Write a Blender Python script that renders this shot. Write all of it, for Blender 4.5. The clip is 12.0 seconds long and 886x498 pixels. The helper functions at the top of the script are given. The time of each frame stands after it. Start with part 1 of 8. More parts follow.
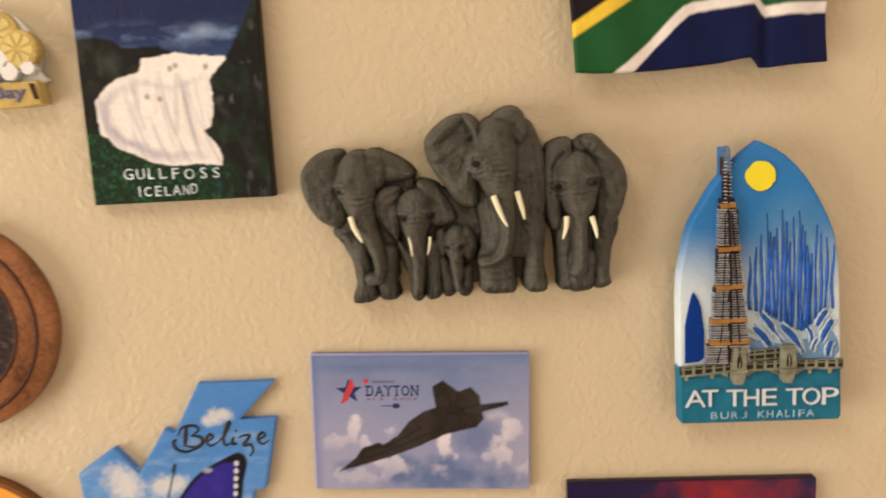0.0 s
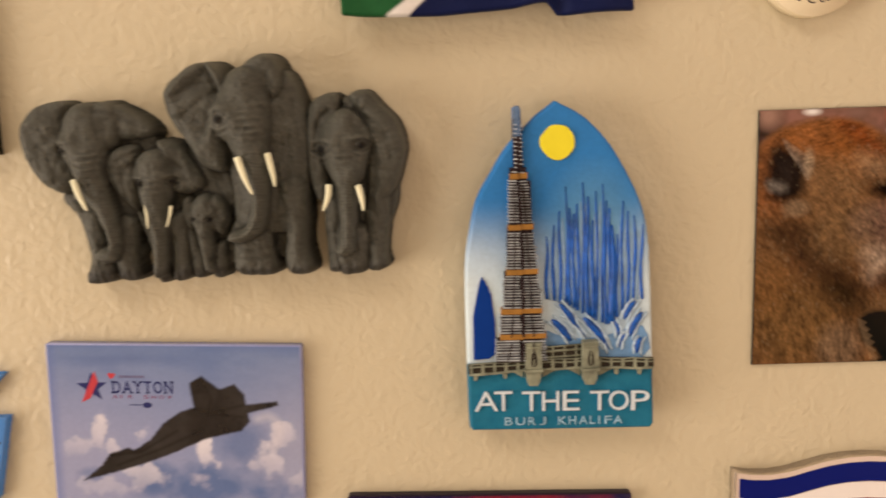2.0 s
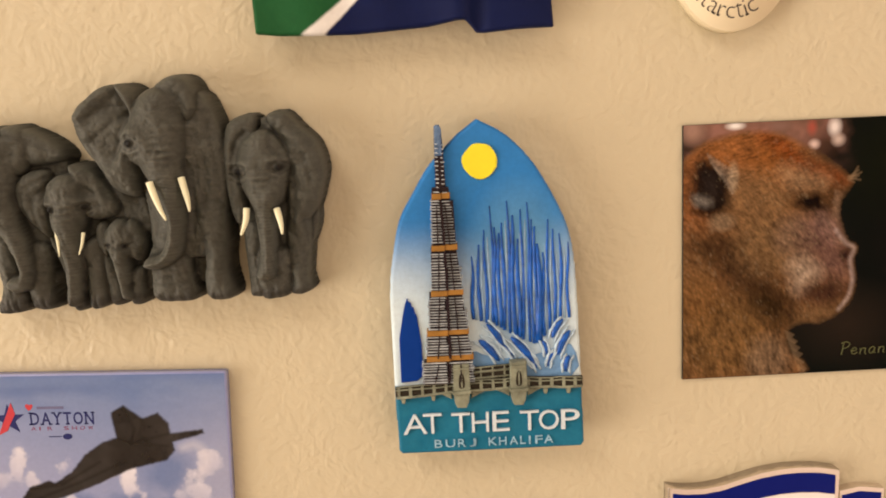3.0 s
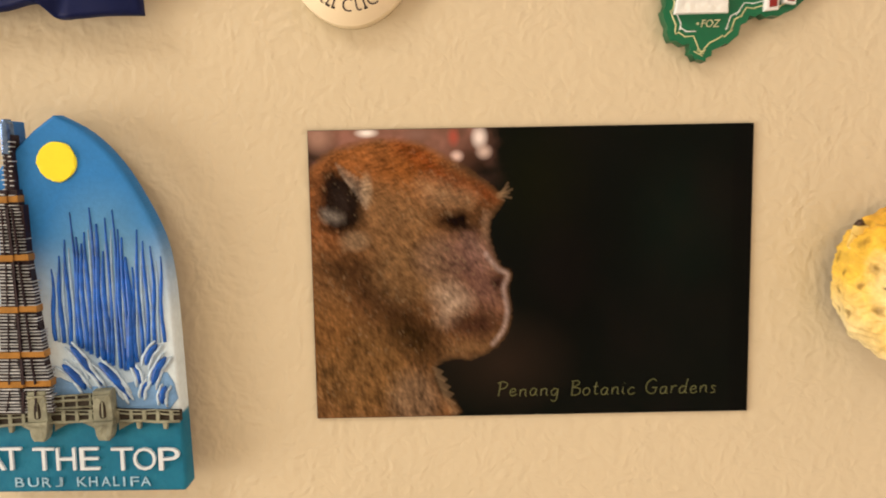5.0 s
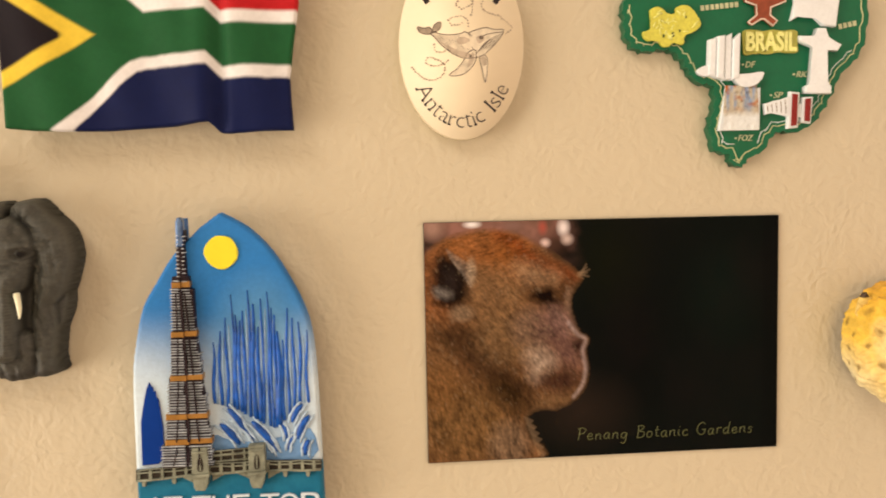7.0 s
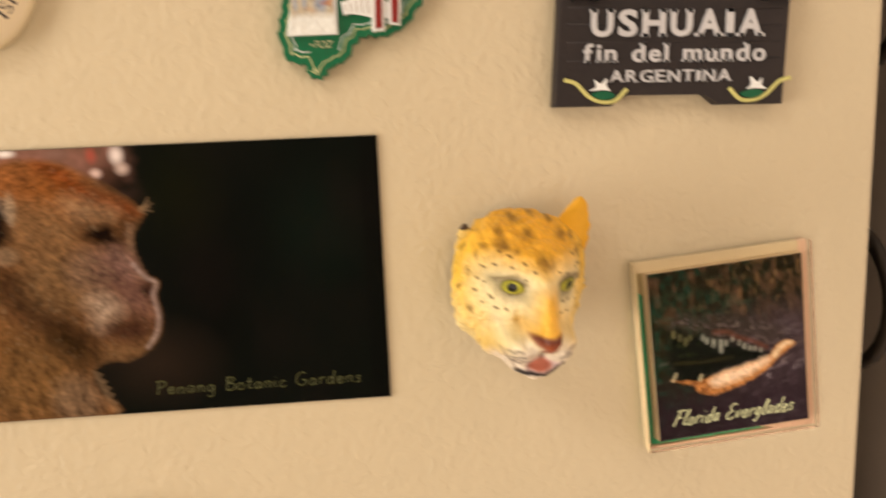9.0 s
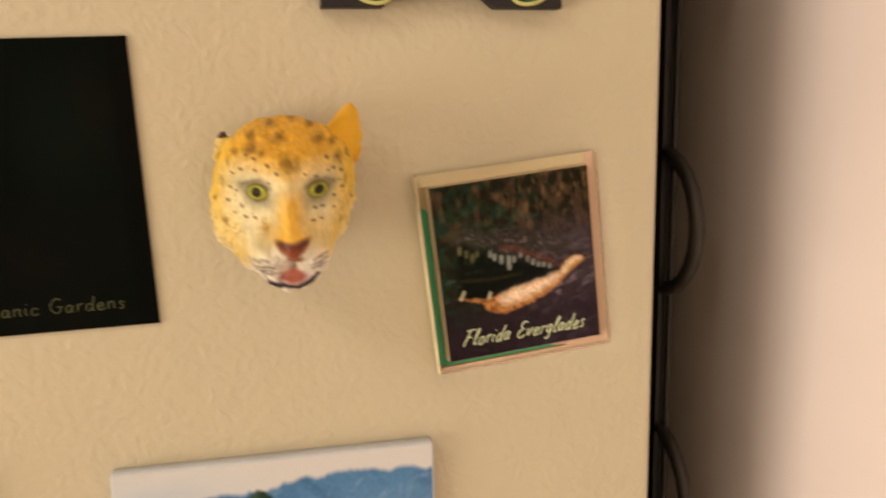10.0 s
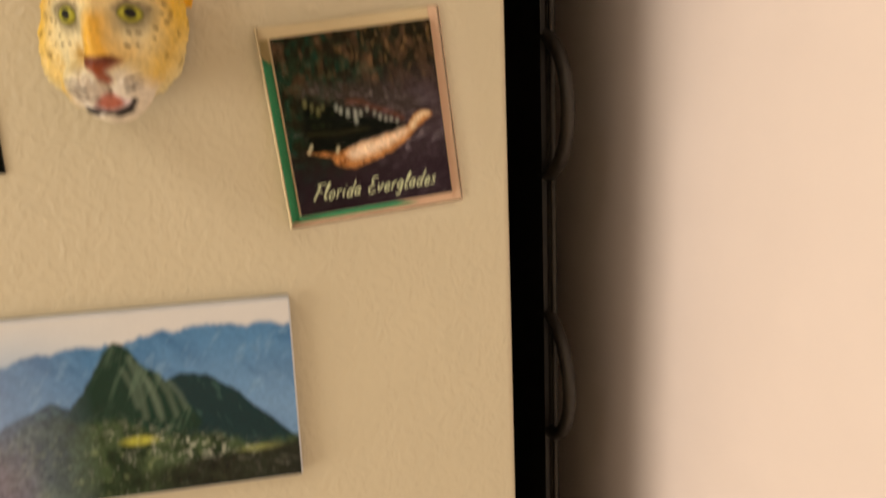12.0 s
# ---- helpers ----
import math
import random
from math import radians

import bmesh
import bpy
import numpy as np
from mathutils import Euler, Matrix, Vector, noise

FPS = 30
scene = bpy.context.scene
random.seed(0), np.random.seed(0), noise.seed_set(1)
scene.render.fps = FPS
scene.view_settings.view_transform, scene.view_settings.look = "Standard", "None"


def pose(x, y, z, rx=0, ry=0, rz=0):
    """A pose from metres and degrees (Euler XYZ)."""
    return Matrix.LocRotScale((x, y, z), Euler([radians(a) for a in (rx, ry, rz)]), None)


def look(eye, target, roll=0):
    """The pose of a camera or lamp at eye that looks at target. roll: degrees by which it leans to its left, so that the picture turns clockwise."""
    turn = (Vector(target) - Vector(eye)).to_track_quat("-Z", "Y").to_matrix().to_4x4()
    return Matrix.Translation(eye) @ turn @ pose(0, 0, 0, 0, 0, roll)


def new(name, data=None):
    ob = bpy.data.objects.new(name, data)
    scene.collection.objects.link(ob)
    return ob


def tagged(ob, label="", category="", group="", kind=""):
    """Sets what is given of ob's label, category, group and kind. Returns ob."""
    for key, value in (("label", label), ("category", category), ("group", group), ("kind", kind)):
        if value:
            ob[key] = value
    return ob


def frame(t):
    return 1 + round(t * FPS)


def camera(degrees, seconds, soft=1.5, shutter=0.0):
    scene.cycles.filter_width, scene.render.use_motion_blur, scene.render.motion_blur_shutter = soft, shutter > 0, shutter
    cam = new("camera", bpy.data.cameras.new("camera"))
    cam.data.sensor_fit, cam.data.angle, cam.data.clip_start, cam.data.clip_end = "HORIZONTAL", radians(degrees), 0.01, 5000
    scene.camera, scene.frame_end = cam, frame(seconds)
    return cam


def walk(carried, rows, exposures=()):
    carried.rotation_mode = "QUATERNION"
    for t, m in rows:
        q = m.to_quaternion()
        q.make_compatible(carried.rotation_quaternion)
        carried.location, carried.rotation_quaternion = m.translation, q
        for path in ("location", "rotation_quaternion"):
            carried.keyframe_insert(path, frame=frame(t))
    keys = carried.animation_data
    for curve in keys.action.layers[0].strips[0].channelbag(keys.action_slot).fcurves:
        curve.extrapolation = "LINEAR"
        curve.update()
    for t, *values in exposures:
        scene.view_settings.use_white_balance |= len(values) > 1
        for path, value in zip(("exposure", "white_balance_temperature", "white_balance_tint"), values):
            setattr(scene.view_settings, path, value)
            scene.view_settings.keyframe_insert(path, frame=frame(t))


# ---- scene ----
cam = camera(60.0, 12.0, soft=1.8, shutter=0.5)
PATH = [
    (0, (0.00808, -0.27105, 1.42047), (-0.01627, 0.22259, 1.34483), -3.12),
    (0.5, (0.02224, -0.24896, 1.41115), (0.00489, 0.2469, 1.34939), -1.89),
    (1, (0.02967, -0.24075, 1.40764), (0.01469, 0.25525, 1.3463), -0.91),
    (1.5, (0.04684, -0.24441, 1.40162), (0.02993, 0.2506, 1.33325), -1.04),
    (2, (0.07263, -0.23186, 1.40502), (0.06389, 0.26201, 1.32747), -1.73),
    (2.5, (0.0834, -0.22703, 1.4028), (0.08755, 0.26654, 1.32299), -2.34),
    (2.7, (0.08513, -0.22605, 1.41013), (0.09157, 0.26755, 1.33063), -2.58),
    (4.3, (0.14869, -0.24092, 1.4086), (0.17375, 0.2542, 1.34358), -0.91),
    (4.5, (0.17291, -0.22693, 1.41085), (0.19706, 0.26866, 1.34912), -0.66),
    (5, (0.19749, -0.20447, 1.3975), (0.19936, 0.29269, 1.34438), -0.82),
    (5.5, (0.19147, -0.20001, 1.40231), (0.18754, 0.29748, 1.35242), -0.69),
    (6, (0.17115, -0.21694, 1.40678), (0.1789, 0.281, 1.36221), -0.88),
    (6.5, (0.15144, -0.23329, 1.41706), (0.18389, 0.26409, 1.37766), -1.06),
    (6.7, (0.14392, -0.2437, 1.41466), (0.18795, 0.2533, 1.38224), -0.98),
    (8.3, (0.23104, -0.23354, 1.41915), (0.25188, 0.2626, 1.36071), -1.35),
    (8.5, (0.24646, -0.23001, 1.4181), (0.26597, 0.26502, 1.35059), -1.70),
    (9, (0.28146, -0.22151, 1.41267), (0.31843, 0.2697, 1.32696), -2.14),
    (9.5, (0.30045, -0.21607, 1.40311), (0.3612, 0.27065, 1.30607), -2.04),
    (10, (0.32172, -0.21826, 1.39364), (0.41092, 0.26202, 1.28701), -1.88),
    (10.5, (0.33138, -0.21807, 1.38852), (0.43729, 0.258, 1.27833), -1.84),
    (11, (0.34431, -0.2195, 1.38265), (0.45917, 0.25338, 1.26777), -2.04),
    (11.5, (0.35063, -0.22208, 1.38243), (0.46393, 0.25185, 1.2704), -2.36),
    (12, (0.35936, -0.23949, 1.35541), (0.45411, 0.23705, 1.23737), -2.56),
]
walk(cam, [(t, look(eye, target, roll)) for t, eye, target, roll in PATH],
     [(0, -0.28, 6440, 10), (0.5, -0.36, 6450, 10), (1.0, -0.33, 6460, 10), (1.5, -0.32, 6440, 10), (2.0, -0.31, 6440, 10.4), (2.5, -0.14, 6440, 10), (4.5, -0.04, 6380, 7.5), (5.5, 0.05, 6370, 7.5), (6.5, -0.02, 6370, 9),
      (8.5, -0.03, 6370, 8), (9.5, -0.08, 6400, 8), (10.5, -0.39, 6390, 6), (12, -0.35, 6330, 5)])

# ---- light: a warm lamp low in the room and an added, unseen overhead fill ----
world = bpy.data.worlds.new("room_air")
scene.world = world
world.use_nodes = True
world.node_tree.nodes["Background"].inputs[0].default_value = (1.0, 0.86, 0.7, 1)
world.node_tree.nodes["Background"].inputs[1].default_value = 0.02


def area_lamp(name, eye, target, size, watts, colour):
    data = bpy.data.lights.new(name, "AREA")
    data.shape, data.size, data.energy, data.color = "DISK", size, watts, colour
    ob = new(name, data)
    ob.matrix_world = look(eye, target)
    return ob


area_lamp("lamp_low", (-1.6, -0.73, 1.06), (0.25, 0.0, 1.38), 1.25, 36, (1.0, 0.815, 0.665))
area_lamp("fill_overhead", (-0.7, -0.95, 2.35), (-0.6, -0.8, 0.0), 0.8, 13.4, (1.0, 0.82, 0.67))


# ---- small tools ----
def lin(r, g, b):
    """An sRGB colour, 0 to 255, as a linear one."""
    return np.array([(c / 255 / 12.92) if c <= 10 else ((c / 255 + 0.055) / 1.055) ** 2.4 for c in (r, g, b)])


def paint(r, g, b):
    """The base colour of a paint that looks so under the warm lamp."""
    return np.clip(0.8 * (lin(r, g, b) - 0.006) / np.array((0.80, 0.655, 0.545)), 0.0025, 0.86)


def material(name, colour, rough=0.5, metal=0.0, coat=0.0, vary=0.08, scale=400.0, bump=0.0, bump_scale=900.0, spec=0.3):
    m = bpy.data.materials.new(name)
    m.use_nodes = True
    nt = m.node_tree
    bsdf = nt.nodes["Principled BSDF"]
    bsdf.inputs["Roughness"].default_value = rough
    bsdf.inputs["Metallic"].default_value = metal
    bsdf.inputs["Coat Weight"].default_value = coat
    bsdf.inputs["Coat Roughness"].default_value = 0.12
    bsdf.inputs["Specular IOR Level"].default_value = spec
    co = nt.nodes.new("ShaderNodeTexCoord")
    fine = nt.nodes.new("ShaderNodeTexNoise")
    fine.inputs["Scale"].default_value, fine.inputs["Detail"].default_value = scale, 4
    broad = nt.nodes.new("ShaderNodeTexNoise")
    broad.inputs["Scale"].default_value, broad.inputs["Detail"].default_value = scale / 9, 2
    for n in (fine, broad):
        nt.links.new(co.outputs["Object"], n.inputs["Vector"])
    add = nt.nodes.new("ShaderNodeMath")
    add.operation = "ADD"
    nt.links.new(fine.outputs["Fac"], add.inputs[0])
    nt.links.new(broad.outputs["Fac"], add.inputs[1])
    span = nt.nodes.new("ShaderNodeMapRange")
    span.inputs["From Min"].default_value, span.inputs["From Max"].default_value = 0.6, 1.4
    span.inputs["To Min"].default_value, span.inputs["To Max"].default_value = 1 - vary, 1 + vary
    nt.links.new(add.outputs[0], span.inputs["Value"])
    mul = nt.nodes.new("ShaderNodeVectorMath")
    mul.operation = "SCALE"
    if colour is None:
        src = nt.nodes.new("ShaderNodeAttribute")
        src.attribute_name = "paint"
        nt.links.new(src.outputs["Color"], mul.inputs[0])
    else:
        mul.inputs[0].default_value = tuple(colour)
    nt.links.new(span.outputs[0], mul.inputs["Scale"])
    nt.links.new(mul.outputs[0], bsdf.inputs["Base Color"])
    if bump:
        grain = nt.nodes.new("ShaderNodeTexNoise")
        grain.inputs["Scale"].default_value, grain.inputs["Detail"].default_value = bump_scale, 3
        nt.links.new(co.outputs["Object"], grain.inputs["Vector"])
        b = nt.nodes.new("ShaderNodeBump")
        b.inputs["Strength"].default_value, b.inputs["Distance"].default_value = bump, 0.0006
        nt.links.new(grain.outputs["Fac"], b.inputs["Height"])
        nt.links.new(b.outputs[0], bsdf.inputs["Normal"])
    return m


def thing(name, x, z, label, category, tilt=0.0, y=0.0, group=""):
    """An empty at the panel's face that carries the parts of one magnet; local axes in metres."""
    ob = new(name)
    ob.empty_display_size = 0.01
    ob.matrix_world = pose(x, y, z, 0, tilt, 0)
    return tagged(ob, label, category, group)


def mesh_of(name, bm, mat):
    me = bpy.data.meshes.new(name)
    bm.normal_update()
    bm.to_mesh(me)
    bm.free()
    for m in mat if isinstance(mat, (list, tuple)) else [mat]:
        me.materials.append(m)
    return me


def part(name, bm, mat, parent, label=""):
    ob = new(name, mesh_of(name, bm, mat))
    ob.parent = parent
    return tagged(ob, label) if label else ob


def lone(name, bm, mat, label, category, kind="", group=""):
    return tagged(new(name, mesh_of(name, bm, mat)), label, category, group, kind)


def spline(pts, n=5, closed=True):
    """A smooth line through control points."""
    p = np.array(pts, float)
    k = len(p)
    out = []
    for i in range(k if closed else k - 1):
        ids = [(i + d) % k if closed else min(max(i + d, 0), k - 1) for d in (-1, 0, 1, 2)]
        a, b, c, d = p[ids]
        for s in np.arange(n) / n:
            out.append(0.5 * (2 * b + (c - a) * s + (2 * a - 5 * b + 4 * c - d) * s * s + (3 * b - a - 3 * c + d) * s ** 3))
    if not closed:
        out.append(p[-1])
    return np.array(out)


def spin(pts, deg):
    """Turns points of the panel by deg, clockwise as one faces it, undone for a tilted magnet."""
    a = radians(deg)
    p = np.array(pts, float)
    return np.stack([p[:, 0] * math.cos(a) - p[:, 1] * math.sin(a), p[:, 0] * math.sin(a) + p[:, 1] * math.cos(a)], 1)


def prism(pts, back, front, bevel=0.0, bm=None, mi=0, segs=2):
    """A plate with the outline pts (mm), from back to front (mm off the panel), with a rounded front rim."""
    bm = bm or bmesh.new()
    p = np.array(pts, float)
    if np.sum(p[:, 0] * np.roll(p[:, 1], -1) - np.roll(p[:, 0], -1) * p[:, 1]) < 0:
        p = p[::-1]
    lo = [bm.verts.new((x / 1000, -back / 1000, z / 1000)) for x, z in p]
    hi = [bm.verts.new((x / 1000, -front / 1000, z / 1000)) for x, z in p]
    k = len(p)
    faces = [bm.faces.new(hi)]
    faces[0].smooth = False
    for i in range(k):
        f = bm.faces.new((lo[i], lo[(i + 1) % k], hi[(i + 1) % k], hi[i]))
        f.smooth = k > 14
        faces.append(f)
    faces.append(bm.faces.new(lo[::-1]))
    for f in faces:
        f.material_index = mi
    if bevel:
        rim = [bm.edges.get((hi[i], hi[(i + 1) % k])) for i in range(k)]
        bmesh.ops.bevel(bm, geom=rim, offset=bevel / 1000, segments=segs, affect="EDGES", profile=0.6, clamp_overlap=True, material=-1)
    return bm


def rect(x0, z0, x1, z1):
    return [(x0, z0), (x1, z0), (x1, z1), (x0, z1)]


def round_rect(w, h, r, n=4):
    out = []
    for cx, cz, a in ((w / 2 - r, h / 2 - r, 0), (-w / 2 + r, h / 2 - r, 90), (-w / 2 + r, -h / 2 + r, 180), (w / 2 - r, -h / 2 + r, 270)):
        for i in range(n + 1):
            b = radians(a + 90 * i / n)
            out.append((cx + r * math.cos(b), cz + r * math.sin(b)))
    return out


def disc(x, z, rx, rz=None, n=40):
    rz = rz or rx
    return [(x + rx * math.cos(2 * math.pi * i / n), z + rz * math.sin(2 * math.pi * i / n)) for i in range(n)]


def tube(pts, radius, bm=None, sides=7, mi=0, closed=False, taper=None):
    """A round bar along 3D points (metres)."""
    bm = bm or bmesh.new()
    p = [Vector(v) for v in pts]
    rings, side = [], None
    for i, v in enumerate(p):
        a, b = p[max(i - 1, 0)], p[min(i + 1, len(p) - 1)]
        if closed:
            a, b = p[i - 1], p[(i + 1) % len(p)]
        way = (b - a).normalized()
        if side is None:
            side = way.orthogonal().normalized()
        side = (side - way * side.dot(way)).normalized()
        up = way.cross(side)
        r = radius * (taper[i] if taper is not None else 1)
        rings.append([bm.verts.new(v + side * (r * math.cos(2 * math.pi * k / sides)) + up * (r * math.sin(2 * math.pi * k / sides))) for k in range(sides)])
    for i in range(len(rings) if closed else len(rings) - 1):
        for k in range(sides):
            f = bm.faces.new((rings[i][k], rings[i][(k + 1) % sides], rings[(i + 1) % len(rings)][(k + 1) % sides], rings[(i + 1) % len(rings)][k]))
            f.smooth, f.material_index = True, mi
    if not closed:
        bm.faces.new(rings[0][::-1]).material_index = mi
        bm.faces.new(rings[-1]).material_index = mi
    return bm


def bead(pts, off, radius, bm=None, mi=0, sides=6):
    """A raised line on a magnet's face: points in mm, off: mm off the panel."""
    return tube([(x / 1000, -off / 1000, z / 1000) for x, z in pts], radius / 1000, bm, sides, mi)


def letters(body, x, z, width, height, off, depth, bm=None, bold=0.0, slant=0.0, turn=0.0, caps=True):
    """Lettering of the built-in font, its lower left corner at x, z and fitted to width and height (mm). With no width, kept in proportion."""
    cu = bpy.data.curves.new("lettering", "FONT")
    cu.body, cu.extrude, cu.offset, cu.shear = body, 0.5, bold, slant
    cu.resolution_u = 3
    ob = bpy.data.objects.new("lettering", cu)
    scene.collection.objects.link(ob)
    bpy.context.view_layer.update()
    me = bpy.data.meshes.new_from_object(ob.evaluated_get(bpy.context.evaluated_depsgraph_get()))
    bpy.data.objects.remove(ob)
    bpy.data.curves.remove(cu)
    co = np.array([v.co[:] for v in me.vertices])
    lo, hi = co.min(0), co.max(0)
    ks = height / (hi[1] - lo[1])
    kx = width / (hi[0] - lo[0]) if width else ks
    a = radians(turn)
    bm = bm or bmesh.new()
    vs = []
    for c in co:
        u, v = (c[0] - lo[0]) * kx, (c[1] - lo[1]) * ks
        vs.append(bm.verts.new(((x + u * math.cos(a) - v * math.sin(a)) / 1000, -(off + depth * (c[2] + 0.5)) / 1000, (z + u * math.sin(a) + v * math.cos(a)) / 1000)))
    for pl in me.polygons:
        try:
            bm.faces.new([vs[i] for i in pl.vertices])
        except ValueError:
            pass
    bpy.data.meshes.remove(me)
    return bm


SERIFS = {"U": "t.12 t.88", "H": "t.12 t.88 b.12 b.88", "A": "b.06 b.94", "I": "t.5 b.5", "R": "b.12 b.92", "N": "t.1 b.1 t.9", "T": "b.5", "Y": "t.08 t.92 b.5", "f": "b.35", "i": "b.5", "n": "b.14 b.86",
          "d": "t.8 b.92", "l": "t.4 b.5", "m": "b.08 b.5 b.92", "u": "t.08 t.84 b.94", "r": "b.2", "a": "b.95", "B": "", "G": "b.9", "D": "t.05 b.05", "E": "t.05 b.05"}
WIDTHS = {"U": 0.9, "S": 0.78, "H": 0.95, "A": 1.0, "I": 0.3, "R": 0.85, "G": 0.95, "E": 0.72, "N": 0.92, "T": 0.82, "D": 0.92, "Y": 0.88, "O": 1.0, "f": 0.5, "i": 0.2, "n": 0.62, "d": 0.7, "e": 0.64,
          "l": 0.18, "m": 1.0, "u": 0.62, "o": 0.7, " ": 0.4, "t": 0.42, "a": 0.6, "r": 0.44, "c": 0.58, "s": 0.52}


def serif_glyph(ch, x, z, w, cap, off, depth, bm, bold, turn=0.0, foot=0.36):
    """One letter with small slab feet."""
    h = cap if ch.isupper() or ch in "fdl" else (cap * 0.94 if ch == "i" else cap * (0.86 if ch == "t" else 0.68))
    letters(ch, x, z, w, h, off, depth, bm, bold=bold, turn=turn)
    a = radians(turn)
    for mark in SERIFS.get(ch, "").split():
        u, half, th = float(mark[1:]) * w, 0.5 * foot * cap * 0.78, 0.12 * cap
        top = h * (0.72 if ch == "i" else 1.0)
        v0, v1 = (0.0, th) if mark[0] == "b" else (top - th, top)
        quad = [(u - half, v0), (u + half, v0), (u + half, v1), (u - half, v1)]
        prism([(x + p * math.cos(a) - q * math.sin(a), z + p * math.sin(a) + q * math.cos(a)) for p, q in quad], off, off + depth, bm=bm)


def serif_word(word, x, z, width, cap, off, depth, bold=0.0, space=0.22):
    bm = bmesh.new()
    run = sum(WIDTHS[c] for c in word) + space * (len(word) - 1)
    k, at = width / run, x
    for ch in word:
        if ch != " ":
            serif_glyph(ch, at, z, WIDTHS[ch] * k, cap, off, depth, bm, bold)
        at += (WIDTHS[ch] + space) * k
    return bm


# handwriting: the strokes of each letter in a box of height 1
HAND = {
    "F": (0.6, "0.05,0 .15,.5 .25,1; 0,.95 .3,1.02 .62,1; .1,.5 .3,.55 .48,.52"),
    "l": (0.24, ".05,.3 .2,.9 .16,1 .08,.8 .06,.15 .14,0 .26,.1"),
    "o": (0.42, ".2,.5 .05,.35 .08,.05 .24,0 .36,.2 .32,.45 .2,.5"),
    "r": (0.34, ".06,.48 .09,.2 .07,0; .08,.3 .18,.46 .34,.48"),
    "i": (0.2, ".08,.48 .06,.12 .16,0; .11,.72 .13,.76"),
    "d": (0.46, ".36,.42 .2,.5 .05,.3 .1,.03 .26,.05 .38,.35; .42,1 .36,.4 .36,.06 .46,.02"),
    "a": (0.44, ".36,.42 .2,.5 .05,.3 .1,.03 .26,.06 .36,.4; .37,.46 .34,.08 .44,.02"),
    "E": (0.55, ".5,.95 .25,1 .1,.8 .28,.56 .38,.54; .28,.55 .04,.3 .14,.02 .36,0 .54,.14"),
    "v": (0.4, ".03,.48 .15,.02 .38,.5"),
    "e": (0.4, ".06,.24 .3,.3 .3,.45 .18,.5 .05,.3 .1,.04 .24,0 .4,.12"),
    "g": (0.44, ".36,.44 .2,.5 .05,.32 .1,.06 .26,.08 .37,.42; .38,.46 .34,-.2 .2,-.4 .06,-.28"),
    "s": (0.34, ".3,.44 .16,.5 .08,.38 .24,.22 .22,.03 .04,.04"),
    "P": (0.55, ".12,0 .16,.5 .18,1; .04,.92 .3,1.02 .54,.86 .42,.58 .16,.5"),
    "n": (0.44, ".06,.48 .065,.2 .07,0; .07,.3 .2,.48 .34,.42 .34,.1 .42,0"),
    "B": (0.56, ".12,0 .13,.5 .14,1; .06,.96 .36,1 .46,.8 .16,.54; .16,.54 .5,.45 .5,.12 .28,0 .08,.02"),
    "t": (0.3, ".16,.85 .12,.15 .2,0 .3,.06; .02,.52 .28,.55"),
    "c": (0.38, ".34,.42 .2,.5 .05,.3 .1,.04 .26,.02 .38,.12"),
    "G": (0.62, ".52,.88 .32,1.02 .06,.7 .06,.25 .28,0 .5,.1 .54,.4; .34,.42 .48,.42 .6,.42"),
    " ": (0.34, ""),
}


def hand_word(word, x, z, width, cap, off, radius, slant=0.0, turn=0.0, gap=0.1):
    """Handwritten lettering from x, z on, of a given width and capital height (mm)."""
    bm = bmesh.new()
    k = width / (sum(HAND[c][0] for c in word) + gap * (len(word) - 1))
    at, a = 0.0, radians(turn)
    for n, ch in enumerate(word):
        lift = 0.03 * math.sin(2.3 * n)
        for stroke in HAND[ch][1].split(";"):
            pts = [tuple(float(v) for v in q.split(",")) for q in stroke.split()]
            if len(pts) > 1:
                line = [(at + k * px + slant * cap * pz, cap * (pz + lift)) for px, pz in spline(pts, 4, False)]
                bead([(x + u * math.cos(a) - v * math.sin(a), z + u * math.sin(a) + v * math.cos(a)) for u, v in line], off, radius, bm, sides=5)
        at += (HAND[ch][0] + gap) * k
    return bm


# ---- drawing with arrays: outlines, noise and painted sheets ----
def lattice(ix, iz, seed):
    h = np.sin(ix * 127.1 + iz * 311.7 + seed * 74.7) * 43758.5453
    return h - np.floor(h)


def fuzz(x, z, size, seed=0, octaves=3):
    """Soft noise, 0 to 1, in lumps of that size."""
    total, amp, norm = 0, 1.0, 0
    for o in range(octaves):
        u, v = x / size * 2 ** o + 31.3 * o, z / size * 2 ** o + 17.9 * o
        iu, iv = np.floor(u), np.floor(v)
        fu, fv = u - iu, v - iv
        fu, fv = fu * fu * (3 - 2 * fu), fv * fv * (3 - 2 * fv)
        a = lattice(iu, iv, seed) * (1 - fu) + lattice(iu + 1, iv, seed) * fu
        b = lattice(iu, iv + 1, seed) * (1 - fu) + lattice(iu + 1, iv + 1, seed) * fu
        total, norm, amp = total + amp * (a * (1 - fv) + b * fv), norm + amp, amp * 0.5
    return total / norm


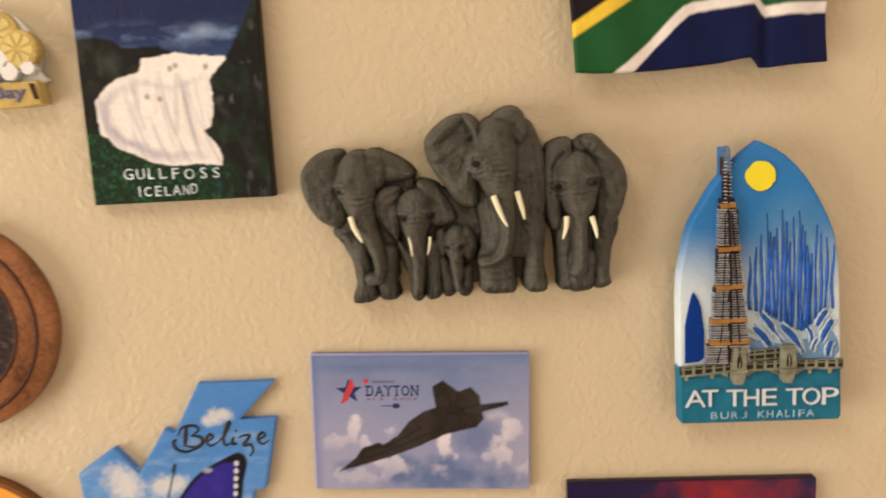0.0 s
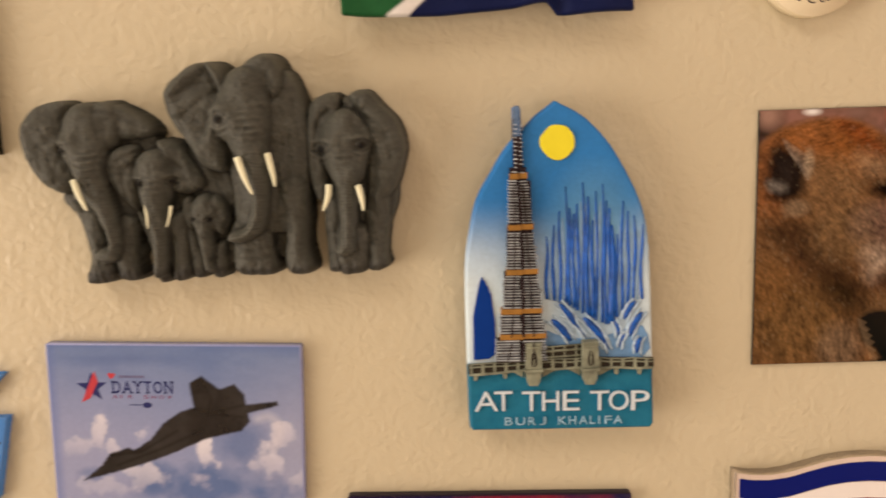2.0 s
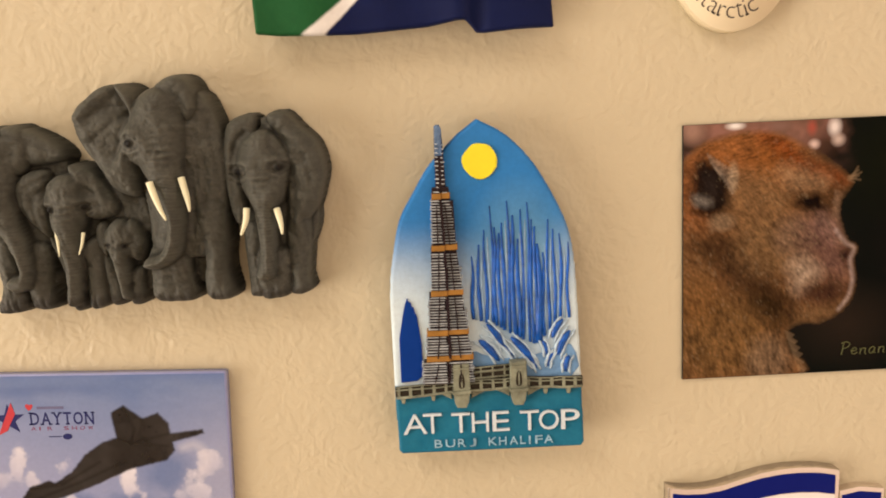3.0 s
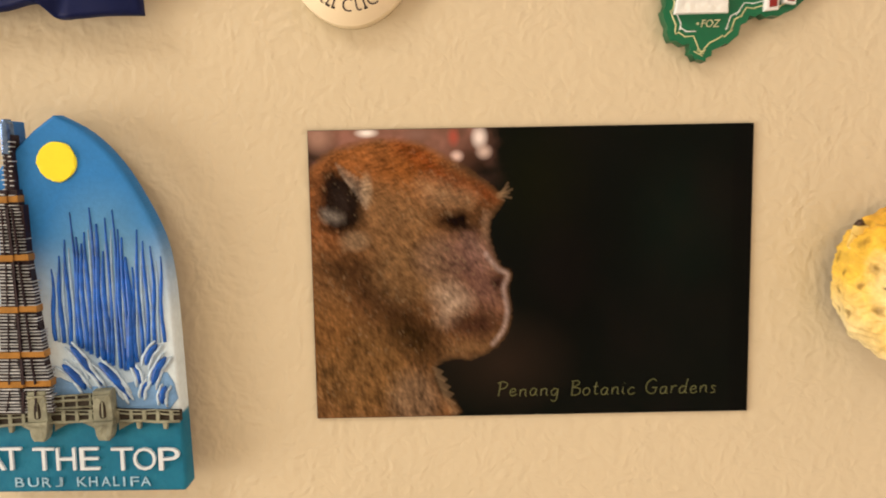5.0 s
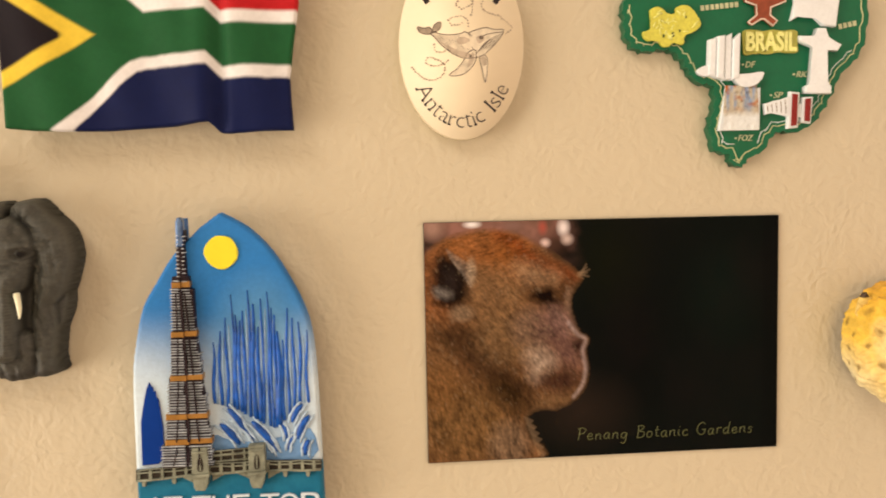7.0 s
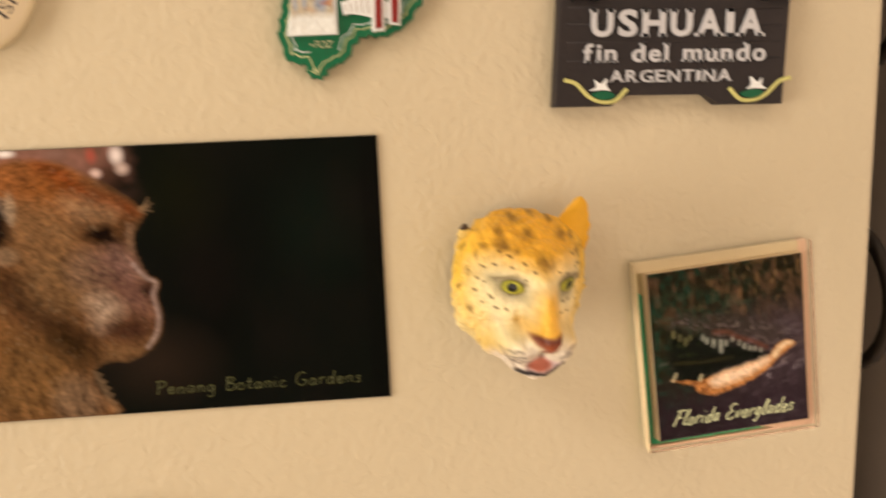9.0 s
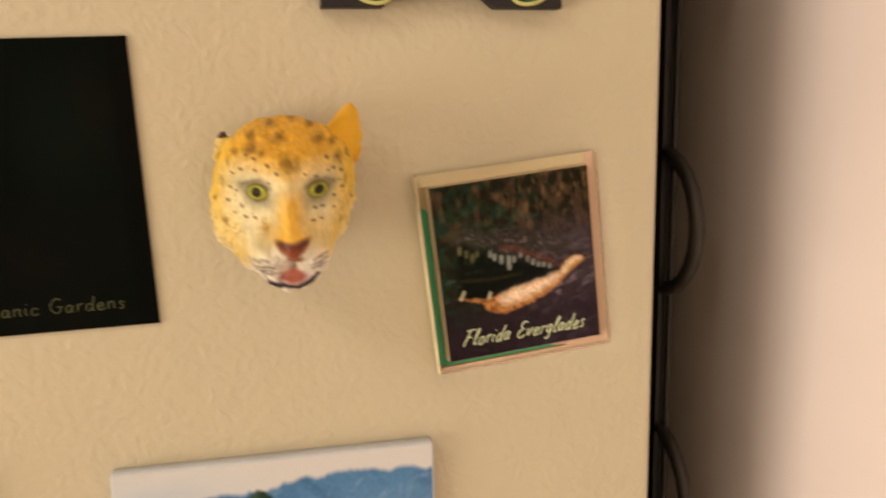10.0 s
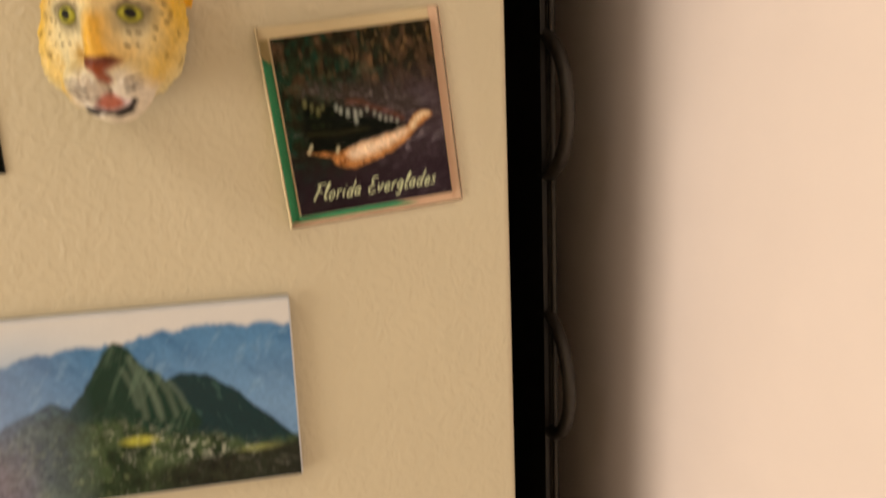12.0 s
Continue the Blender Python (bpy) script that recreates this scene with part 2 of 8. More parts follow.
def inside(x, z, pts, pad=6.0):
    """How far each place lies inside an outline (mm; negative outside)."""
    p = np.array(pts, float)
    out = np.full(x.shape, -float(pad))
    near = (x > p[:, 0].min() - pad) & (x < p[:, 0].max() + pad) & (z > p[:, 1].min() - pad) & (z < p[:, 1].max() + pad)
    px, pz = x[near], z[near]
    best, odd = np.full(px.shape, 1e9), np.zeros(px.shape, bool)
    for (ax, az), (bx, bz) in zip(p, np.roll(p, -1, 0)):
        ex, ez = bx - ax, bz - az
        t = np.clip(((px - ax) * ex + (pz - az) * ez) / max(ex * ex + ez * ez, 1e-9), 0, 1)
        best = np.minimum(best, (px - ax - t * ex) ** 2 + (pz - az - t * ez) ** 2)
        cross = (az > pz) != (bz > pz)
        odd ^= cross & (px < ex * (pz - az) / (ez if abs(ez) > 1e-9 else 1e-9) + ax)
    out[near] = np.maximum(np.where(odd, 1, -1) * np.sqrt(best), -pad)
    return out


def snap(x, z, pts, reach):
    """Moves the places that lie just outside an outline onto it, so that a sheet cut from a grid gets a clean rim."""
    p = np.array(pts, float)
    d = inside(x, z, p, 3)
    near = (d <= 0) & (d > -reach)
    px, pz = x[near], z[near]
    best, bx, bz = np.full(px.shape, 1e9), px.copy(), pz.copy()
    for (ax, az), (ex, ez) in zip(p, np.roll(p, -1, 0) - p):
        t = np.clip(((px - ax) * ex + (pz - az) * ez) / max(ex * ex + ez * ez, 1e-9), 0, 1)
        qx, qz = ax + t * ex, az + t * ez
        q = (px - qx) ** 2 + (pz - qz) ** 2
        bx, bz, best = np.where(q < best, qx, bx), np.where(q < best, qz, bz), np.minimum(best, q)
    x, z = x.copy(), z.copy()
    x[near], z[near] = bx, bz
    return x, z, d


def step(d, soft=0.25):
    return np.clip(d / soft * 0.5 + 0.5, 0, 1)


class Sheet:
    """A painter's canvas on a grid of places (mm)."""

    def __init__(self, x, z, ground):
        self.x, self.z = x, z
        self.c = np.ones(x.shape + (3,)) * np.array(ground)

    def lay(self, mask, colour):
        m = np.clip(mask, 0, 1)[..., None]
        self.c = self.c * (1 - m) + np.array(colour) * m

    def shape(self, pts, colour, soft=0.3, rough=0.0, size=1.5, seed=1, much=1.0):
        d = inside(self.x, self.z, pts)
        if rough:
            d = d + rough * (fuzz(self.x, self.z, size, seed) - 0.5) * 2
        self.lay(step(d, soft) * much, colour)

    def blob(self, x, z, rx, rz, colour, soft=0.5, much=1.0):
        d = 1 - np.sqrt(((self.x - x) / rx) ** 2 + ((self.z - z) / rz) ** 2)
        self.lay(np.clip(d / soft, 0, 1) * much, colour)

    def line(self, pts, width, colour, soft=0.2, much=1.0):
        best = np.full(self.x.shape, 1e9)
        p = np.array(pts, float)
        for (ax, az), (bx, bz) in zip(p[:-1], p[1:]):
            ex, ez = bx - ax, bz - az
            t = np.clip(((self.x - ax) * ex + (self.z - az) * ez) / max(ex * ex + ez * ez, 1e-9), 0, 1)
            best = np.minimum(best, (self.x - ax - t * ex) ** 2 + (self.z - az - t * ez) ** 2)
        self.lay(step(width / 2 - np.sqrt(best), soft) * much, colour)

    def grain(self, size, much, seed=5, stretch=1.0):
        self.c *= (1 + much * 2 * (fuzz(self.x / stretch, self.z, size, seed) - 0.5))[..., None]


def grid_mesh(x, z, off, colour, mat, keep=None):
    """A painted surface: x, z (mm) and off (mm off the panel) on a grid, with its paint."""
    n, m = x.shape
    ids = np.arange(n * m).reshape(n, m)
    quads = np.stack([ids[:-1, :-1], ids[:-1, 1:], ids[1:, 1:], ids[1:, :-1]], -1).reshape(-1, 4)
    if keep is not None:
        k = keep[:-1, :-1] | keep[:-1, 1:] | keep[1:, 1:] | keep[1:, :-1]
        quads = quads[k.ravel()]
        used = np.unique(quads)
        back = np.zeros(n * m, int)
        back[used] = np.arange(len(used))
        quads = back[quads]
    else:
        used = np.arange(n * m)
    co = np.stack([x, -off, z], -1).reshape(-1, 3)[used] / 1000
    me = bpy.data.meshes.new("surface")
    me.vertices.add(len(co))
    me.vertices.foreach_set("co", co.ravel())
    me.loops.add(len(quads) * 4)
    me.loops.foreach_set("vertex_index", quads.ravel().astype(np.int32))
    me.polygons.add(len(quads))
    me.polygons.foreach_set("loop_start", np.arange(0, len(quads) * 4, 4, dtype=np.int32))
    me.polygons.foreach_set("use_smooth", np.ones(len(quads), bool))
    me.update(calc_edges=True)
    if colour is not None:
        at = me.color_attributes.new("paint", "FLOAT_COLOR", "POINT")
        rgba = np.ones((len(used), 4))
        rgba[:, :3] = np.clip(colour.reshape(-1, 3)[used], 0.002, 0.9)
        at.data.foreach_set("color", rgba.ravel())
    for mm in mat if isinstance(mat, (list, tuple)) else [mat]:
        me.materials.append(mm)
    return me


def grid(x0, x1, z0, z1, cell):
    xs = np.linspace(x0, x1, max(2, int(round((x1 - x0) / cell)) + 1))
    zs = np.linspace(z0, z1, max(2, int(round((z1 - z0) / cell)) + 1))
    return np.meshgrid(xs, zs)


def surface(name, me, parent, label=""):
    me.name = name
    ob = new(name, me)
    ob.parent = parent
    return tagged(ob, label) if label else ob


def dome(d, r):
    """A rounded shoulder: 0 at the outline, 1 from r inside, below 0 outside."""
    t = np.clip(d / r, 0, 1)
    return np.where(d > 0, np.sqrt(np.maximum(1 - (1 - t) ** 2, 0)), d)


# ---- materials ----
def panel_material():
    """Almond enamel on steel, embossed like leather."""
    m = material("almond_enamel", (0.585, 0.532, 0.386), 0.42, vary=0.02, scale=60, spec=0.45)
    nt = m.node_tree
    bsdf = nt.nodes["Principled BSDF"]
    co = nt.nodes.new("ShaderNodeTexCoord")
    warp = nt.nodes.new("ShaderNodeTexNoise")
    warp.inputs["Scale"].default_value, warp.inputs["Detail"].default_value = 70, 2
    nt.links.new(co.outputs["Object"], warp.inputs["Vector"])
    mix = nt.nodes.new("ShaderNodeVectorMath")
    mix.operation = "MULTIPLY_ADD"
    mix.inputs[1].default_value = (0.008, 0.008, 0.008)
    nt.links.new(warp.outputs["Color"], mix.inputs[0])
    nt.links.new(co.outputs["Object"], mix.inputs[2])
    long = nt.nodes.new("ShaderNodeMapping")
    long.inputs["Scale"].default_value = (1.0, 1.0, 0.95)
    nt.links.new(mix.outputs[0], long.inputs["Vector"])
    veins = nt.nodes.new("ShaderNodeTexNoise")
    veins.noise_type = "RIDGED_MULTIFRACTAL"
    veins.inputs["Scale"].default_value, veins.inputs["Detail"].default_value = 330, 0.8
    nt.links.new(long.outputs[0], veins.inputs["Vector"])
    lumps = nt.nodes.new("ShaderNodeTexNoise")
    lumps.inputs["Scale"].default_value, lumps.inputs["Detail"].default_value = 380, 1.2
    nt.links.new(long.outputs[0], lumps.inputs["Vector"])
    add = nt.nodes.new("ShaderNodeMath")
    add.operation = "MULTIPLY_ADD"
    add.inputs[1].default_value = 0.45
    nt.links.new(veins.outputs["Fac"], add.inputs[0])
    nt.links.new(lumps.outputs["Fac"], add.inputs[2])
    b = nt.nodes.new("ShaderNodeBump")
    b.inputs["Strength"].default_value, b.inputs["Distance"].default_value = 0.52, 0.0008
    nt.links.new(add.outputs[0], b.inputs["Height"])
    nt.links.new(b.outputs[0], bsdf.inputs["Normal"])
    return m


M_PANEL = panel_material()
M_PLASTER = material("unseen_wall_cream", (0.86, 0.78, 0.62), 0.85, vary=0.03, scale=30, bump=0.12, bump_scale=260)
M_PINK = material("pinkish_wall_paint", (0.875, 0.785, 0.75), 0.85, vary=0.03, scale=30, bump=0.12, bump_scale=260)
M_CEIL = material("ceiling_paint", (0.8, 0.78, 0.74), 0.9, vary=0.03, scale=20)
M_FLOOR = material("floor_vinyl", (0.36, 0.28, 0.2), 0.5, vary=0.15, scale=12)
M_BLACK = material("black_enamel", (0.019, 0.017, 0.015), 0.45, vary=0.2, scale=200)
M_WIRE = material("dusty_black_tube", (0.024, 0.020, 0.016), 0.45, vary=0.55, scale=120, bump=0.3, spec=0.5)
M_PRINT = material("glossy_print", None, 0.3, vary=0.03, scale=900, spec=0.03)
M_TIN = material("laminated_print", None, 0.25, coat=0.15, vary=0.03, scale=900)
M_RESIN = material("painted_resin", None, 0.55, spec=0.2, vary=0.10, scale=700, bump=0.15, bump_scale=1500)
M_ELEPHANT = material("grey_resin", None, 0.6, vary=0.07, scale=500, bump=0.14, bump_scale=900)
M_MAGNET = material("magnet_backing", (0.02, 0.02, 0.02), 0.7)
M_WHITE = material("white_paint", paint(228, 216, 204), 0.45, vary=0.08, scale=900, bump=0.1)
M_CREAM = material("cream_enamel", paint(240, 210, 168), 0.45, vary=0.02)
M_INK = material("black_ink", paint(44, 36, 34), 0.5)


def box(x0, y0, z0, x1, y1, z1, bm=None):
    bm = bm or bmesh.new()
    v = [bm.verts.new(c) for c in ((x0, y0, z0), (x1, y0, z0), (x1, y1, z0), (x0, y1, z0), (x0, y0, z1), (x1, y0, z1), (x1, y1, z1), (x0, y1, z1))]
    for f in ((3, 2, 1, 0), (4, 5, 6, 7), (0, 1, 5, 4), (1, 2, 6, 5), (2, 3, 7, 6), (3, 0, 4, 7)):
        bm.faces.new([v[i] for i in f])
    return bm


# ---- the room ----
XW = 0.495
lone("wall_east", box(XW, -2.2, 0, XW + 0.1, 0.9, 2.5), M_PINK, "smooth pale pinkish painted wall close behind the refrigerator", "wall", "structure")
# unseen walls, ceiling and floor, added to bounce light; wall cream yellows it
lone("wall_north", box(-2.4, 0.9, 0, XW + 0.1, 1.0, 2.5), M_PLASTER, "unseen pale wall closing the room", "wall", "structure")
lone("wall_west", box(-2.5, -2.2, 0, -2.4, 1.0, 2.5), M_PLASTER, "unseen pale wall closing the room", "wall", "structure")
lone("wall_south", box(-2.5, -2.3, 0, XW + 0.1, -2.2, 2.5), M_PLASTER, "unseen pale wall closing the room", "wall", "structure")
lone("ceiling", box(-2.5, -2.3, 2.5, XW + 0.1, 1.0, 2.6), M_CEIL, "plain white ceiling", "ceiling", "structure")
lone("floor", box(-2.5, -2.3, -0.1, XW + 0.1, 1.0, 0), M_FLOOR, "plain brown floor", "floor", "structure")


# ---- the refrigerator ----
def refrigerator():
    ob = new("refrigerator")
    ob.location = (0.05, 0.35, 0)
    tagged(ob, "almond refrigerator side of embossed steel covered with souvenir magnets", "refrigerator")
    off = Vector((-0.05, -0.35, 0))

    def own(name, bm, mat, label=""):
        bmesh.ops.translate(bm, verts=bm.verts, vec=off)
        return part(name, bm, mat, ob, label)

    bm = box(-0.30, 0.0, 0.06, 0.43, 0.02, 1.78)
    rims = [e for e in bm.edges if all(v.co.y < 0.001 for v in e.verts)]
    bmesh.ops.bevel(bm, geom=rims, offset=0.0018, segments=3, affect="EDGES", profile=0.5)
    own("side_panel", bm, M_PANEL, "almond steel panel embossed like leather")
    own("cabinet_body", box(-0.30, 0.0205, 0.06, 0.426, 0.70, 1.775), M_BLACK, "dark back and shell")
    own("plinth", box(-0.28, 0.03, 0.0, 0.40, 0.68, 0.059), M_BLACK)
    # condenser: a black plate with upright wires and bends of tube that jut out towards the open side
    own("condenser_plate", box(0.4625, 0.062, 0.25, 0.4645, 0.64, 1.70), M_BLACK, "black condenser plate")
    for y in (0.060, 0.0645, 0.072, 0.2, 0.35, 0.5):
        own("condenser_wire", tube([(0.4665, y, 0.25), (0.4665, y, 1.70)], 0.0014, sides=6), M_WIRE)
    for z in (0.4, 1.0, 1.6):
        own("bracket", box(0.4262, 0.10, z, 0.4624, 0.12, z + 0.03), M_BLACK)
    for i in range(-8, 4):
        zc = 1.336 + 0.1165 * i
        pts = [(0.4705, 0.55, zc + 0.0285), (0.4700, 0.12, zc + 0.0285), (0.4660, 0.07, zc + 0.0285)]
        for k in range(13):
            a = math.pi * (0.5 + k / 12)
            pts.append((0.4652, 0.0685 + 0.030 * math.cos(a), zc + 0.0285 * math.sin(a)))
        pts += [(0.4660, 0.07, zc - 0.0285), (0.4700, 0.12, zc - 0.0285), (0.4705, 0.55, zc - 0.0285)]
        own("condenser_tube", tube(pts, 0.0028, sides=10), M_WIRE, "dusty black bent tube")
    return ob


refrigerator()


# ---- magnets on the upper row ----
def waterfall_tile():
    t = thing("waterfall_magnet", -0.0953, 1.4412, "hand-painted tile magnet of a white waterfall between dark cliffs", "magnet")
    x, z = grid(-32, 32, -40, 40, 0.35)
    s = Sheet(x, z, paint(34, 42, 72))
    s.lay(np.clip((22 - z) / 14, 0, 1) * 0.55, paint(60, 78, 112))
    cloud = np.clip(fuzz(x / 2.2, z, 3.2, 3) * 2.4 - 1.05, 0, 1) * np.exp(-((z - 16.8 + 0.04 * x) / 3.2) ** 2)
    s.lay(cloud * 0.8, paint(128, 144, 172))
    s.blob(13, 17.4, 6, 3.6, paint(156, 166, 184), 0.9, 0.55)
    rock = paint(26, 27, 25)
    s.shape([(-33, 16.7), (-25.3, 17.7), (-18.6, 15.9), (-15.9, 13.4), (-3.1, 13.1), (2.8, 10.6), (-9.5, 8.5), (-14, -4), (-33, -30)], rock, 0.4, 0.5, 3)
    s.lay(step(9 - np.abs(z - 9), 5) * step(-10 - x, 4) * np.clip(fuzz(x, z * 0.7, 4, 77, 4) * 3 - 1.5, 0, 1) * 0.45, paint(74, 74, 62))
    cliff = [(33.5, 32), (28.0, 21.1), (25.6, 16.6), (19.9, 8.0), (13.4, 1.2), (12, -14), (9, -17), (14, -28), (14, -42), (34, -42), (34, 32)]
    s.shape(cliff, rock, 0.4, 0.5, 3, 4)
    moss = (np.clip(fuzz(x, z * 0.6, 5, 9) * 3 - 1.6, 0, 1)) * step(inside(x, z, cliff) - 1, 3)
    s.lay(moss * 0.8, paint(36, 56, 40))
    s.lay(np.clip(fuzz(x + 0.6 * z, z * 0.5 - 0.4 * x, 4, 87, 4) * 3.4 - 1.9, 0, 1) * step(inside(x, z, cliff) - 1, 3) * 0.6, paint(58, 58, 52))
    s.lay(np.clip(fuzz(x, z * 0.5, 3, 19) * 4 - 2.7, 0, 1) * step(inside(x, z, cliff) - 2, 3) * 0.5, paint(120, 118, 112))
    s.blob(-20, 9, 5, 5, paint(70, 72, 66), 1.0, 0.5)
    grass = step(-15.0 - z - 0.34 * (x + 32) + 3.0 * (fuzz(x, z, 2.5, 6) - 0.5), 1.2)
    grass = np.maximum(grass, step(-27.5 - z, 1.5)) * step(17 - x, 6)
    s.shape([(-33, -8), (-24, -12), (-18, -24), (-33, -26)], rock, 1.0, 0.8, 3)
    s.lay(grass, paint(20, 42, 28))
    s.lay(grass * np.clip(fuzz(x, z, 1.1, 8, 4) * 4 - 2.2, 0, 1), paint(40, 92, 52))
    fall = [(-9.5, 9.4), (-5, 9.8), (2.5, 10.9), (10.2, 9.5), (19.5, 8.8), (19.8, 7.6), (14.5, 2.7), (13.4, 0.4), (14, -3.5), (13.9, -9.2), (12.5, -14.9), (9.6, -16.2), (14, -21.3), (15.6, -25.3), (15.1, -28.5), (6.4, -27.4), (-1.7, -27.8), (-7.6, -26.7), (-10.5, -25.9), (-15.2, -23.2), (-20.1, -21.4), (-22.4, -19.4), (-24.6, -16.8), (-27, -15.7), (-27.4, -10.8), (-27.5, -4), (-23.5, 0.5), (-19.1, 3.2), (-11, 5.1)]
    s.shape(fall, paint(236, 222, 208), 0.3, 0.35, 1.2)
    d = inside(x, z, fall)
    streak = np.clip(fuzz(x - 0.008 * (z - 4) ** 2, z / 12, 1.7, 12) * 3.4 - 1.6, 0, 1)
    s.lay(streak * step(d - 0.5) * step(2 - z, 2) * 0.55, paint(178, 166, 162))
    s.line([(2.2, 3), (1.2, -4), (0.4, -15)], 1.1, paint(172, 160, 154), 1.0, 0.6)
    s.line([(-4, 4), (-6, -4), (-6.4, -9)], 0.8, paint(186, 172, 164), 1.0, 0.5)
    rim = np.exp(-((d - 3.2 - 1.5 * (fuzz(x, z, 5, 51) - 0.5)) / 1.7) ** 2) * step(-z - 1, 4) * step(2 - x + 0.3 * (-20 - z), 12)
    s.lay(rim * 0.85, paint(180, 164, 168))
    s.lay(np.exp(-((x - 3.5 - 0.004 * (z - 8) ** 2) / 0.8) ** 2) * step(d - 1) * step(-z, 3) * step(z + 24, 4) * 0.7, paint(160, 150, 148))
    s.lay(np.exp(-((z + 1.0 - 0.25 * np.abs(x)) / 1.2) ** 2) * step(d - 2, 3) * 0.4, paint(190, 178, 172))
    for bx, bz in ((0, 5.5), (2, 6.5), (12.6, 5.6), (-9, -3.5), (-4.6, -4.5)):
        s.blob(bx, bz, 1.3, 1.5, paint(120, 112, 96), 0.8, 0.8)
    s.grain(1.8, 0.06)
    body = prism(rect(-32, -40, 32, 40), 0, 5.6, 0.5)
    part("plate", body, material("dark_tile_edge", paint(17, 17, 18), 0.5), t, "dark painted tile edge")
    surface("painting", grid_mesh(x * 0.992, z * 0.993, np.full(x.shape, 5.66) + 0.25 * fuzz(x, z, 1.4, 2), s.c, M_RESIN), t, "painted waterfall")
    chalk = material("chalky_letters", paint(202, 202, 194), 0.6, vary=0.7, scale=420)
    for row, tall in (((('G', -20.3, -31.6, 3.5), ('U', -15.6, -31.7, 2.9), ('L', -11.5, -31.7, 2.0), ('L', -7.5, -31.8, 2.5), ('F', -3.0, -32.2, 2.5), ('O', 1.4, -32.4, 3.5), ('S', 7.1, -32.5, 2.3), ('S', 11.4, -32.4, 2.4)), 3.9), ((('I', -15.4, -37.7, 0.5), ('C', -13.4, -37.8, 2.4), ('E', -9.6, -37.8, 2.2), ('L', -6.1, -37.9, 2.0), ('A', -3.4, -37.8, 3.0), ('N', 0.3, -37.8, 2.2), ('D', 3.3, -37.6, 2.3)), 3.6)):
        word = bmesh.new()
        for k, (ch, px, pz, w) in enumerate(row):
            letters(ch, px, pz, w, tall - 0.25 * (k % 2), 5.85, 0.25, word, bold=0.004, turn=2.0 * math.sin(2.4 * k))
        part("lettering", word, chalk, t, "uneven white painted letters")


def flag_magnet():
    t = thing("flag_magnet", 0.084, 1.47, "waving resin flag magnet in black, gold, green, white, red and blue", "magnet")
    # the cloth between its hems, which rise and fall along the flag; the outermost ring turns back behind the face
    u, w = np.meshgrid(np.r_[0, np.linspace(0, 1, 220), 1], np.r_[0, np.linspace(0, 1, 180), 1])
    def low_hem(q):
        return np.interp(q, [-45, -36, -26, -14, -4, 6, 13, 16.0, 17.6, 19.0, 22, 30, 42], [-32.4, -33.2, -33.6, -33.4, -32.9, -32.2, -31.2, -31.0, -32.6, -34.3, -34.5, -33.9, -33.6])
    x = -42.4 + 83.2 * u
    z = low_hem(x) + w * (72 + 1.5 * np.sin(x / 9))
    x = np.interp(z, [-34, -18, 4, 40], [-41.6, -42.2, -43.6, -43.0]) * (1 - u) + np.interp(z, [-34, -25, -18, -10, 4, 40], [40.2, 39.6, 39.4, 40.4, 42.6, 41.0]) * u
    d = np.minimum(np.minimum(w, 1 - w) * 72, np.minimum(u, 1 - u) * 83)
    turned = np.zeros(x.shape, bool)
    turned[0], turned[-1], turned[:, 0], turned[:, -1] = True, True, True, True
    v = z - np.interp(x, [-45, -26, -6, 15.6, 20.0, 26, 42], [0.0, -0.6, -0.2, 1.6, -2.6, -2.3, -2.1])
    s = Sheet(x, z, paint(36, 80, 44))
    white, blue = paint(226, 208, 192), paint(23, 29, 60)
    band = np.interp(x, [-34.4, -29.9, -18.4, -10.4, -6.4, -3.4, 50], [-40, -33.4, -24.6, -16.6, -13.4, -12.4, -12.4]) + 0.5 * (fuzz(x, z, 3, 61) - 0.5)
    s.lay(step(band - v, 0.5), white)
    s.lay(step(np.interp(x, [-28.4, -23.4, -13.4, -7.4, -4.4, -1.4, 50], [-38, -33.6, -24.0, -18.4, -16.2, -15.8, -16.2]) + 0.5 * (fuzz(x, z, 3, 62) - 0.5) - v, 0.5), blue)
    mid = 2.6
    band = 2 * mid - np.interp(x, [-33, -25, -6, 50], [-33, -31, -12.6, -12.6]) - 6.5
    up = np.interp(x, [-33, -18, -2, 50], [34, 15.5, 0.6, -0.4])
    s.lay(step(v - up, 0.5), white)
    s.lay(step(v - np.interp(x, [-33, -14, 4, 50], [40, 18.0, 4.0, 3.2]), 0.5), paint(176, 32, 34))
    tri = np.abs(v + 5.5)
    s.lay(step((-16.2 - x) * 0.61 - tri + 0.2, 0.5), paint(222, 180, 58))
    s.lay(step((-24.2 - x) * 0.62 - tri, 0.5) * step(-25.2 - x + 0 * tri, 0.8), paint(32, 27, 30))
    s.grain(6, 0.10, 2)
    s.grain(0.9, 0.06, 7)
    wave = 10.2 + 0.8 * np.sin(x / 8.5 - 0.6) + 1.0 * np.exp(-((x - 14) / 3.5) ** 2) - 1.8 * np.exp(-((x - 19.5) / 2.2) ** 2) + 0.5 * np.sin(x / 3.1 + z / 11)
    off = np.where(turned, wave - 3.6, wave - 0.8 + 0.8 * dome(d + 0.02, 1.0))
    surface("flag_face", grid_mesh(x, z, off, s.c, material("painted_flag_resin", None, 0.6, vary=0.06, scale=500, bump=0.12, bump_scale=700, spec=0.15)), t, "waving painted flag")
    part("magnet_block", prism(rect(-28, -20, 10, 24), 0, 8), M_MAGNET, t, "black magnet behind the flag")


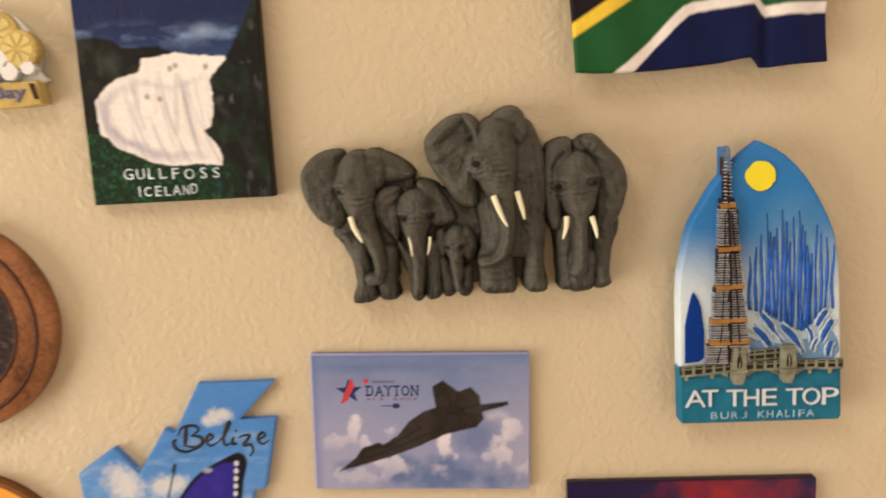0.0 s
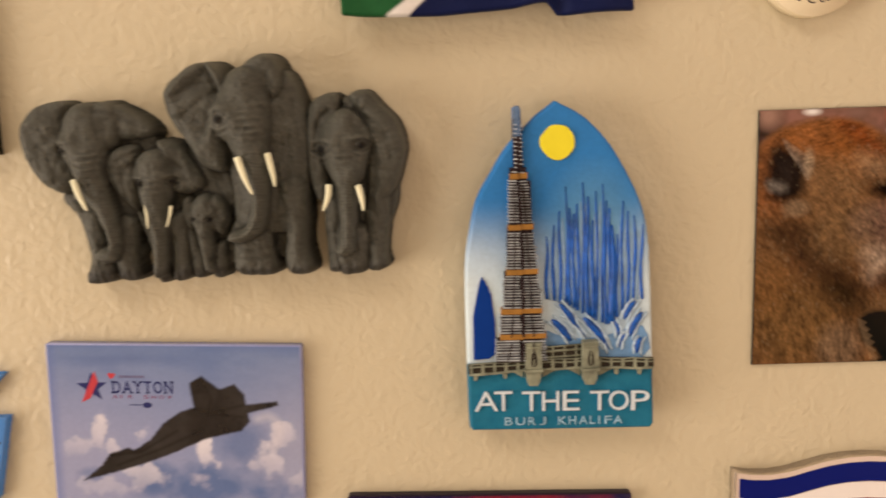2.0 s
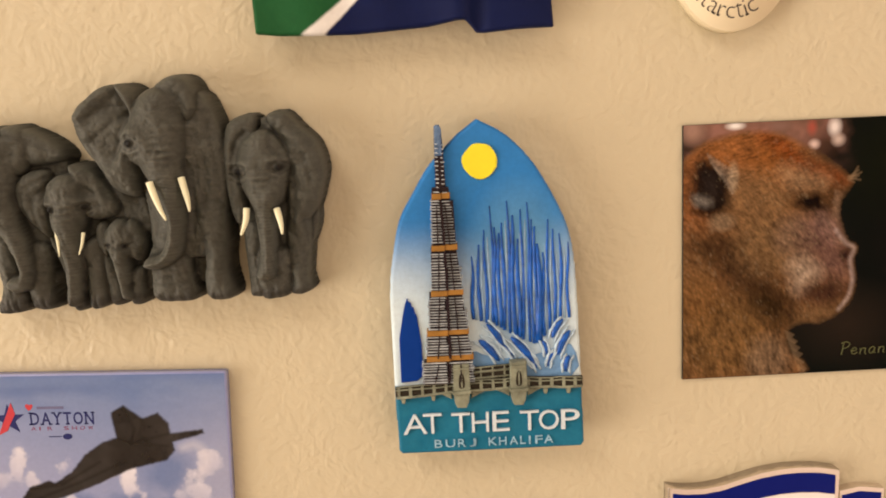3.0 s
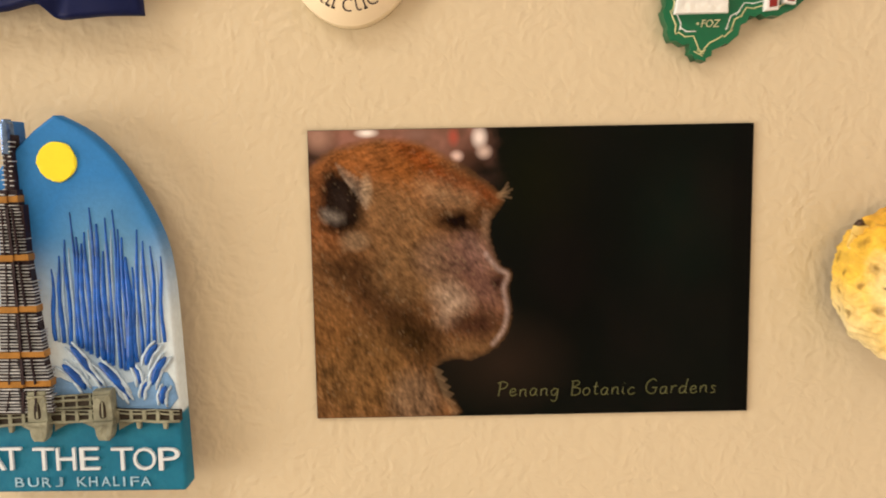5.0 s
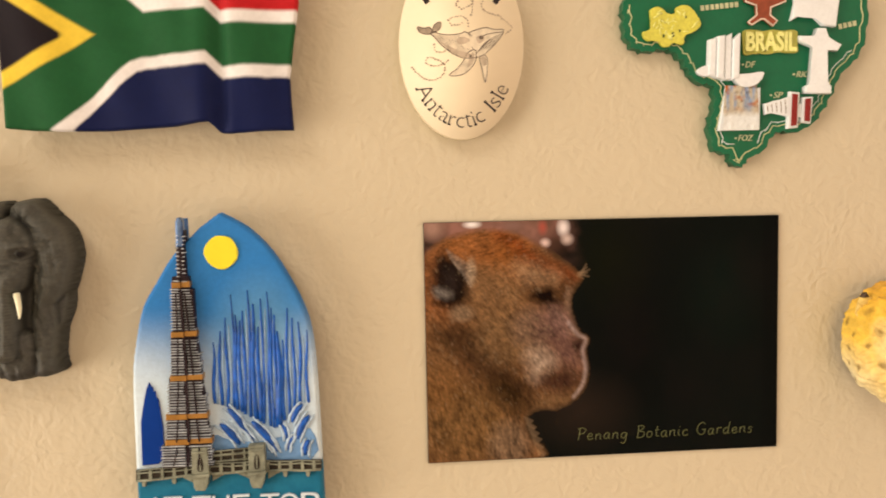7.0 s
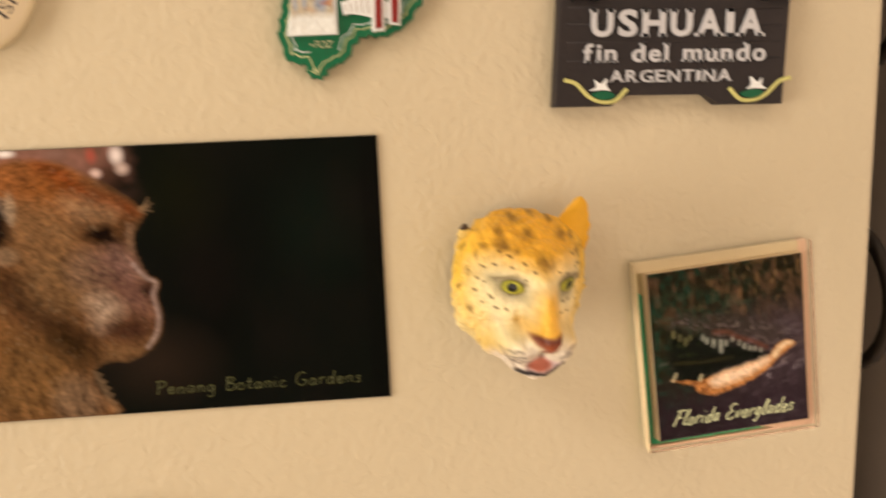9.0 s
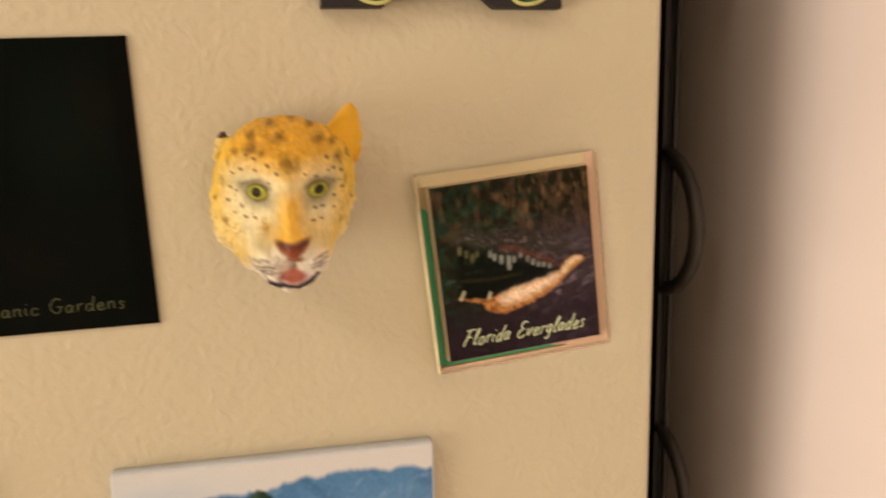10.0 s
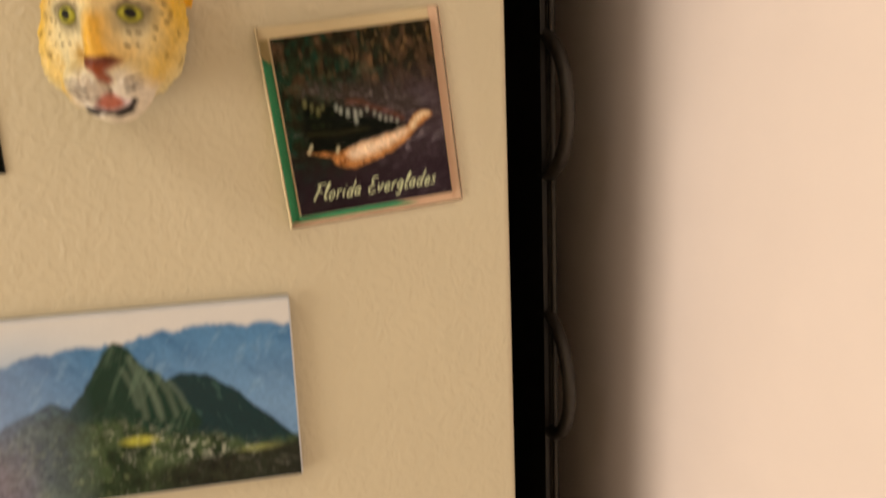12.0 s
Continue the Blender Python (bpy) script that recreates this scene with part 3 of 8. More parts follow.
def oval_magnet():
    t = thing("oval_magnet", 0.1757, 1.4622, "cream oval enamel magnet with a line drawing and curved lettering", "magnet")
    bm = prism(disc(0, 0, 19.3, 28.9, 72), 0, 5.2, 2.2, segs=5)
    for f in bm.faces:
        f.smooth = True
    part("plate", bm, M_CREAM, t)
    ink = material("brown_ink", paint(70, 52, 46), 0.5)
    pale = material("washed_ink", paint(208, 182, 148), 0.5, vary=0.4, scale=420)
    dots = material("dot_ink", paint(150, 124, 100), 0.5)
    shade_ink = material("grey_wash", paint(174, 148, 120), 0.5, vary=0.5, scale=500)
    # a plain curved body with two fins, and dotted swirls about it
    whale = spline([(-9.0, 4.0), (-6.7, 3.3), (-3.8, 3.0), (-0.3, 3.4), (0.9, 4.0), (2.0, 3.6), (4.4, 4.5), (7.6, 5.2), (10.3, 4.6), (13.1, 4.5), (11.7, 1.8), (9.0, -1.1), (6.7, -3.1), (4.3, -3.9), (0.8, -4.1), (-2.7, -2.8), (-6.2, -0.2), (-8.5, 2.3), (-9.6, 3.2)], 3)
    tail = (spline([(-9.6, 3.2), (-12.0, 3.3), (-13.4, 4.3), (-13.5, 5.4), (-11.6, 5.0), (-9.9, 5.3), (-9.0, 4.0)], 3), spline([(-9.0, 4.0), (-8.4, 6.0), (-6.5, 6.9), (-6.7, 4.9), (-8.5, 3.7)], 3))
    fins = (spline([(4.3, -1.7), (4.0, -5.4), (1.0, -8.6), (-2.2, -9.5), (-4.1, -9.1), (-1.6, -7.4), (0.5, -4.8), (2.0, -2.3)], 3), spline([(5.5, -3.7), (7.5, -3.4), (7.9, -6.0), (7.4, -10.9), (6.9, -10.9), (6.0, -6.6)], 3))
    part("drawing", prism(whale, 5.1, 5.24), pale, t, "grey drawn shape")
    for pts in tail:
        part("drawing", prism(pts, 5.1, 5.25), shade_ink, t)
    for pts in fins:
        part("drawing", prism(pts, 5.1, 5.27), pale, t)
    for pts in ([(-6.6, 0.8), (-3.6, -0.6), (-0.6, -1.8), (2.0, -2.4), (3.0, -3.6), (0.8, -3.9), (-2.6, -2.6), (-5.6, -0.2)], [(-1.6, 1.6), (0.6, 2.4), (2.6, 1.4), (1.0, 0.4), (-1.0, 0.2)], [(5.6, -3.9), (7.4, -3.8), (7.6, -6.0), (6.4, -6.2)], [(4.4, 2.2), (6.4, 3.0), (7.0, 1.6), (5.4, 0.4)], [(2.6, -3.0), (3.8, -2.6), (3.4, -5.4), (1.6, -7.0), (2.0, -5.0)]):
        part("shading", prism(spline(pts, 3), 5.15, 5.29), shade_ink, t, "soft grey shading")
    bm = bmesh.new()
    for pts in (whale, *tail, *fins):
        bead([tuple(q) for q in pts] + [tuple(pts[0])], 5.2, 0.13, bm, sides=5)
    bead([(12.8, 3.9), (10.4, 3.7), (7.9, 3.2), (6.4, 2.6)], 5.24, 0.11, bm, sides=5)
    bead([(5.4, 2.2), (6.0, 2.5), (6.6, 2.1), (6.0, 1.8), (5.4, 2.2)], 5.24, 0.2, bm, sides=5)
    for k in range(8):  # fine pleats under the jaw
        bead([(12.4 - 0.3 * k, 3.3 - 0.5 * k), (9.2 - 0.5 * k, 2.0 - 0.5 * k), (6.6 - 0.3 * k, 0.2 - 0.42 * k)], 5.24, 0.06, bm, sides=4)
    rng = random.Random(3)
    for k in range(30):
        px = -7 + 11 * rng.random()
        top, low = np.interp(px, [-9, -5, 2, 8], [3.4, 2.8, 3.2, 4.6]), np.interp(px, [-9, -3.5, 2, 7], [2.6, -2.2, -3.8, -2.0])
        pz = low + (top - low) * rng.random() ** 1.6
        bead([(px - rng.uniform(0.2, 0.6), pz + 0.5), (px, pz), (px + rng.uniform(0.2, 0.6), pz - 0.5)], 5.24, 0.06, bm, sides=4)
    part("outline", bm, ink, t, "thin dark ink lines")
    bm = bmesh.new()
    curls = ([(-15.5, -6.9), (-13.6, -8.9), (-11.6, -10.3), (-9.3, -10.7), (-6.9, -9.9), (-5.4, -8.0), (-5.7, -5.7), (-8.0, -4.4), (-10.6, -4.0), (-11.2, -5.4), (-9.2, -6.5), (-6.3, -6.1), (-3.6, -4.3)],
             [(-8.5, 0.0), (-8.4, -1.7), (-6.5, -2.3), (-4.5, -1.4)], [(-4.2, 7.5), (-2.6, 8.3), (-0.2, 8.6), (1.8, 7.5), (2.2, 4.9)], [(-4.0, 7.2), (-3.2, 6.0), (-0.8, 6.0), (0.3, 6.6)],
             [(-1.0, 13.2), (-1.6, 12.0), (0.1, 10.9), (2.5, 11.8), (3.4, 13.2), (1.4, 14.6), (-1.0, 13.6)], [(3.6, 13.2), (3.3, 10.0), (2.7, 8.6)], [(6.6, 13.2), (6.3, 11.8), (7.4, 10.1), (9.8, 9.2), (12.1, 8.7), (12.7, 7.8), (14.4, 6.7), (15.6, 4.9), (13.5, 3.2)])
    for pts in curls:
        line = spline(pts, 8, False)
        run = np.r_[0, np.cumsum(np.linalg.norm(np.diff(line, axis=0), axis=1))]
        for at in np.arange(0, run[-1], 0.85):
            px, pz = np.interp(at, run, line[:, 0]), np.interp(at, run, line[:, 1])
            prism(disc(px + rng.uniform(-0.12, 0.12), pz + rng.uniform(-0.12, 0.12), rng.uniform(0.2, 0.34), n=6), 5.15, 5.27, bm=bm)
    part("dots", bm, dots, t, "dotted swirling lines")
    bm = bmesh.new()
    wide = {"A": 4.4, "n": 2.6, "t": 1.8, "a": 2.5, "r": 1.9, "c": 2.4, "i": 0.5, " ": 1.9, "I": 0.6, "s": 2.2, "l": 0.45, "e": 2.5}
    word = "Antarctic Isle"
    arc = np.radians(np.linspace(-58, 58, 400))
    line = np.stack([17.2 * np.sin(arc), -25.4 * np.cos(arc)], 1)
    run = np.r_[0, np.cumsum(np.linalg.norm(np.diff(line, axis=0), axis=1))]
    gap = (run[-1] - sum(wide[c] for c in word)) / (len(word) - 1)
    at = 0.0
    for ch in word:
        a, b = (np.array([np.interp(at + o, run, line[:, k]) for k in (0, 1)]) for o in (0, wide[ch]))
        slope = math.degrees(math.atan2(b[1] - a[1], b[0] - a[0]))
        if ch != " ":
            serif_glyph(ch, a[0], a[1], wide[ch], 4.7, 5.1, 0.2, bm, -0.02, slope, 0.24)
        at += wide[ch] + gap
    part("lettering", bm, material("dark_ink", paint(52, 42, 42), 0.5), t, "dark curved lettering")
    bm = bmesh.new()
    for i in range(11):
        a = radians(-50 + 10 * i)
        px, pz = 14.2 * math.sin(a) * 1.05, 22.0 * math.cos(a)
        prism(spin(rect(-0.8, -1.9, 0.8, 1.9), math.degrees(-a) * 0.7) + np.array((px, pz)), 5.1, 5.3, bm=bm)
    part("lettering_bars", bm, M_INK, t, "curved row of dark marks")


def map_magnet():
    t = thing("map_magnet", 0.265, 1.455, "green country-shaped resin magnet with raised white and yellow landmarks", "magnet")
    green = material("green_resin", paint(22, 92, 58), 0.38, vary=0.12, scale=500, bump=0.1)
    outline = spline([(-38, 20), (-37.7, 16), (-37.6, 11.4), (-35.2, 7), (-30.8, 5.3), (-25.6, 6.0), (-21.4, 5.2), (-18.1, 1.7), (-16.1, -1.8), (-13.2, -4.4), (-8.8, -5.4), (-7.9, -9.7), (-8.8, -14.4), (-9.6, -19.2),
                      (-7.7, -25.8), (-3.3, -27.4), (-1.8, -30.8), (1.6, -30.9), (3.4, -28.5), (8.4, -26.2), (11.1, -21.8), (14.4, -20.0), (18.7, -20.4), (24.8, -17.8), (28.5, -13.1), (31.6, -7.6), (34.0, -2.0), (37.6, 1.2), (41.2, 6.0),
                      (43, 14.7), (42, 24), (34, 31), (20, 37), (8, 43), (-8, 44), (-18, 36), (-30, 32)], 4)
    along = np.arange(len(outline))
    outline = outline + 0.45 * np.stack([np.sin(along * 1.9), np.cos(along * 2.3)], 1)
    part("plate", prism(outline, 0, 4.0, 0.7, segs=3), green, t)
    n = np.roll(outline, -1, 0) - np.roll(outline, 1, 0)
    n = np.stack([-n[:, 1], n[:, 0]], 1) / np.linalg.norm(n, axis=1)[:, None]
    if np.mean(inside(*(outline + n).T, outline)) < 0:
        n = -n
    part("gold_line", bead([tuple(p) for p in outline + 2.1 * n], 4.0, 0.2, sides=5), material("pale_gold_line", paint(204, 190, 136), 0.35, 0.2), t, "raised pale gold coast line")
    part("gold_line", bead([tuple(p) for p in (outline + 3.4 * n)[34:61]], 4.0, 0.15, sides=5), M_WHITE, t)
    part("gold_line", bead([tuple(p) for p in (outline + 3.4 * n)[76:112]], 4.0, 0.15, sides=5), M_WHITE, t)
    yellow = material("yellow_resin", paint(204, 186, 72), 0.45, vary=0.25, scale=900, bump=0.3)
    # yellow cluster, a plain rounded shape with pale ridges
    lump = spline([(-29.7, 16.8), (-29.3, 18.4), (-26.9, 19.1), (-24.9, 17.6), (-22.9, 16.1), (-21.3, 17.6), (-21.3, 18.8), (-18.5, 19.7), (-16.4, 18.8), (-14.4, 16.1), (-13.1, 13.8), (-14.4, 11.9), (-17.2, 10.7), (-19.2, 9.9), (-18.4, 8.4), (-19.6, 7.2), (-22.1, 8.4), (-23.3, 6.8), (-25.7, 6.8), (-27.3, 8.8), (-30.1, 8.4), (-31.7, 9.5), (-31.9, 11.4), (-29.3, 11.8)], 3)
    cluster = part("yellow_cluster", prism(lump, 3.9, 5.3, 0.5), yellow, t, "raised yellow cluster")
    ridge = material("pale_yellow_ridge", paint(226, 212, 120), 0.4, vary=0.2, scale=900)
    rng = random.Random(8)
    for k in range(46):
        px, pz = rng.uniform(-30, -14.6), rng.uniform(8.4, 18)
        if inside(np.array([px]), np.array([pz]), lump)[0] > 0.8:
            a, n = rng.uniform(0, 3.1), rng.uniform(0.4, 1.0)
            part("ridge", bead([(px - n * math.cos(a), pz - n * math.sin(a)), (px, pz + 0.2), (px + n * math.cos(a), pz + n * math.sin(a))], 5.3, rng.uniform(0.14, 0.26), sides=5), ridge, cluster)
    hollow = material("olive_hollow", paint(78, 84, 40), 0.6)
    for px, pz, r in ((-22.4, 10.4, 0.8), (-25.4, 10.0, 0.6), (-20.2, 11.6, 0.5), (-26.0, 14.6, 0.4), (-18.2, 15.8, 0.4)):
        part("hollow", prism(disc(px, pz, 0.7 * r, r, 10), 5.2, 5.36), hollow, cluster)
    backing = spline([(0.9, 11.6), (4.0, 12.1), (7.4, 11.7), (10.6, 12.1), (14.0, 11.8), (17.2, 12.1), (19.1, 11.4), (18.8, 8), (19.2, 5.2), (16, 4.8), (12.4, 5.0), (9, 4.4), (5.2, 4.7), (1.4, 4.2), (0.8, 7.6)], 4)
    plate = part("word_backing", prism(backing, 3.9, 4.7, 0.3), material("olive_yellow_backing", paint(172, 158, 72), 0.4, vary=0.2, scale=700), t, "raised olive yellow plate")
    part("lettering", letters("BRASIL", 1.6, 5.2, 16.8, 6.2, 4.6, 0.9, bold=0.035), material("bright_yellow_letters", paint(226, 210, 124), 0.35, vary=0.25, scale=700, bump=0.4), plate, "raised yellow letters")
    for k in range(4):  # fluted white towers
        part("white_tower", prism([(-11.1 + 2.5 * k, -2.2 - 0.9 * min(k, 2)), (-8.6 + 2.5 * k, -3.2 - 0.6 * min(k, 3 - k)), (-8.3 + 2.5 * k, 9.4 + 0.7 * min(k, 2)), (-10.8 + 2.5 * k, 8.8 + 0.9 * min(k, 3 - k))], 3.9, 6.4 + 0.5 * (k % 2), 0.6), M_WHITE, t)
    bm = prism(spline([(-14.4, -0.6), (-11, 0.9), (-9.5, -1.5), (-11, -2.7), (-13.6, -2.2)], 4), 3.9, 5.8, 0.6)
    part("white_base", bm, M_WHITE, t, "raised white rounded base")
    part("white_bowl", prism(spline([(-2.4, -2.4), (2.4, -1.9), (7.2, -1.4), (6.0, -4.3), (3.1, -5.9), (-0.2, -5.9), (-2.1, -4.3)], 4), 3.9, 6.4, 0.9), M_WHITE, t, "raised white bowl")
    # white standing cross shape on a foot
    bm = prism([(24.7, 12.4), (27.6, 12.4), (27.8, 9.2), (33.0, 7.2), (31.6, 5.2), (27.4, 5.9), (27.9, -4.8), (29.7, -6.0), (29.7, -8.4), (20.9, -8.1), (21.0, -6.0), (22.6, -5.2), (23.5, 6.5), (19.1, 8.1), (18.9, 10.0), (23.7, 9.3)], 3.9, 6.6, 0.5)
    part("white_cross_shape", bm, M_WHITE, t, "raised white cross shape")
    part("white_roof", prism([(17.6, 20.3), (16.3, 14.8), (18.8, 16.4), (24.2, 16.0), (27.1, 13.3), (31.3, 12.9), (32.2, 21.1), (31, 25), (22, 27), (17, 24)], 3.9, 6, 0.6), M_WHITE, t)
    rust = [(2.2, 14.4), (5.0, 16.5), (4.8, 19.6), (1.3, 20.8), (1.0, 22.4), (14.6, 22.4), (14.4, 20.8), (9.6, 19.0), (9.4, 16.5), (11.8, 14.8), (10.4, 13.2), (7.5, 15.3), (6.3, 15.3), (3.4, 13.5)]
    figure = part("brown_figure_shape", prism(rust, 3.9, 5.4, 0.4), material("red_brown_paint", paint(140, 66, 42), 0.5, vary=0.3, scale=700), t, "raised red-brown shape with a pale edge")
    part("pale_edge", bead(rust + rust[:1], 5.3, 0.3, sides=6), material("pale_pink_edge", paint(214, 184, 156), 0.45), figure)
    # falls: white water below, streaks of blue and rust above
    x, z = grid(-6, 7, -19, -5, 0.3)
    s = Sheet(x, z, paint(190, 168, 138))
    s.lay(np.clip(fuzz(x, z / 4, 1.3, 4) * 3 - 1.3, 0, 1) * step(z + 13, 1.5) * 0.8, paint(112, 138, 168))
    s.lay(np.clip(fuzz(x, z, 2.2, 8) * 4 - 2.2, 0, 1) * step(z + 12, 2), paint(172, 92, 40))
    s.lay(np.clip(fuzz(x, z, 0.9, 18) * 4 - 2.4, 0, 1) * 0.7, paint(90, 70, 54))
    s.lay(step(-14.5 - z + fuzz(x, z, 2, 3), 1), paint(224, 212, 196))
    part("falls_block", prism([(-5.0, -7.5), (6.6, -6.2), (6.4, -19.6), (-7.3, -19.8)], 3.9, 5.4, 0.4), M_WHITE, t)
    surface("waterfall", grid_mesh(x * (1.0 - 0.012 * (z + 12)) - 0.8, z - 0.6, 5.45 + 0.6 * fuzz(x, z, 1.2, 6), s.c, M_RESIN, np.abs(x - 0.6) < 5.6), t, "raised waterfall")
    part("white_wing", prism([(7.7, -11.3), (10.6, -10.9), (16.3, -9.0), (16.3, -15.6), (10.7, -14.1), (8.2, -14.8)], 3.9, 5.6, 0.4), M_WHITE, t, "raised white wing")
    for k in range(5):
        px = 8.6 + 1.5 * k
        part("wing_line", bead([(px, -12.0 + 0.3 * (px - 8.6)), (px + 0.3, -13.8 - 0.1 * (px - 8.6))], 5.6, 0.13, sides=4), material("wing_line_brown", paint(120, 96, 74), 0.5), t)
    red = material("dark_red_paint", paint(128, 34, 30), 0.4)
    for bar in (np.array([(16.5, -7.8), (19.3, -8.1), (18.9, -18.7), (15.9, -19.0)]), np.array([(20.8, -9.6), (23.8, -9.4), (23.2, -17.5), (20.5, -17.2)])):
        mid = bar.mean(0)
        part("white_bar", prism([tuple(q) for q in mid + (bar - mid) * (1.2, 1.06)], 3.9, 5.6, 0.4), M_WHITE, t)
        part("red_bar", prism([tuple(q) for q in mid + (bar - mid) * (0.6, 0.92)], 5.5, 6.3, 0.3), red, t, "raised dark red bar")
    part("white_bar", prism([(19.4, -11.4), (20.4, -11.6), (20.3, -15.8), (19.2, -15.6)], 3.9, 5.3, 0.2), M_WHITE, t)
    gold = material("gold_letters", paint(186, 176, 132), 0.4, vary=0.3, scale=800)
    for word, px, pz, w in (("FOZ", -0.2, -23.0, 5.0), ("DF", 1.9, 0.3, 3.3), ("RIO", 19.0, -2.8, 4.6), ("SP", 11.4, -9.4, 3.2)):
        part("lettering", letters(word, px, pz, w, 1.9, 3.9, 0.5, slant=0.25), gold, t, "small raised gold letters")
        part("place_mark", prism(disc(px - 0.8, pz + 0.9, 0.35, n=8), 3.9, 4.4), gold, t)
    for px, pz, n, tilt in ((-12.4, 17.9, 8, 6), (33.6, 12.3, 4, 12)):  # worn small words
        for k in range(n):
            bar = spin(rect(-0.55, -0.8, 0.55, 0.8), tilt) + np.array((px + 1.6 * k, pz + 1.0 + 1.6 * k * math.tan(radians(tilt))))
            part("lettering_bar", prism(bar, 3.9, 4.3), gold, t)


def panel_of_penguins():
    t = thing("ushuaia_magnet", 0.365, 1.43, "dark slate-coloured resin magnet with a painted coast, lighthouse and raised letters", "magnet", 1.2)
    dark = material("slate_resin", paint(44, 38, 37), 0.55, vary=0.15, scale=400, bump=0.25, bump_scale=500)
    outline = [(-34, -17.0), (-31.6, 48), (34, 48), (32.6, -16.9), (13.8, -16.9), (9.4, -13.4), (-13.6, -13.4), (-17.6, -16.9)]
    part("plate", prism(outline, 0, 5.5, 0.6), dark, t)
    bm = bmesh.new()
    for k in range(5):
        bead([(-30.5, 14 - 4.5 * k + 0.6 * math.sin(k)), (-10, 14.3 - 4.5 * k), (12, 13.8 - 4.5 * k), (31, 14.1 - 4.5 * k)], 5.3, 0.32, bm, sides=5)
    part("slat_edges", bm, dark, t, "ridges between dark boards")
    white = material("grey_white_letters", paint(192, 180, 172), 0.5, vary=0.1, scale=800)
    part("lettering", serif_word("USHUAIA", -24, 2.0, 49, 7.4, 5.5, 0.9, 0.03), white, t, "raised white letters")
    part("lettering", serif_word("fin del mundo", -26, -4.9, 52.4, 5.2, 5.5, 0.8, 0.02), white, t, "raised white letters")
    part("lettering", serif_word("ARGENTINA", -18.4, -10.4, 35, 3.4, 5.5, 0.7, 0.012), white, t, "raised white letters")
    x, z = grid(-14, 21, 15.4, 46, 0.35)
    s = Sheet(x, z, paint(84, 104, 136))
    s.lay(np.clip(fuzz(x / 2, z, 4, 3) * 3 - 1.5, 0, 1) * 0.6, paint(120, 140, 164))
    s.lay(step(26.5 + 0.8 * np.sin(x / 4) - z), paint(56, 66, 34))
    s.lay(np.clip(fuzz(x / 3, z, 1.2, 9) * 4 - 2.2, 0, 1) * step(26 - z) * 0.5, paint(84, 84, 52))
    s.lay(step(21.6 + 0.7 * np.sin(x / 2.6 + 1) - z), paint(36, 46, 92))
    s.lay(step(19.2 + 0.9 * np.sin(x / 2.1) - z), paint(58, 52, 54))
    s.c *= 0.72
    s.grain(1.2, 0.25)
    surface("coast_picture", grid_mesh(x, z, 5.7 + 0.2 * fuzz(x, z, 2, 2), s.c, M_RESIN), t, "painted green coast and blue water")
    part("picture_rim", bead([(-14, 15.4), (21, 15.4), (21, 46), (-14, 46), (-14, 15.4)], 5.7, 0.45), dark, t)
    red = material("red_paint", paint(150, 38, 36), 0.5)
    lh = part("lighthouse", prism([(2.8, 20.2), (6.2, 20.2), (5.7, 28.6), (3.2, 28.6)], 5.6, 7.4, 0.6), red, t, "small red and white lighthouse")
    part("white_band", prism([(2.7, 22.6), (6.3, 22.6), (6.0, 25.6), (2.9, 25.6)], 5.7, 7.6, 0.3), M_WHITE, lh)
    part("lantern", prism(disc(4.4, 29.4, 1.2, n=14), 5.6, 7.4, 0.4), material("lantern_grey", paint(120, 140, 130), 0.5), lh)
    black, yel = material("black_paint", paint(20, 18, 20), 0.4), material("soft_yellow_paint", paint(200, 184, 110), 0.45)
    for m in (1, -1):
        sgn = lambda pts: [(m * a + (0 if m > 0 else 3.0), b) for a, b in pts]
        part("black_form", prism(spline(sgn([(-25, 38), (-19, 37), (-18, 30), (-19.5, 20), (-20.5, 13), (-23, 11.5), (-27, 13), (-29.5, 11.6), (-28.5, 17), (-27.5, 28)]), 4), 5.4, 7.6, 1.0), black, t, "raised plain black form")
        part("white_form", prism(spline(sgn([(-20.2, 36), (-18.2, 35), (-17.2, 28), (-18, 20), (-20.4, 15), (-22.2, 13.6), (-21.8, 16.8), (-20, 22), (-20.8, 29)]), 4), 7.0, 8.4, 0.7), M_WHITE, t, "raised plain white form")
        part("yellow_patch", prism(spline(sgn([(-17.6, 17.4), (-15.6, 18), (-13.4, 15), (-16, 14.6), (-17.8, 15.2)]), 4), 5.4, 6.8, 0.5), yel, t)
        part("yellow_line", bead([tuple(p) for p in spline(sgn([(-31.4, -9.6), (-28, -10.6), (-24.5, -14), (-21, -15.6), (-16.8, -15.4), (-13.4, -12.2)]), 5, False)], 5.6, 0.62), yel, t, "raised curving yellow line")
        part("green_leaf", prism(spline(sgn([(-23.6, -13.6), (-20, -12.6), (-16.6, -14), (-20, -15.2)]), 4), 5.4, 6.3, 0.4), material("leaf_green", paint(14, 84, 54), 0.4), t)
        part("white_petal", prism(spline(sgn([(-24.2, -12.6), (-22.4, -11.6), (-22.8, -9.6), (-21.2, -10.8), (-19.4, -9.2), (-19.6, -11.4), (-18.4, -12.6), (-20.6, -12.4)]), 4), 5.4, 6.6, 0.5), M_WHITE, t)


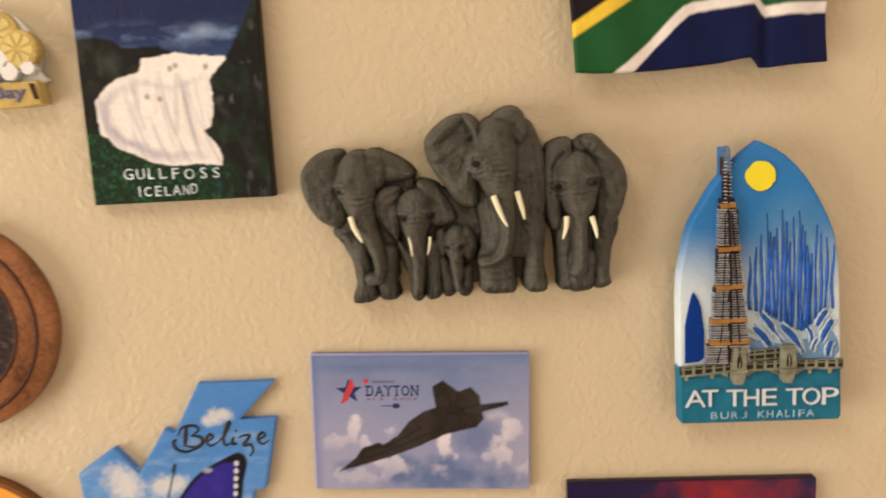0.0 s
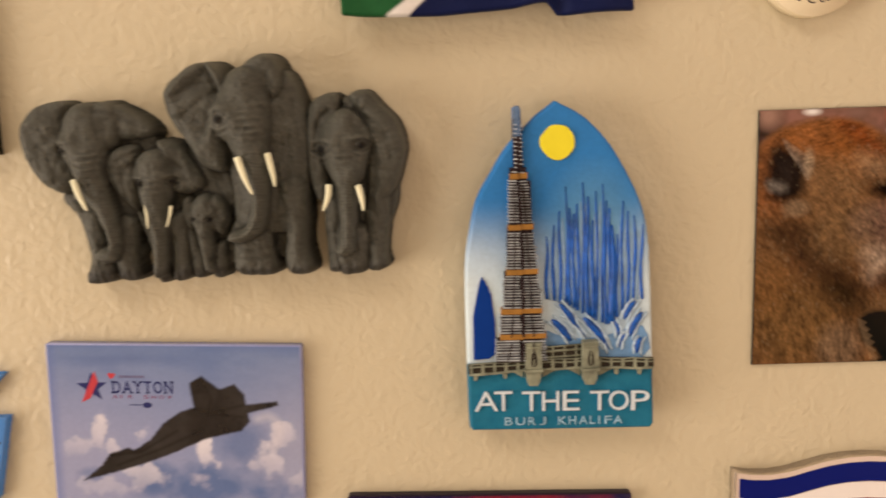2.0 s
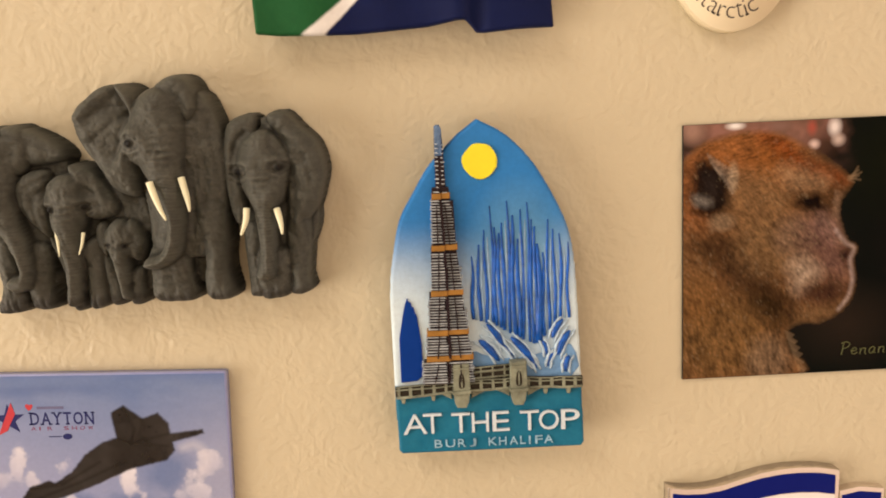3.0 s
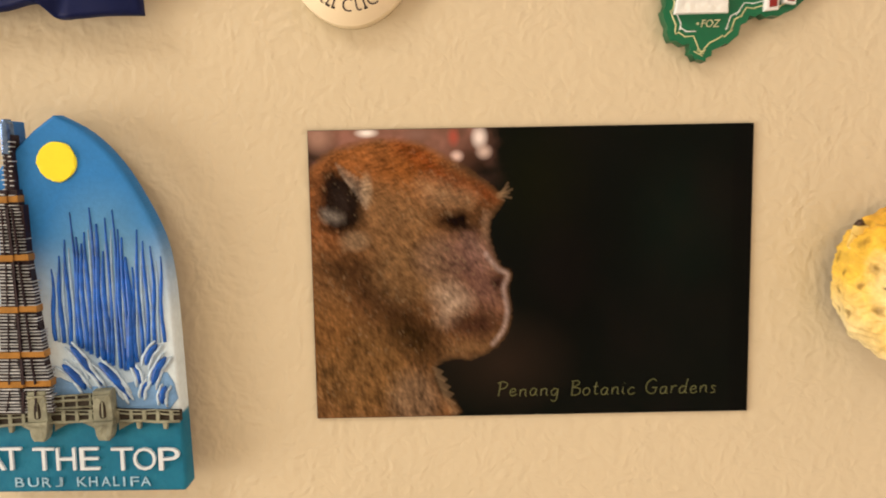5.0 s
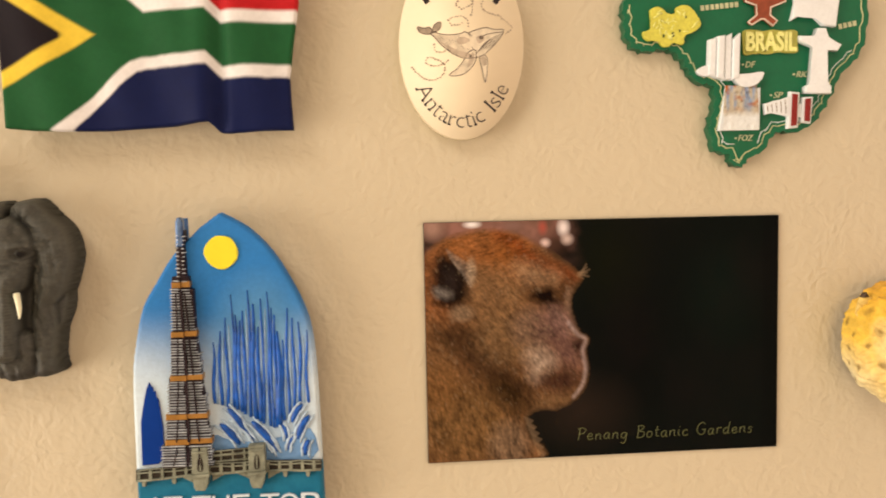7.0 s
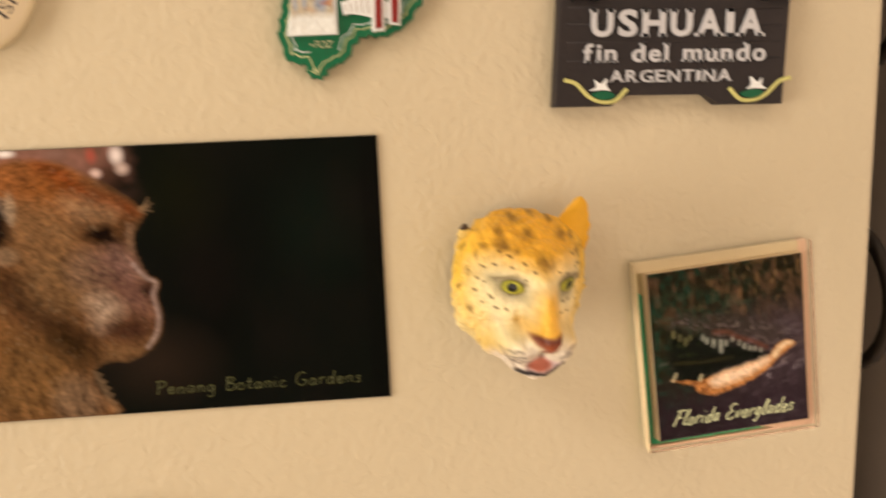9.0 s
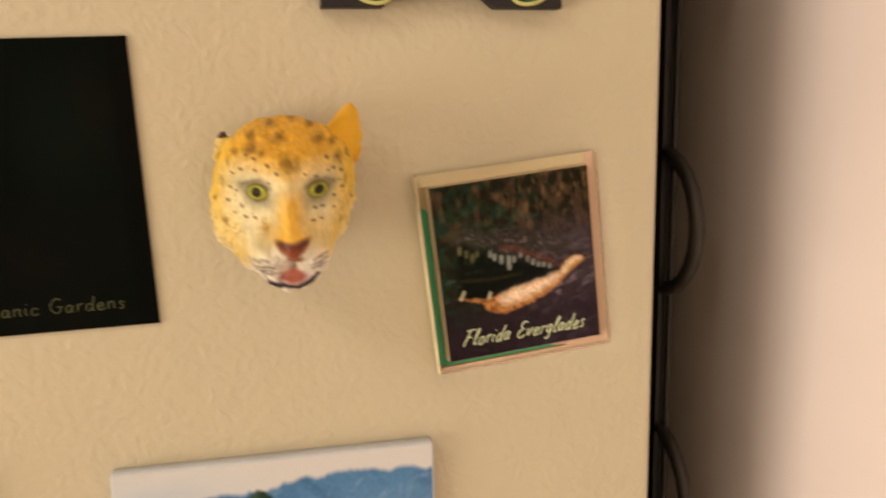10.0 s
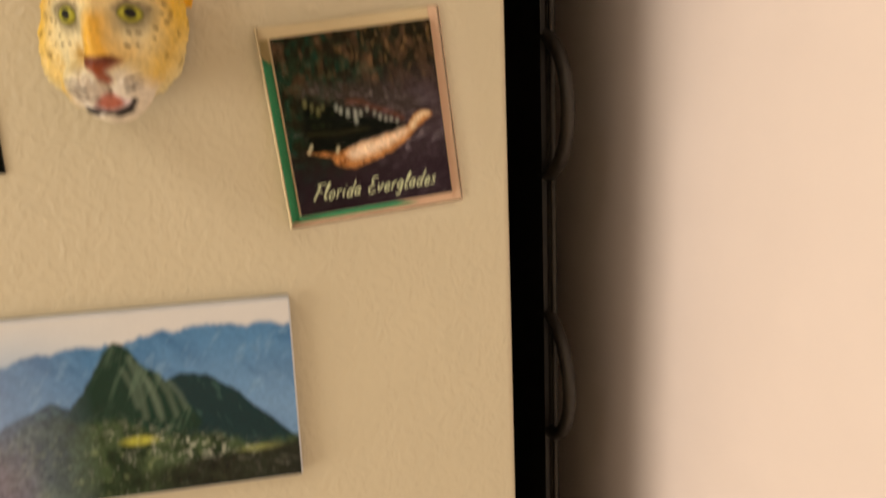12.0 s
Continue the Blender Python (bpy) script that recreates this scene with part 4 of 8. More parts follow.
def lemon_magnet():
    t = thing("lemon_magnet", -0.1524, 1.455, "resin magnet with lemon slices over a yellow name banner", "magnet")
    yellow = material("lemon_yellow", paint(194, 160, 92), 0.35, vary=0.2, scale=400, bump=0.3)
    part("plate", prism(spline([(-40, 16), (-10, 17), (2, 13.5), (7.6, 8.2), (10.6, 1.5), (9.8, -6), (9.4, -10.5), (-40, -10.5)], 4), 0, 4, 0.8), M_WHITE, t, "white resin base")
    for cx, cz, r, o in ((6.2, 1.0, 6.6, 8.0), (-2.0, 6.6, 8.0, 6.6)):
        ob = part("lemon_slice", prism(disc(cx, cz, r, n=36), 3.6, o, 0.9, segs=3), yellow, t, "yellow lemon slice")
        flesh = material("lemon_flesh", paint(212, 184, 112), 0.3, vary=0.15, scale=900)
        for k in range(8):
            a = 2 * math.pi * k / 8 + 0.3
            part("segment", prism([(cx + 0.8 * math.cos(a + 0.39), cz + 0.8 * math.sin(a + 0.39)), (cx + 0.78 * r * math.cos(a + 0.09), cz + 0.78 * r * math.sin(a + 0.09)), (cx + 0.84 * r * math.cos(a + 0.39), cz + 0.84 * r * math.sin(a + 0.39)), (cx + 0.78 * r * math.cos(a + 0.7), cz + 0.78 * r * math.sin(a + 0.7))], o - 0.2, o + 0.35, 0.25), flesh, ob)
    for cx, cz, rr in ((-1.5, -2, 3.4), (2.0, -6.2, 3.0), (8.6, -5.2, 2.4), (-4.5, -6, 3.2)):
        part("blossom", prism(spline([(cx + rr * (1 + 0.10 * math.cos(5 * a)) * math.cos(a), cz + rr * (1 + 0.10 * math.cos(5 * a)) * math.sin(a)) for a in np.linspace(0, 6.1, 15)], 2), 3.6, 8.2, 1.2), M_WHITE, t, "white blossom")
    bm = prism([(-40, -9.4), (10.6, -9.6), (11.2, -17.6), (4, -18.4), (-40, -18.2)], 0, 6.8, 0.8)
    part("banner", bm, yellow, t, "yellow banner")
    part("lettering", letters("Bay", -5.4, -16.6, 11.6, 5.6, 6.6, 0.7, bold=0.01), material("blue_grey_letters", paint(92, 92, 124), 0.45), t, "blue-grey letters")
    part("end_mark", prism([(7.6, -10.4), (9.6, -10.6), (10.6, -15.8), (9.0, -16)], 6.4, 7.2, 0.2), material("dark_brown_mark", paint(58, 30, 24), 0.5), t)


for build in (waterfall_tile, flag_magnet, oval_magnet, map_magnet, panel_of_penguins, lemon_magnet):
    build()


# ---- magnets of the middle row ----
def elephant_group():
    """A relief of five standing elephants, cast as one piece."""
    t = thing("elephant_figurine", 0.0, 1.40, "grey resin figurine magnet of an elephant family with cream tusks", "figurine")
    x, z = grid(-57, 62, -42, 31, 0.31)
    h = np.full(x.shape, -1.0)
    shade_tone = np.ones(x.shape)

    def mass(pts, low, high, r, tilt=(0, 0), fold=0.0, ripple=0.0, root=(0, 0), melt=0.0):
        nonlocal h, shade_tone
        k = 1.046 - 0.0024 * high
        p = spline(np.array((8.0, 20.0)) + (np.array(pts) - np.array((8.0, 20.0))) * k, 4)
        low, high, r = max(0.8 * low, 0.45 * high), 0.86 * high, 1.15 * r
        d = inside(x, z, p, 3)
        c = p.mean(0)
        lift = high + tilt[0] * (x - c[0]) + tilt[1] * (z - c[1])
        here = np.where(d > 0, low + (lift - low) * dome(d, r), low + d * 9)
        if fold:
            ring = np.sin(z * 3.2 + 3.4 * fuzz(x, z, 4.5, 6, 2) + 0.07 * (x - c[0]) ** 2)
            here = here + fold * (0.7 * ring - 3.4 * np.clip(ring - 0.35, 0, 1) ** 1.3) * (0.5 + 0.8 * fuzz(x, z, 3.0, 16, 2)) * step(d - 0.9, 1.0)
        if ripple:
            here = here + 0.4 * ripple * np.sin(5 * np.arctan2(z - root[1], x - root[0]) + 3.0 * fuzz(x, z, 6, 26, 2) + 0.25 * np.hypot(x - root[0], z - root[1])) * step(d - 0.8, 2)
        # each mass darkens towards its rim, shade put into the colour
        shade_tone = np.where((here > h + 0.6 * melt) & (d > -0.2), 0.76 + 0.24 * np.clip(d / 1.0, 0, 1), shade_tone)
        both = 0.5 * (h + here + np.sqrt((h - here) ** 2 + melt ** 2))
        h = np.where(d > -2.9, np.where(h > 0, both, np.maximum(h, here)), h)

    # bodies, furthest back
    mass([(-41.6, -8.6), (-21.1, 10.6), (-14.6, 8.4), (-14.5, -0.2), (-20.9, -16.4), (-21.8, -30.1), (-34.6, -29.6), (-36.2, -23.0), (-39.4, -16.0)], 0, 4.4, 4)
    mass([(17.2, 18), (25.3, 22.8), (29.3, 15.5), (31.1, 6), (29.9, -13), (28, -22.6), (9.8, -21.7), (8.3, -11.9), (8, 1.5)], 0, 11, 8)
    mass([(32.3, -9.2), (37.4, 5.7), (48.7, 5.1), (54.9, -10.3), (52.9, -19.9), (48, -25.5), (36.6, -24.9)], 0, 5, 5)
    mass([(-20.8, -12), (-16, 2), (-6, 2), (2, -8), (8, -8), (8, -30), (-4, -30), (-17, -28)], 0, 3.2, 4)
    mass([(33, 8), (40, 14.6), (48, 16), (53, 10), (56, 0), (53, -13), (36, -13), (32, -2)], 0, 5.5, 4)
    mass([(-6, 2), (1, -2), (9, -4), (10, -16), (-3, -14), (-9, -6)], 0, 4.6, 3)
    mass([(17, -18), (24.5, -18), (24, -29), (22, -30.5), (19, -29)], 0, 3.5, 2)
    # legs
    mass([(-39.6, -12.6), (-32.4, -13.9), (-30.4, -18.9), (-30, -27.8), (-29, -35.8), (-36, -37.1), (-37.2, -34.9), (-35.6, -29.5), (-37.4, -19.5)], 0, 8.5, 3.2)
    mass([(-27.8, -18), (-21, -18.3), (-22, -30.1), (-21.3, -35.7), (-26.5, -36.3), (-28.2, -32.8)], 0, 7.5, 3)
    mass([(-20.8, -15.4), (-17, -18.6), (-14, -24), (-12.4, -35.8), (-16.6, -36), (-17.6, -26.4)], 0, 7.5, 2.6)
    mass([(-11, -17.9), (-5.8, -16.1), (-6.3, -28.9), (-6.2, -35.4), (-11.3, -36.2), (-11.6, -26)], 0, 8, 2.6)
    mass([(-6.4, -20), (-3, -24), (-1.6, -30), (-1.8, -35.4), (-5.4, -35.5), (-6.1, -29.9)], 0, 6.5, 2)
    mass([(0.6, -26), (4.6, -25), (4.4, -30), (3.9, -35.5), (0.2, -35.6), (0.6, -30)], 0, 7, 2)
    mass([(7.8, -20), (17.4, -20), (19.1, -29), (19.5, -35.2), (13, -35.9), (7.8, -34.8), (7.3, -29.5)], 0, 11, 4)
    mass([(20.2, -8), (29.7, -8), (29.2, -26.5), (30.3, -35.1), (23.7, -35.6), (22.3, -31.1), (23.2, -22.4)], 0, 12, 4)
    mass([(34.2, -11), (39.5, -14), (39.5, -29), (40.1, -34.5), (35.1, -35.3), (34.3, -30.7)], 0, 8.5, 2.8)
    mass([(46.7, -11), (53.2, -12), (51.7, -29.5), (52.2, -34.1), (46.2, -35), (46.1, -26.3)], 0, 8.5, 3)
    mass([(37.1, -22), (46.4, -22), (46.3, -34.2), (42, -36.2), (37.6, -34.8)], 0, 9.5, 3)
    # ears
    mass([(-38.1, 15.3), (-41.8, 16.2), (-47.3, 14.8), (-51.5, 10.6), (-52.5, 5.5), (-51.3, -0.3), (-47.5, -6.9), (-40.9, -10.3), (-37.6, -6.8), (-38, 2), (-38, 9.7)], 0, 8, 3, (-0.12, 0), 0, 0.55, (-37, 10))
    mass([(-31, 14.9), (-25, 15), (-19.1, 12.4), (-14.5, 8.7), (-14.1, 6.1), (-19.6, 4.8), (-25, 4.7), (-29, 5.6), (-30.4, 10.1)], 0, 9, 3)
    mass([(-30, 15), (-25, 15.2), (-22.5, 10), (-24, 4), (-28, 2), (-31, 8)], 3, 10.5, 2.4)
    mass([(-27.2, 0.4), (-23.5, 3.1), (-18.7, 2.9), (-18.6, -1.9), (-18.8, -8.6), (-20.1, -15.4), (-23, -13.3), (-26.3, -9.3), (-27.9, -4.4)], 3, 9.6, 2.6, (0, 0), 0, 0.45, (-18, 1))
    mass([(-12.9, 4.1), (-7.2, 3.2), (-3.6, -0.8), (-0.4, -6.1), (-1, -9.9), (-6.1, -11.2), (-10.2, -9.2), (-10.1, -3.4)], 3, 9.8, 2.6, (0, 0), 0, 0.45, (-10, 1))
    mass([(-7.3, -13.5), (-4.6, -11.8), (-3, -16), (-4.4, -21.5), (-7.2, -18.9)], 3, 8.4, 1.8)
    mass([(2.2, -11.6), (5.3, -13.1), (6.8, -18.7), (4.5, -23.4), (1.8, -21.8), (1.2, -16.5)], 3, 9.4, 2)
    mass([(-9.3, 17.5), (-6.2, 21.5), (0.6, 25.6), (6.2, 23.8), (10.2, 17.5), (8.8, 9.2), (8.6, 1.5), (7.7, -4.2), (3.8, -5.2), (-0.4, -2.3), (-3.4, 3), (-6.9, 8), (-9.1, 12.8)], 0, 12.5, 4, (-0.05, 0), 0, 1.1, (9, 17))
    mass([(-9, 16.6), (-6, 20.4), (-2, 24), (2, 25.4), (4.6, 24), (2, 21.4), (-2.6, 18.6), (-6, 14.4)], 6, 13.2, 2.6, melt=2.4)
    mass([(-1.6, 1.6), (2.0, 5.4), (4.8, 8), (7.4, 2), (7.6, -3), (6.4, -4.8), (2.4, -3.6)], 6, 13.8, 3, melt=2.2)
    mass([(3.4, 25.4), (7.2, 24.6), (9.6, 20), (8.8, 13.4), (7.2, 14.4), (6.4, 18.6)], 6, 15.5, 2)
    mass([(3.6, 11), (7.6, 13.4), (9.6, 8), (8.6, 3.4), (5.4, 5.2)], 6, 14.5, 2.4, melt=1.4)
    mass([(13.7, 24.3), (16.6, 26.7), (20.4, 27.6), (23.5, 26), (24.9, 22.2), (25.3, 17.6), (22.4, 14.5), (19, 17.4), (16.4, 22)], 0, 13.5, 2.6)
    mass([(31.1, 11.7), (34.9, 15.6), (40, 15.5), (39.7, 9.4), (37.4, 3.9), (36, -2.7), (35.8, -13.2), (32.1, -13.5), (30.1, -1.5)], 0, 9.5, 2.8)
    mass([(42.9, 15.3), (48, 16.6), (52.5, 12), (56.6, 7.5), (58.3, 0.9), (57.3, -4.7), (54.9, -11.3), (50.1, -15.9), (46.9, -12.9), (47.6, -0.5), (46.2, 8.9)], 0, 10, 4, (0, 0), 0, 0.6, (46, 10))
    # heads and trunks
    mass([(-38.9, 11.5), (-35.2, 15.1), (-30.4, 14.5), (-27.5, 9), (-27, 3.3), (-28.4, -4.3), (-31.9, -8.1), (-35.8, -8), (-38.8, -1.9), (-41.2, 3)], 5, 13, 4.5, (0, -0.05), melt=1.4)
    mass([(-36.8, -2), (-29, -2), (-27.5, -10.2), (-25.5, -18.1), (-25, -25), (-26.8, -29.9), (-30.7, -31.3), (-32.1, -29.1), (-29.8, -27.8), (-29.2, -23.9), (-31.6, -16.9), (-34.6, -11.8)], 6, 13.5, 3, (0, 0), 0.24, melt=2.6)
    mass([(-19.9, -2.9), (-16.9, 0.9), (-12.1, 1.6), (-8.9, -1.5), (-7.9, -6.3), (-9.4, -11.1), (-11.9, -15.5), (-16.9, -15.5), (-19.3, -9.6)], 5, 13, 4, melt=1.4)
    mass([(-17.7, -9.7), (-11.3, -10), (-11.2, -20.8), (-12.1, -28.6), (-13, -35.1), (-16.2, -35.2), (-16, -28.4), (-16.3, -21.5)], 6, 13, 2.4, (0, 0), 0.3, melt=2.6)
    mass([(-4.6, -15.2), (-1.3, -11.5), (2.1, -12.2), (3.8, -17.5), (1.7, -22.6), (-1.5, -24), (-4.4, -20.1)], 4, 11, 3, melt=1.4)
    mass([(-2.9, -20.1), (1, -20.3), (1.6, -27.2), (0.8, -31.2), (2, -34), (-1.3, -34.2), (-2.2, -29)], 5, 10.8, 1.7, (0, 0), 0.15, melt=2.6)
    mass([(8.9, 21.2), (13.7, 24.3), (19.3, 22.9), (21.6, 15.9), (21.6, 8.4), (20.2, 0.9), (16.3, -4.1), (11.6, -3), (8, 3), (4.1, 8), (5, 13.9)], 8, 18, 6, (0, -0.06), melt=1.4)
    mass([(11.7, 2), (20, 2.5), (20.5, -8.7), (19.8, -16.4), (17.7, -22.5), (13.5, -25.6), (9.6, -26.4), (6.9, -25.3), (8.2, -23), (12.1, -21.8), (14.2, -18), (14.6, -12.2), (13.3, -6.4)], 9, 19, 3.4, (0, 0), 0.26, melt=2.6)
    mass([(35, 4.9), (37.5, 9.5), (42.3, 11.6), (46.9, 8.6), (49.4, 3.2), (48.1, -3.3), (45.7, -9.4), (38.9, -9.8), (35.3, -3.1)], 5, 14.5, 5, (0, -0.06), melt=1.4)
    mass([(38, -3.7), (46.4, -4.1), (45.2, -10), (44.6, -16), (44.2, -24), (43.6, -29), (40.5, -30.8), (38.0, -29.6), (39.0, -26.5), (39.6, -22), (39.2, -16), (38.6, -11)], 6, 15, 2.8, (0, 0), 0.26, melt=2.6)
    mass([(-32.2, -27.2), (-28.6, -26.4), (-26.4, -28), (-26.6, -30.2), (-30, -30.8), (-32.4, -29.6)], 6, 13.6, 1.6, melt=1.0)
    skin = 1 - np.abs(2 * fuzz(x * 0.7, z * 1.25 + 0.25 * x, 3.4, 71, 3) - 1)
    drape = 1 - np.abs(2 * fuzz(x * 1.4 + 0.2 * z, z * 0.4, 3.6, 73, 2) - 1)
    h = np.where(h > 0.8, h - 0.22 * np.clip(skin - 0.7, 0, 1) / 0.3 - 0.3 * np.clip(drape - 0.6, 0, 1) / 0.4 * step(6 - z, 12) + 1.5 * (fuzz(x, z, 6.5, 75, 2) - 0.5), h)
    hide = 1 - np.abs(2 * fuzz(x * 1.2 + 0.5 * z, z * 0.9 - 0.4 * x, 2.4, 63, 3) - 1)
    rough = 0.7 * (fuzz(x, z, 2.8, 3) - 0.5) + 0.25 * (fuzz(x * 0.7, z * 1.6, 1.8, 8) - 0.5) - 0.24 * np.clip(hide - 0.72, 0, 1) / 0.28 * np.clip(fuzz(x, z, 8, 65) * 2.2 - 0.5, 0, 1)
    net = fuzz(x * 0.8, z * 1.5, 2.0, 41, 2)
    net2 = fuzz(x * 1.3, z * 0.8, 2.6, 43, 2)
    crack = np.maximum(np.clip(1 - np.abs(net - 0.5) / 0.035, 0, 1), 0.8 * np.clip(1 - np.abs(net2 - 0.5) / 0.03, 0, 1)) * np.clip(fuzz(x, z, 7, 47) * 2.4 - 0.6, 0, 1)
    h = np.where(h > 0.8, h + rough - 0.12 * crack, h)
    shade_tone = shade_tone * (1 - 0.15 * crack)
    def spread(a, n):
        for _ in range(n):
            a = (a + np.roll(a, 1, 0) + np.roll(a, -1, 0) + np.roll(a, 1, 1) + np.roll(a, -1, 1)) / 5
        return a
    # brows, temples and the wrinkled bridge of the trunk
    for ex, ez, k in ((-40.3, 1.9, 1), (-18.4, -8.4, 0.8), (-8.7, -8.0, 0.8), (7.4, 9.3, 1.4), (35.3, 0.0, 1.1), (47.3, 0.9, 1.1), (20.2, 10.8, 1.2)):
        h = h + k * (0.9 * np.exp(-((x - ex) / (2.6 * k)) ** 2 - ((z - ez - 2.2 * k) / (1.0 * k)) ** 2) - 0.8 * np.exp(-((x - ex) / (2.4 * k)) ** 2 - ((z - ez - 5.4 * k) / (2.2 * k)) ** 2)) * (h > 3)
    for ax, az, w, t0 in ((16.0, 6.5, 3.6, 4.5), (-32.2, -1.5, 3.0, 3.5), (42.0, -2.5, 3.0, 3.0), (-14.2, -8.5, 2.4, 2.5)):
        h = h + 0.3 * np.sin(3.4 * z + 2.0 * fuzz(x, z, 3, 81, 2) - 0.08 * (x - ax) ** 2) * np.exp(-((x - ax) / w) ** 2 - ((z - az) / t0) ** 2)
    # folds and creases cut into ears, hides and knees
    def crease(pts, deep=0.7, wide=0.5):
        nonlocal h
        p = spline(pts, 4, False)
        best = np.full(x.shape, 1e9)
        for (ax, az), (bx, bz) in zip(p[:-1], p[1:]):
            ex, ez = bx - ax, bz - az
            t = np.clip(((x - ax) * ex + (z - az) * ez) / max(ex * ex + ez * ez, 1e-9), 0, 1)
            best = np.minimum(best, np.hypot(x - ax - t * ex, z - az - t * ez))
        best = best + 0.7 * (fuzz(x, z, 1.8, 91, 2) - 0.5)
        h = np.where(h > 1.5, h - deep * np.exp(-(best / wide) ** 2), h)
    for pts, deep, wide in (([(6.5, 20), (0, 19), (-5.5, 16)], 0.9, 0.6), ([(6.5, 18), (1, 14), (-5, 9.5)], 0.8, 0.55), ([(7, 15), (3.4, 9), (0.4, 2)], 0.9, 0.6), ([(7.2, 12), (5.6, 5), (4.6, -2.6)], 0.8, 0.5), ([(2.6, 24.6), (5.2, 20.4), (6.6, 15.4), (3.4, 11.6)], 0.9, 0.5),
                             ([(15, 24.4), (20, 22.4), (23.4, 17)], 0.9, 0.6), ([(24, 12), (26, 2), (25, -8)], 0.8, 0.7), ([(27.6, 14), (29, 2), (28.4, -9)], 0.7, 0.6), ([(21.8, 2), (22.6, -8), (21.6, -16)], 0.9, 0.6), ([(24.4, 4), (23.6, -4)], 0.6, 0.5),
                             ([(8, -27.6), (13, -28.4), (19, -27.8)], 0.6, 0.45), ([(8, -30.6), (14, -31.2), (19, -30.6)], 0.5, 0.4), ([(23, -26.6), (26, -27.3), (29.5, -26.6)], 0.6, 0.45), ([(23.2, -30), (26.4, -30.5), (29.8, -30)], 0.5, 0.4), ([(23, -12), (27, -13), (29.6, -12)], 0.4, 0.45),
                             ([(-39.6, 3), (-43, -2), (-44, -7.6)], 0.7, 0.5), ([(-30, 13), (-25, 11.6), (-18, 8.8)], 0.7, 0.5), ([(-38.6, 15.0), (-40.2, 12.6), (-41.4, 10.4)], 1.4, 0.4), ([(-30.2, 15), (-30.0, 10.6), (-29.0, 6.4)], 0.9, 0.4),
                             ([(-19, 1), (-24, -1.4), (-26.6, -4)], 0.6, 0.5), ([(-19.4, -2), (-23.6, -6), (-23, -12)], 0.7, 0.5), ([(-9.6, 1), (-5, -1.4), (-1.4, -6)], 0.6, 0.5), ([(-9, -2), (-5.4, -5.4), (-5, -10.4)], 0.6, 0.45), ([(-16, 6), (-10, 6.4), (-5.6, 3.4)], 0.6, 0.5),
                             ([(47, 10), (53, 5), (55.6, -4)], 0.8, 0.55), ([(47, 6), (50.4, -3), (50, -13)], 0.9, 0.55), ([(46.6, 13), (44.6, 9), (46, 5)], 0.9, 0.5), ([(38, 11), (34, 7), (33, -6)], 0.9, 0.55), ([(40.9, 15.6), (41.0, 14), (40.9, 12.4)], 3.4, 0.4), ([(37.6, 11), (34.6, 7.4), (33.8, 2)], 1.0, 0.5), ([(51.6, -14), (53, -18), (51.6, -24)], 0.6, 0.5),
                             ([(46.6, -22), (49.6, -22.8), (52.4, -22)], 0.5, 0.4), ([(46.4, -28), (49.4, -28.6), (52, -28)], 0.5, 0.4), ([(34.6, -24), (37, -24.6), (39.4, -24)], 0.5, 0.4), ([(7, 6), (9.6, 1), (11.8, -2)], 0.7, 0.5), ([(20.8, 6), (20.6, 1), (19.4, -2)], 0.6, 0.5), ([(-38, -2), (-36.4, -6), (-33.8, -9)], 0.5, 0.45), ([(36, -4), (37.6, -8), (38.6, -11)], 0.5, 0.45),
                             ([(-36, -22), (-33, -22.8), (-30.6, -22)], 0.5, 0.45), ([(-36, -27), (-33, -27.8), (-30, -27)], 0.5, 0.45), ([(-27.6, -26), (-24.6, -26.7), (-22, -26)], 0.5, 0.45), ([(10, -9), (11, -15), (9.4, -20)], 0.6, 0.6), ([(3, -6), (6, -10), (7, -16)], 0.6, 0.6)):
        crease(pts, deep if deep > 1.5 else 0.5 * deep, wide if deep > 1.5 else 1.5 * wide)
    for ex, ez, k in ((-40.3, 1.9, 0.9), (-18.4, -8.4, 0.7), (-8.7, -8.0, 0.7), (7.4, 9.3, 1.25), (35.3, 0.0, 1.1), (47.3, 0.9, 1.0)):  # lids and bags
        crease([(ex - 2.4 * k, ez - 0.4 * k), (ex, ez - 1.8 * k), (ex + 2.3 * k, ez - 0.6 * k)], 0.55, 0.34)
        crease([(ex - 2.2 * k, ez - 2.2 * k), (ex, ez - 3.2 * k), (ex + 2.2 * k, ez - 2.4 * k)], 0.4, 0.4)
        crease([(ex - 2.2 * k, ez + 0.8 * k), (ex, ez + 1.9 * k), (ex + 2.2 * k, ez + 0.9 * k)], 0.55, 0.34)
    for px in (-35, -33, -31, -25.5, -23.5, -15.4, -13.8, -10.4, -8.4, 9.5, 12.4, 15.2, 18, 24.6, 27, 29, 35.8, 38.4, 41, 43.6, 47.4, 50.2):  # toe nails
        h = h + 0.35 * np.exp(-((x - px) / 0.75) ** 4) * step(-33.6 - z, 0.8) * (h > 1)
    # shade put into the casting's colour: hollows darkened, ridges lightened
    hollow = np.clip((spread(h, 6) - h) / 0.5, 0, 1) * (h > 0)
    shade_tone = shade_tone * (1 - 0.56 * hollow) * (1 + 0.7 * np.clip((h - spread(h, 5)) / 0.45, 0, 1))
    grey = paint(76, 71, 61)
    col = grey * (0.22 + 0.70 * shade_tone ** 1.2)[..., None] * (0.88 + 0.24 * fuzz(x, z, 2.2, 4))[..., None]
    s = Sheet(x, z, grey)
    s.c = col
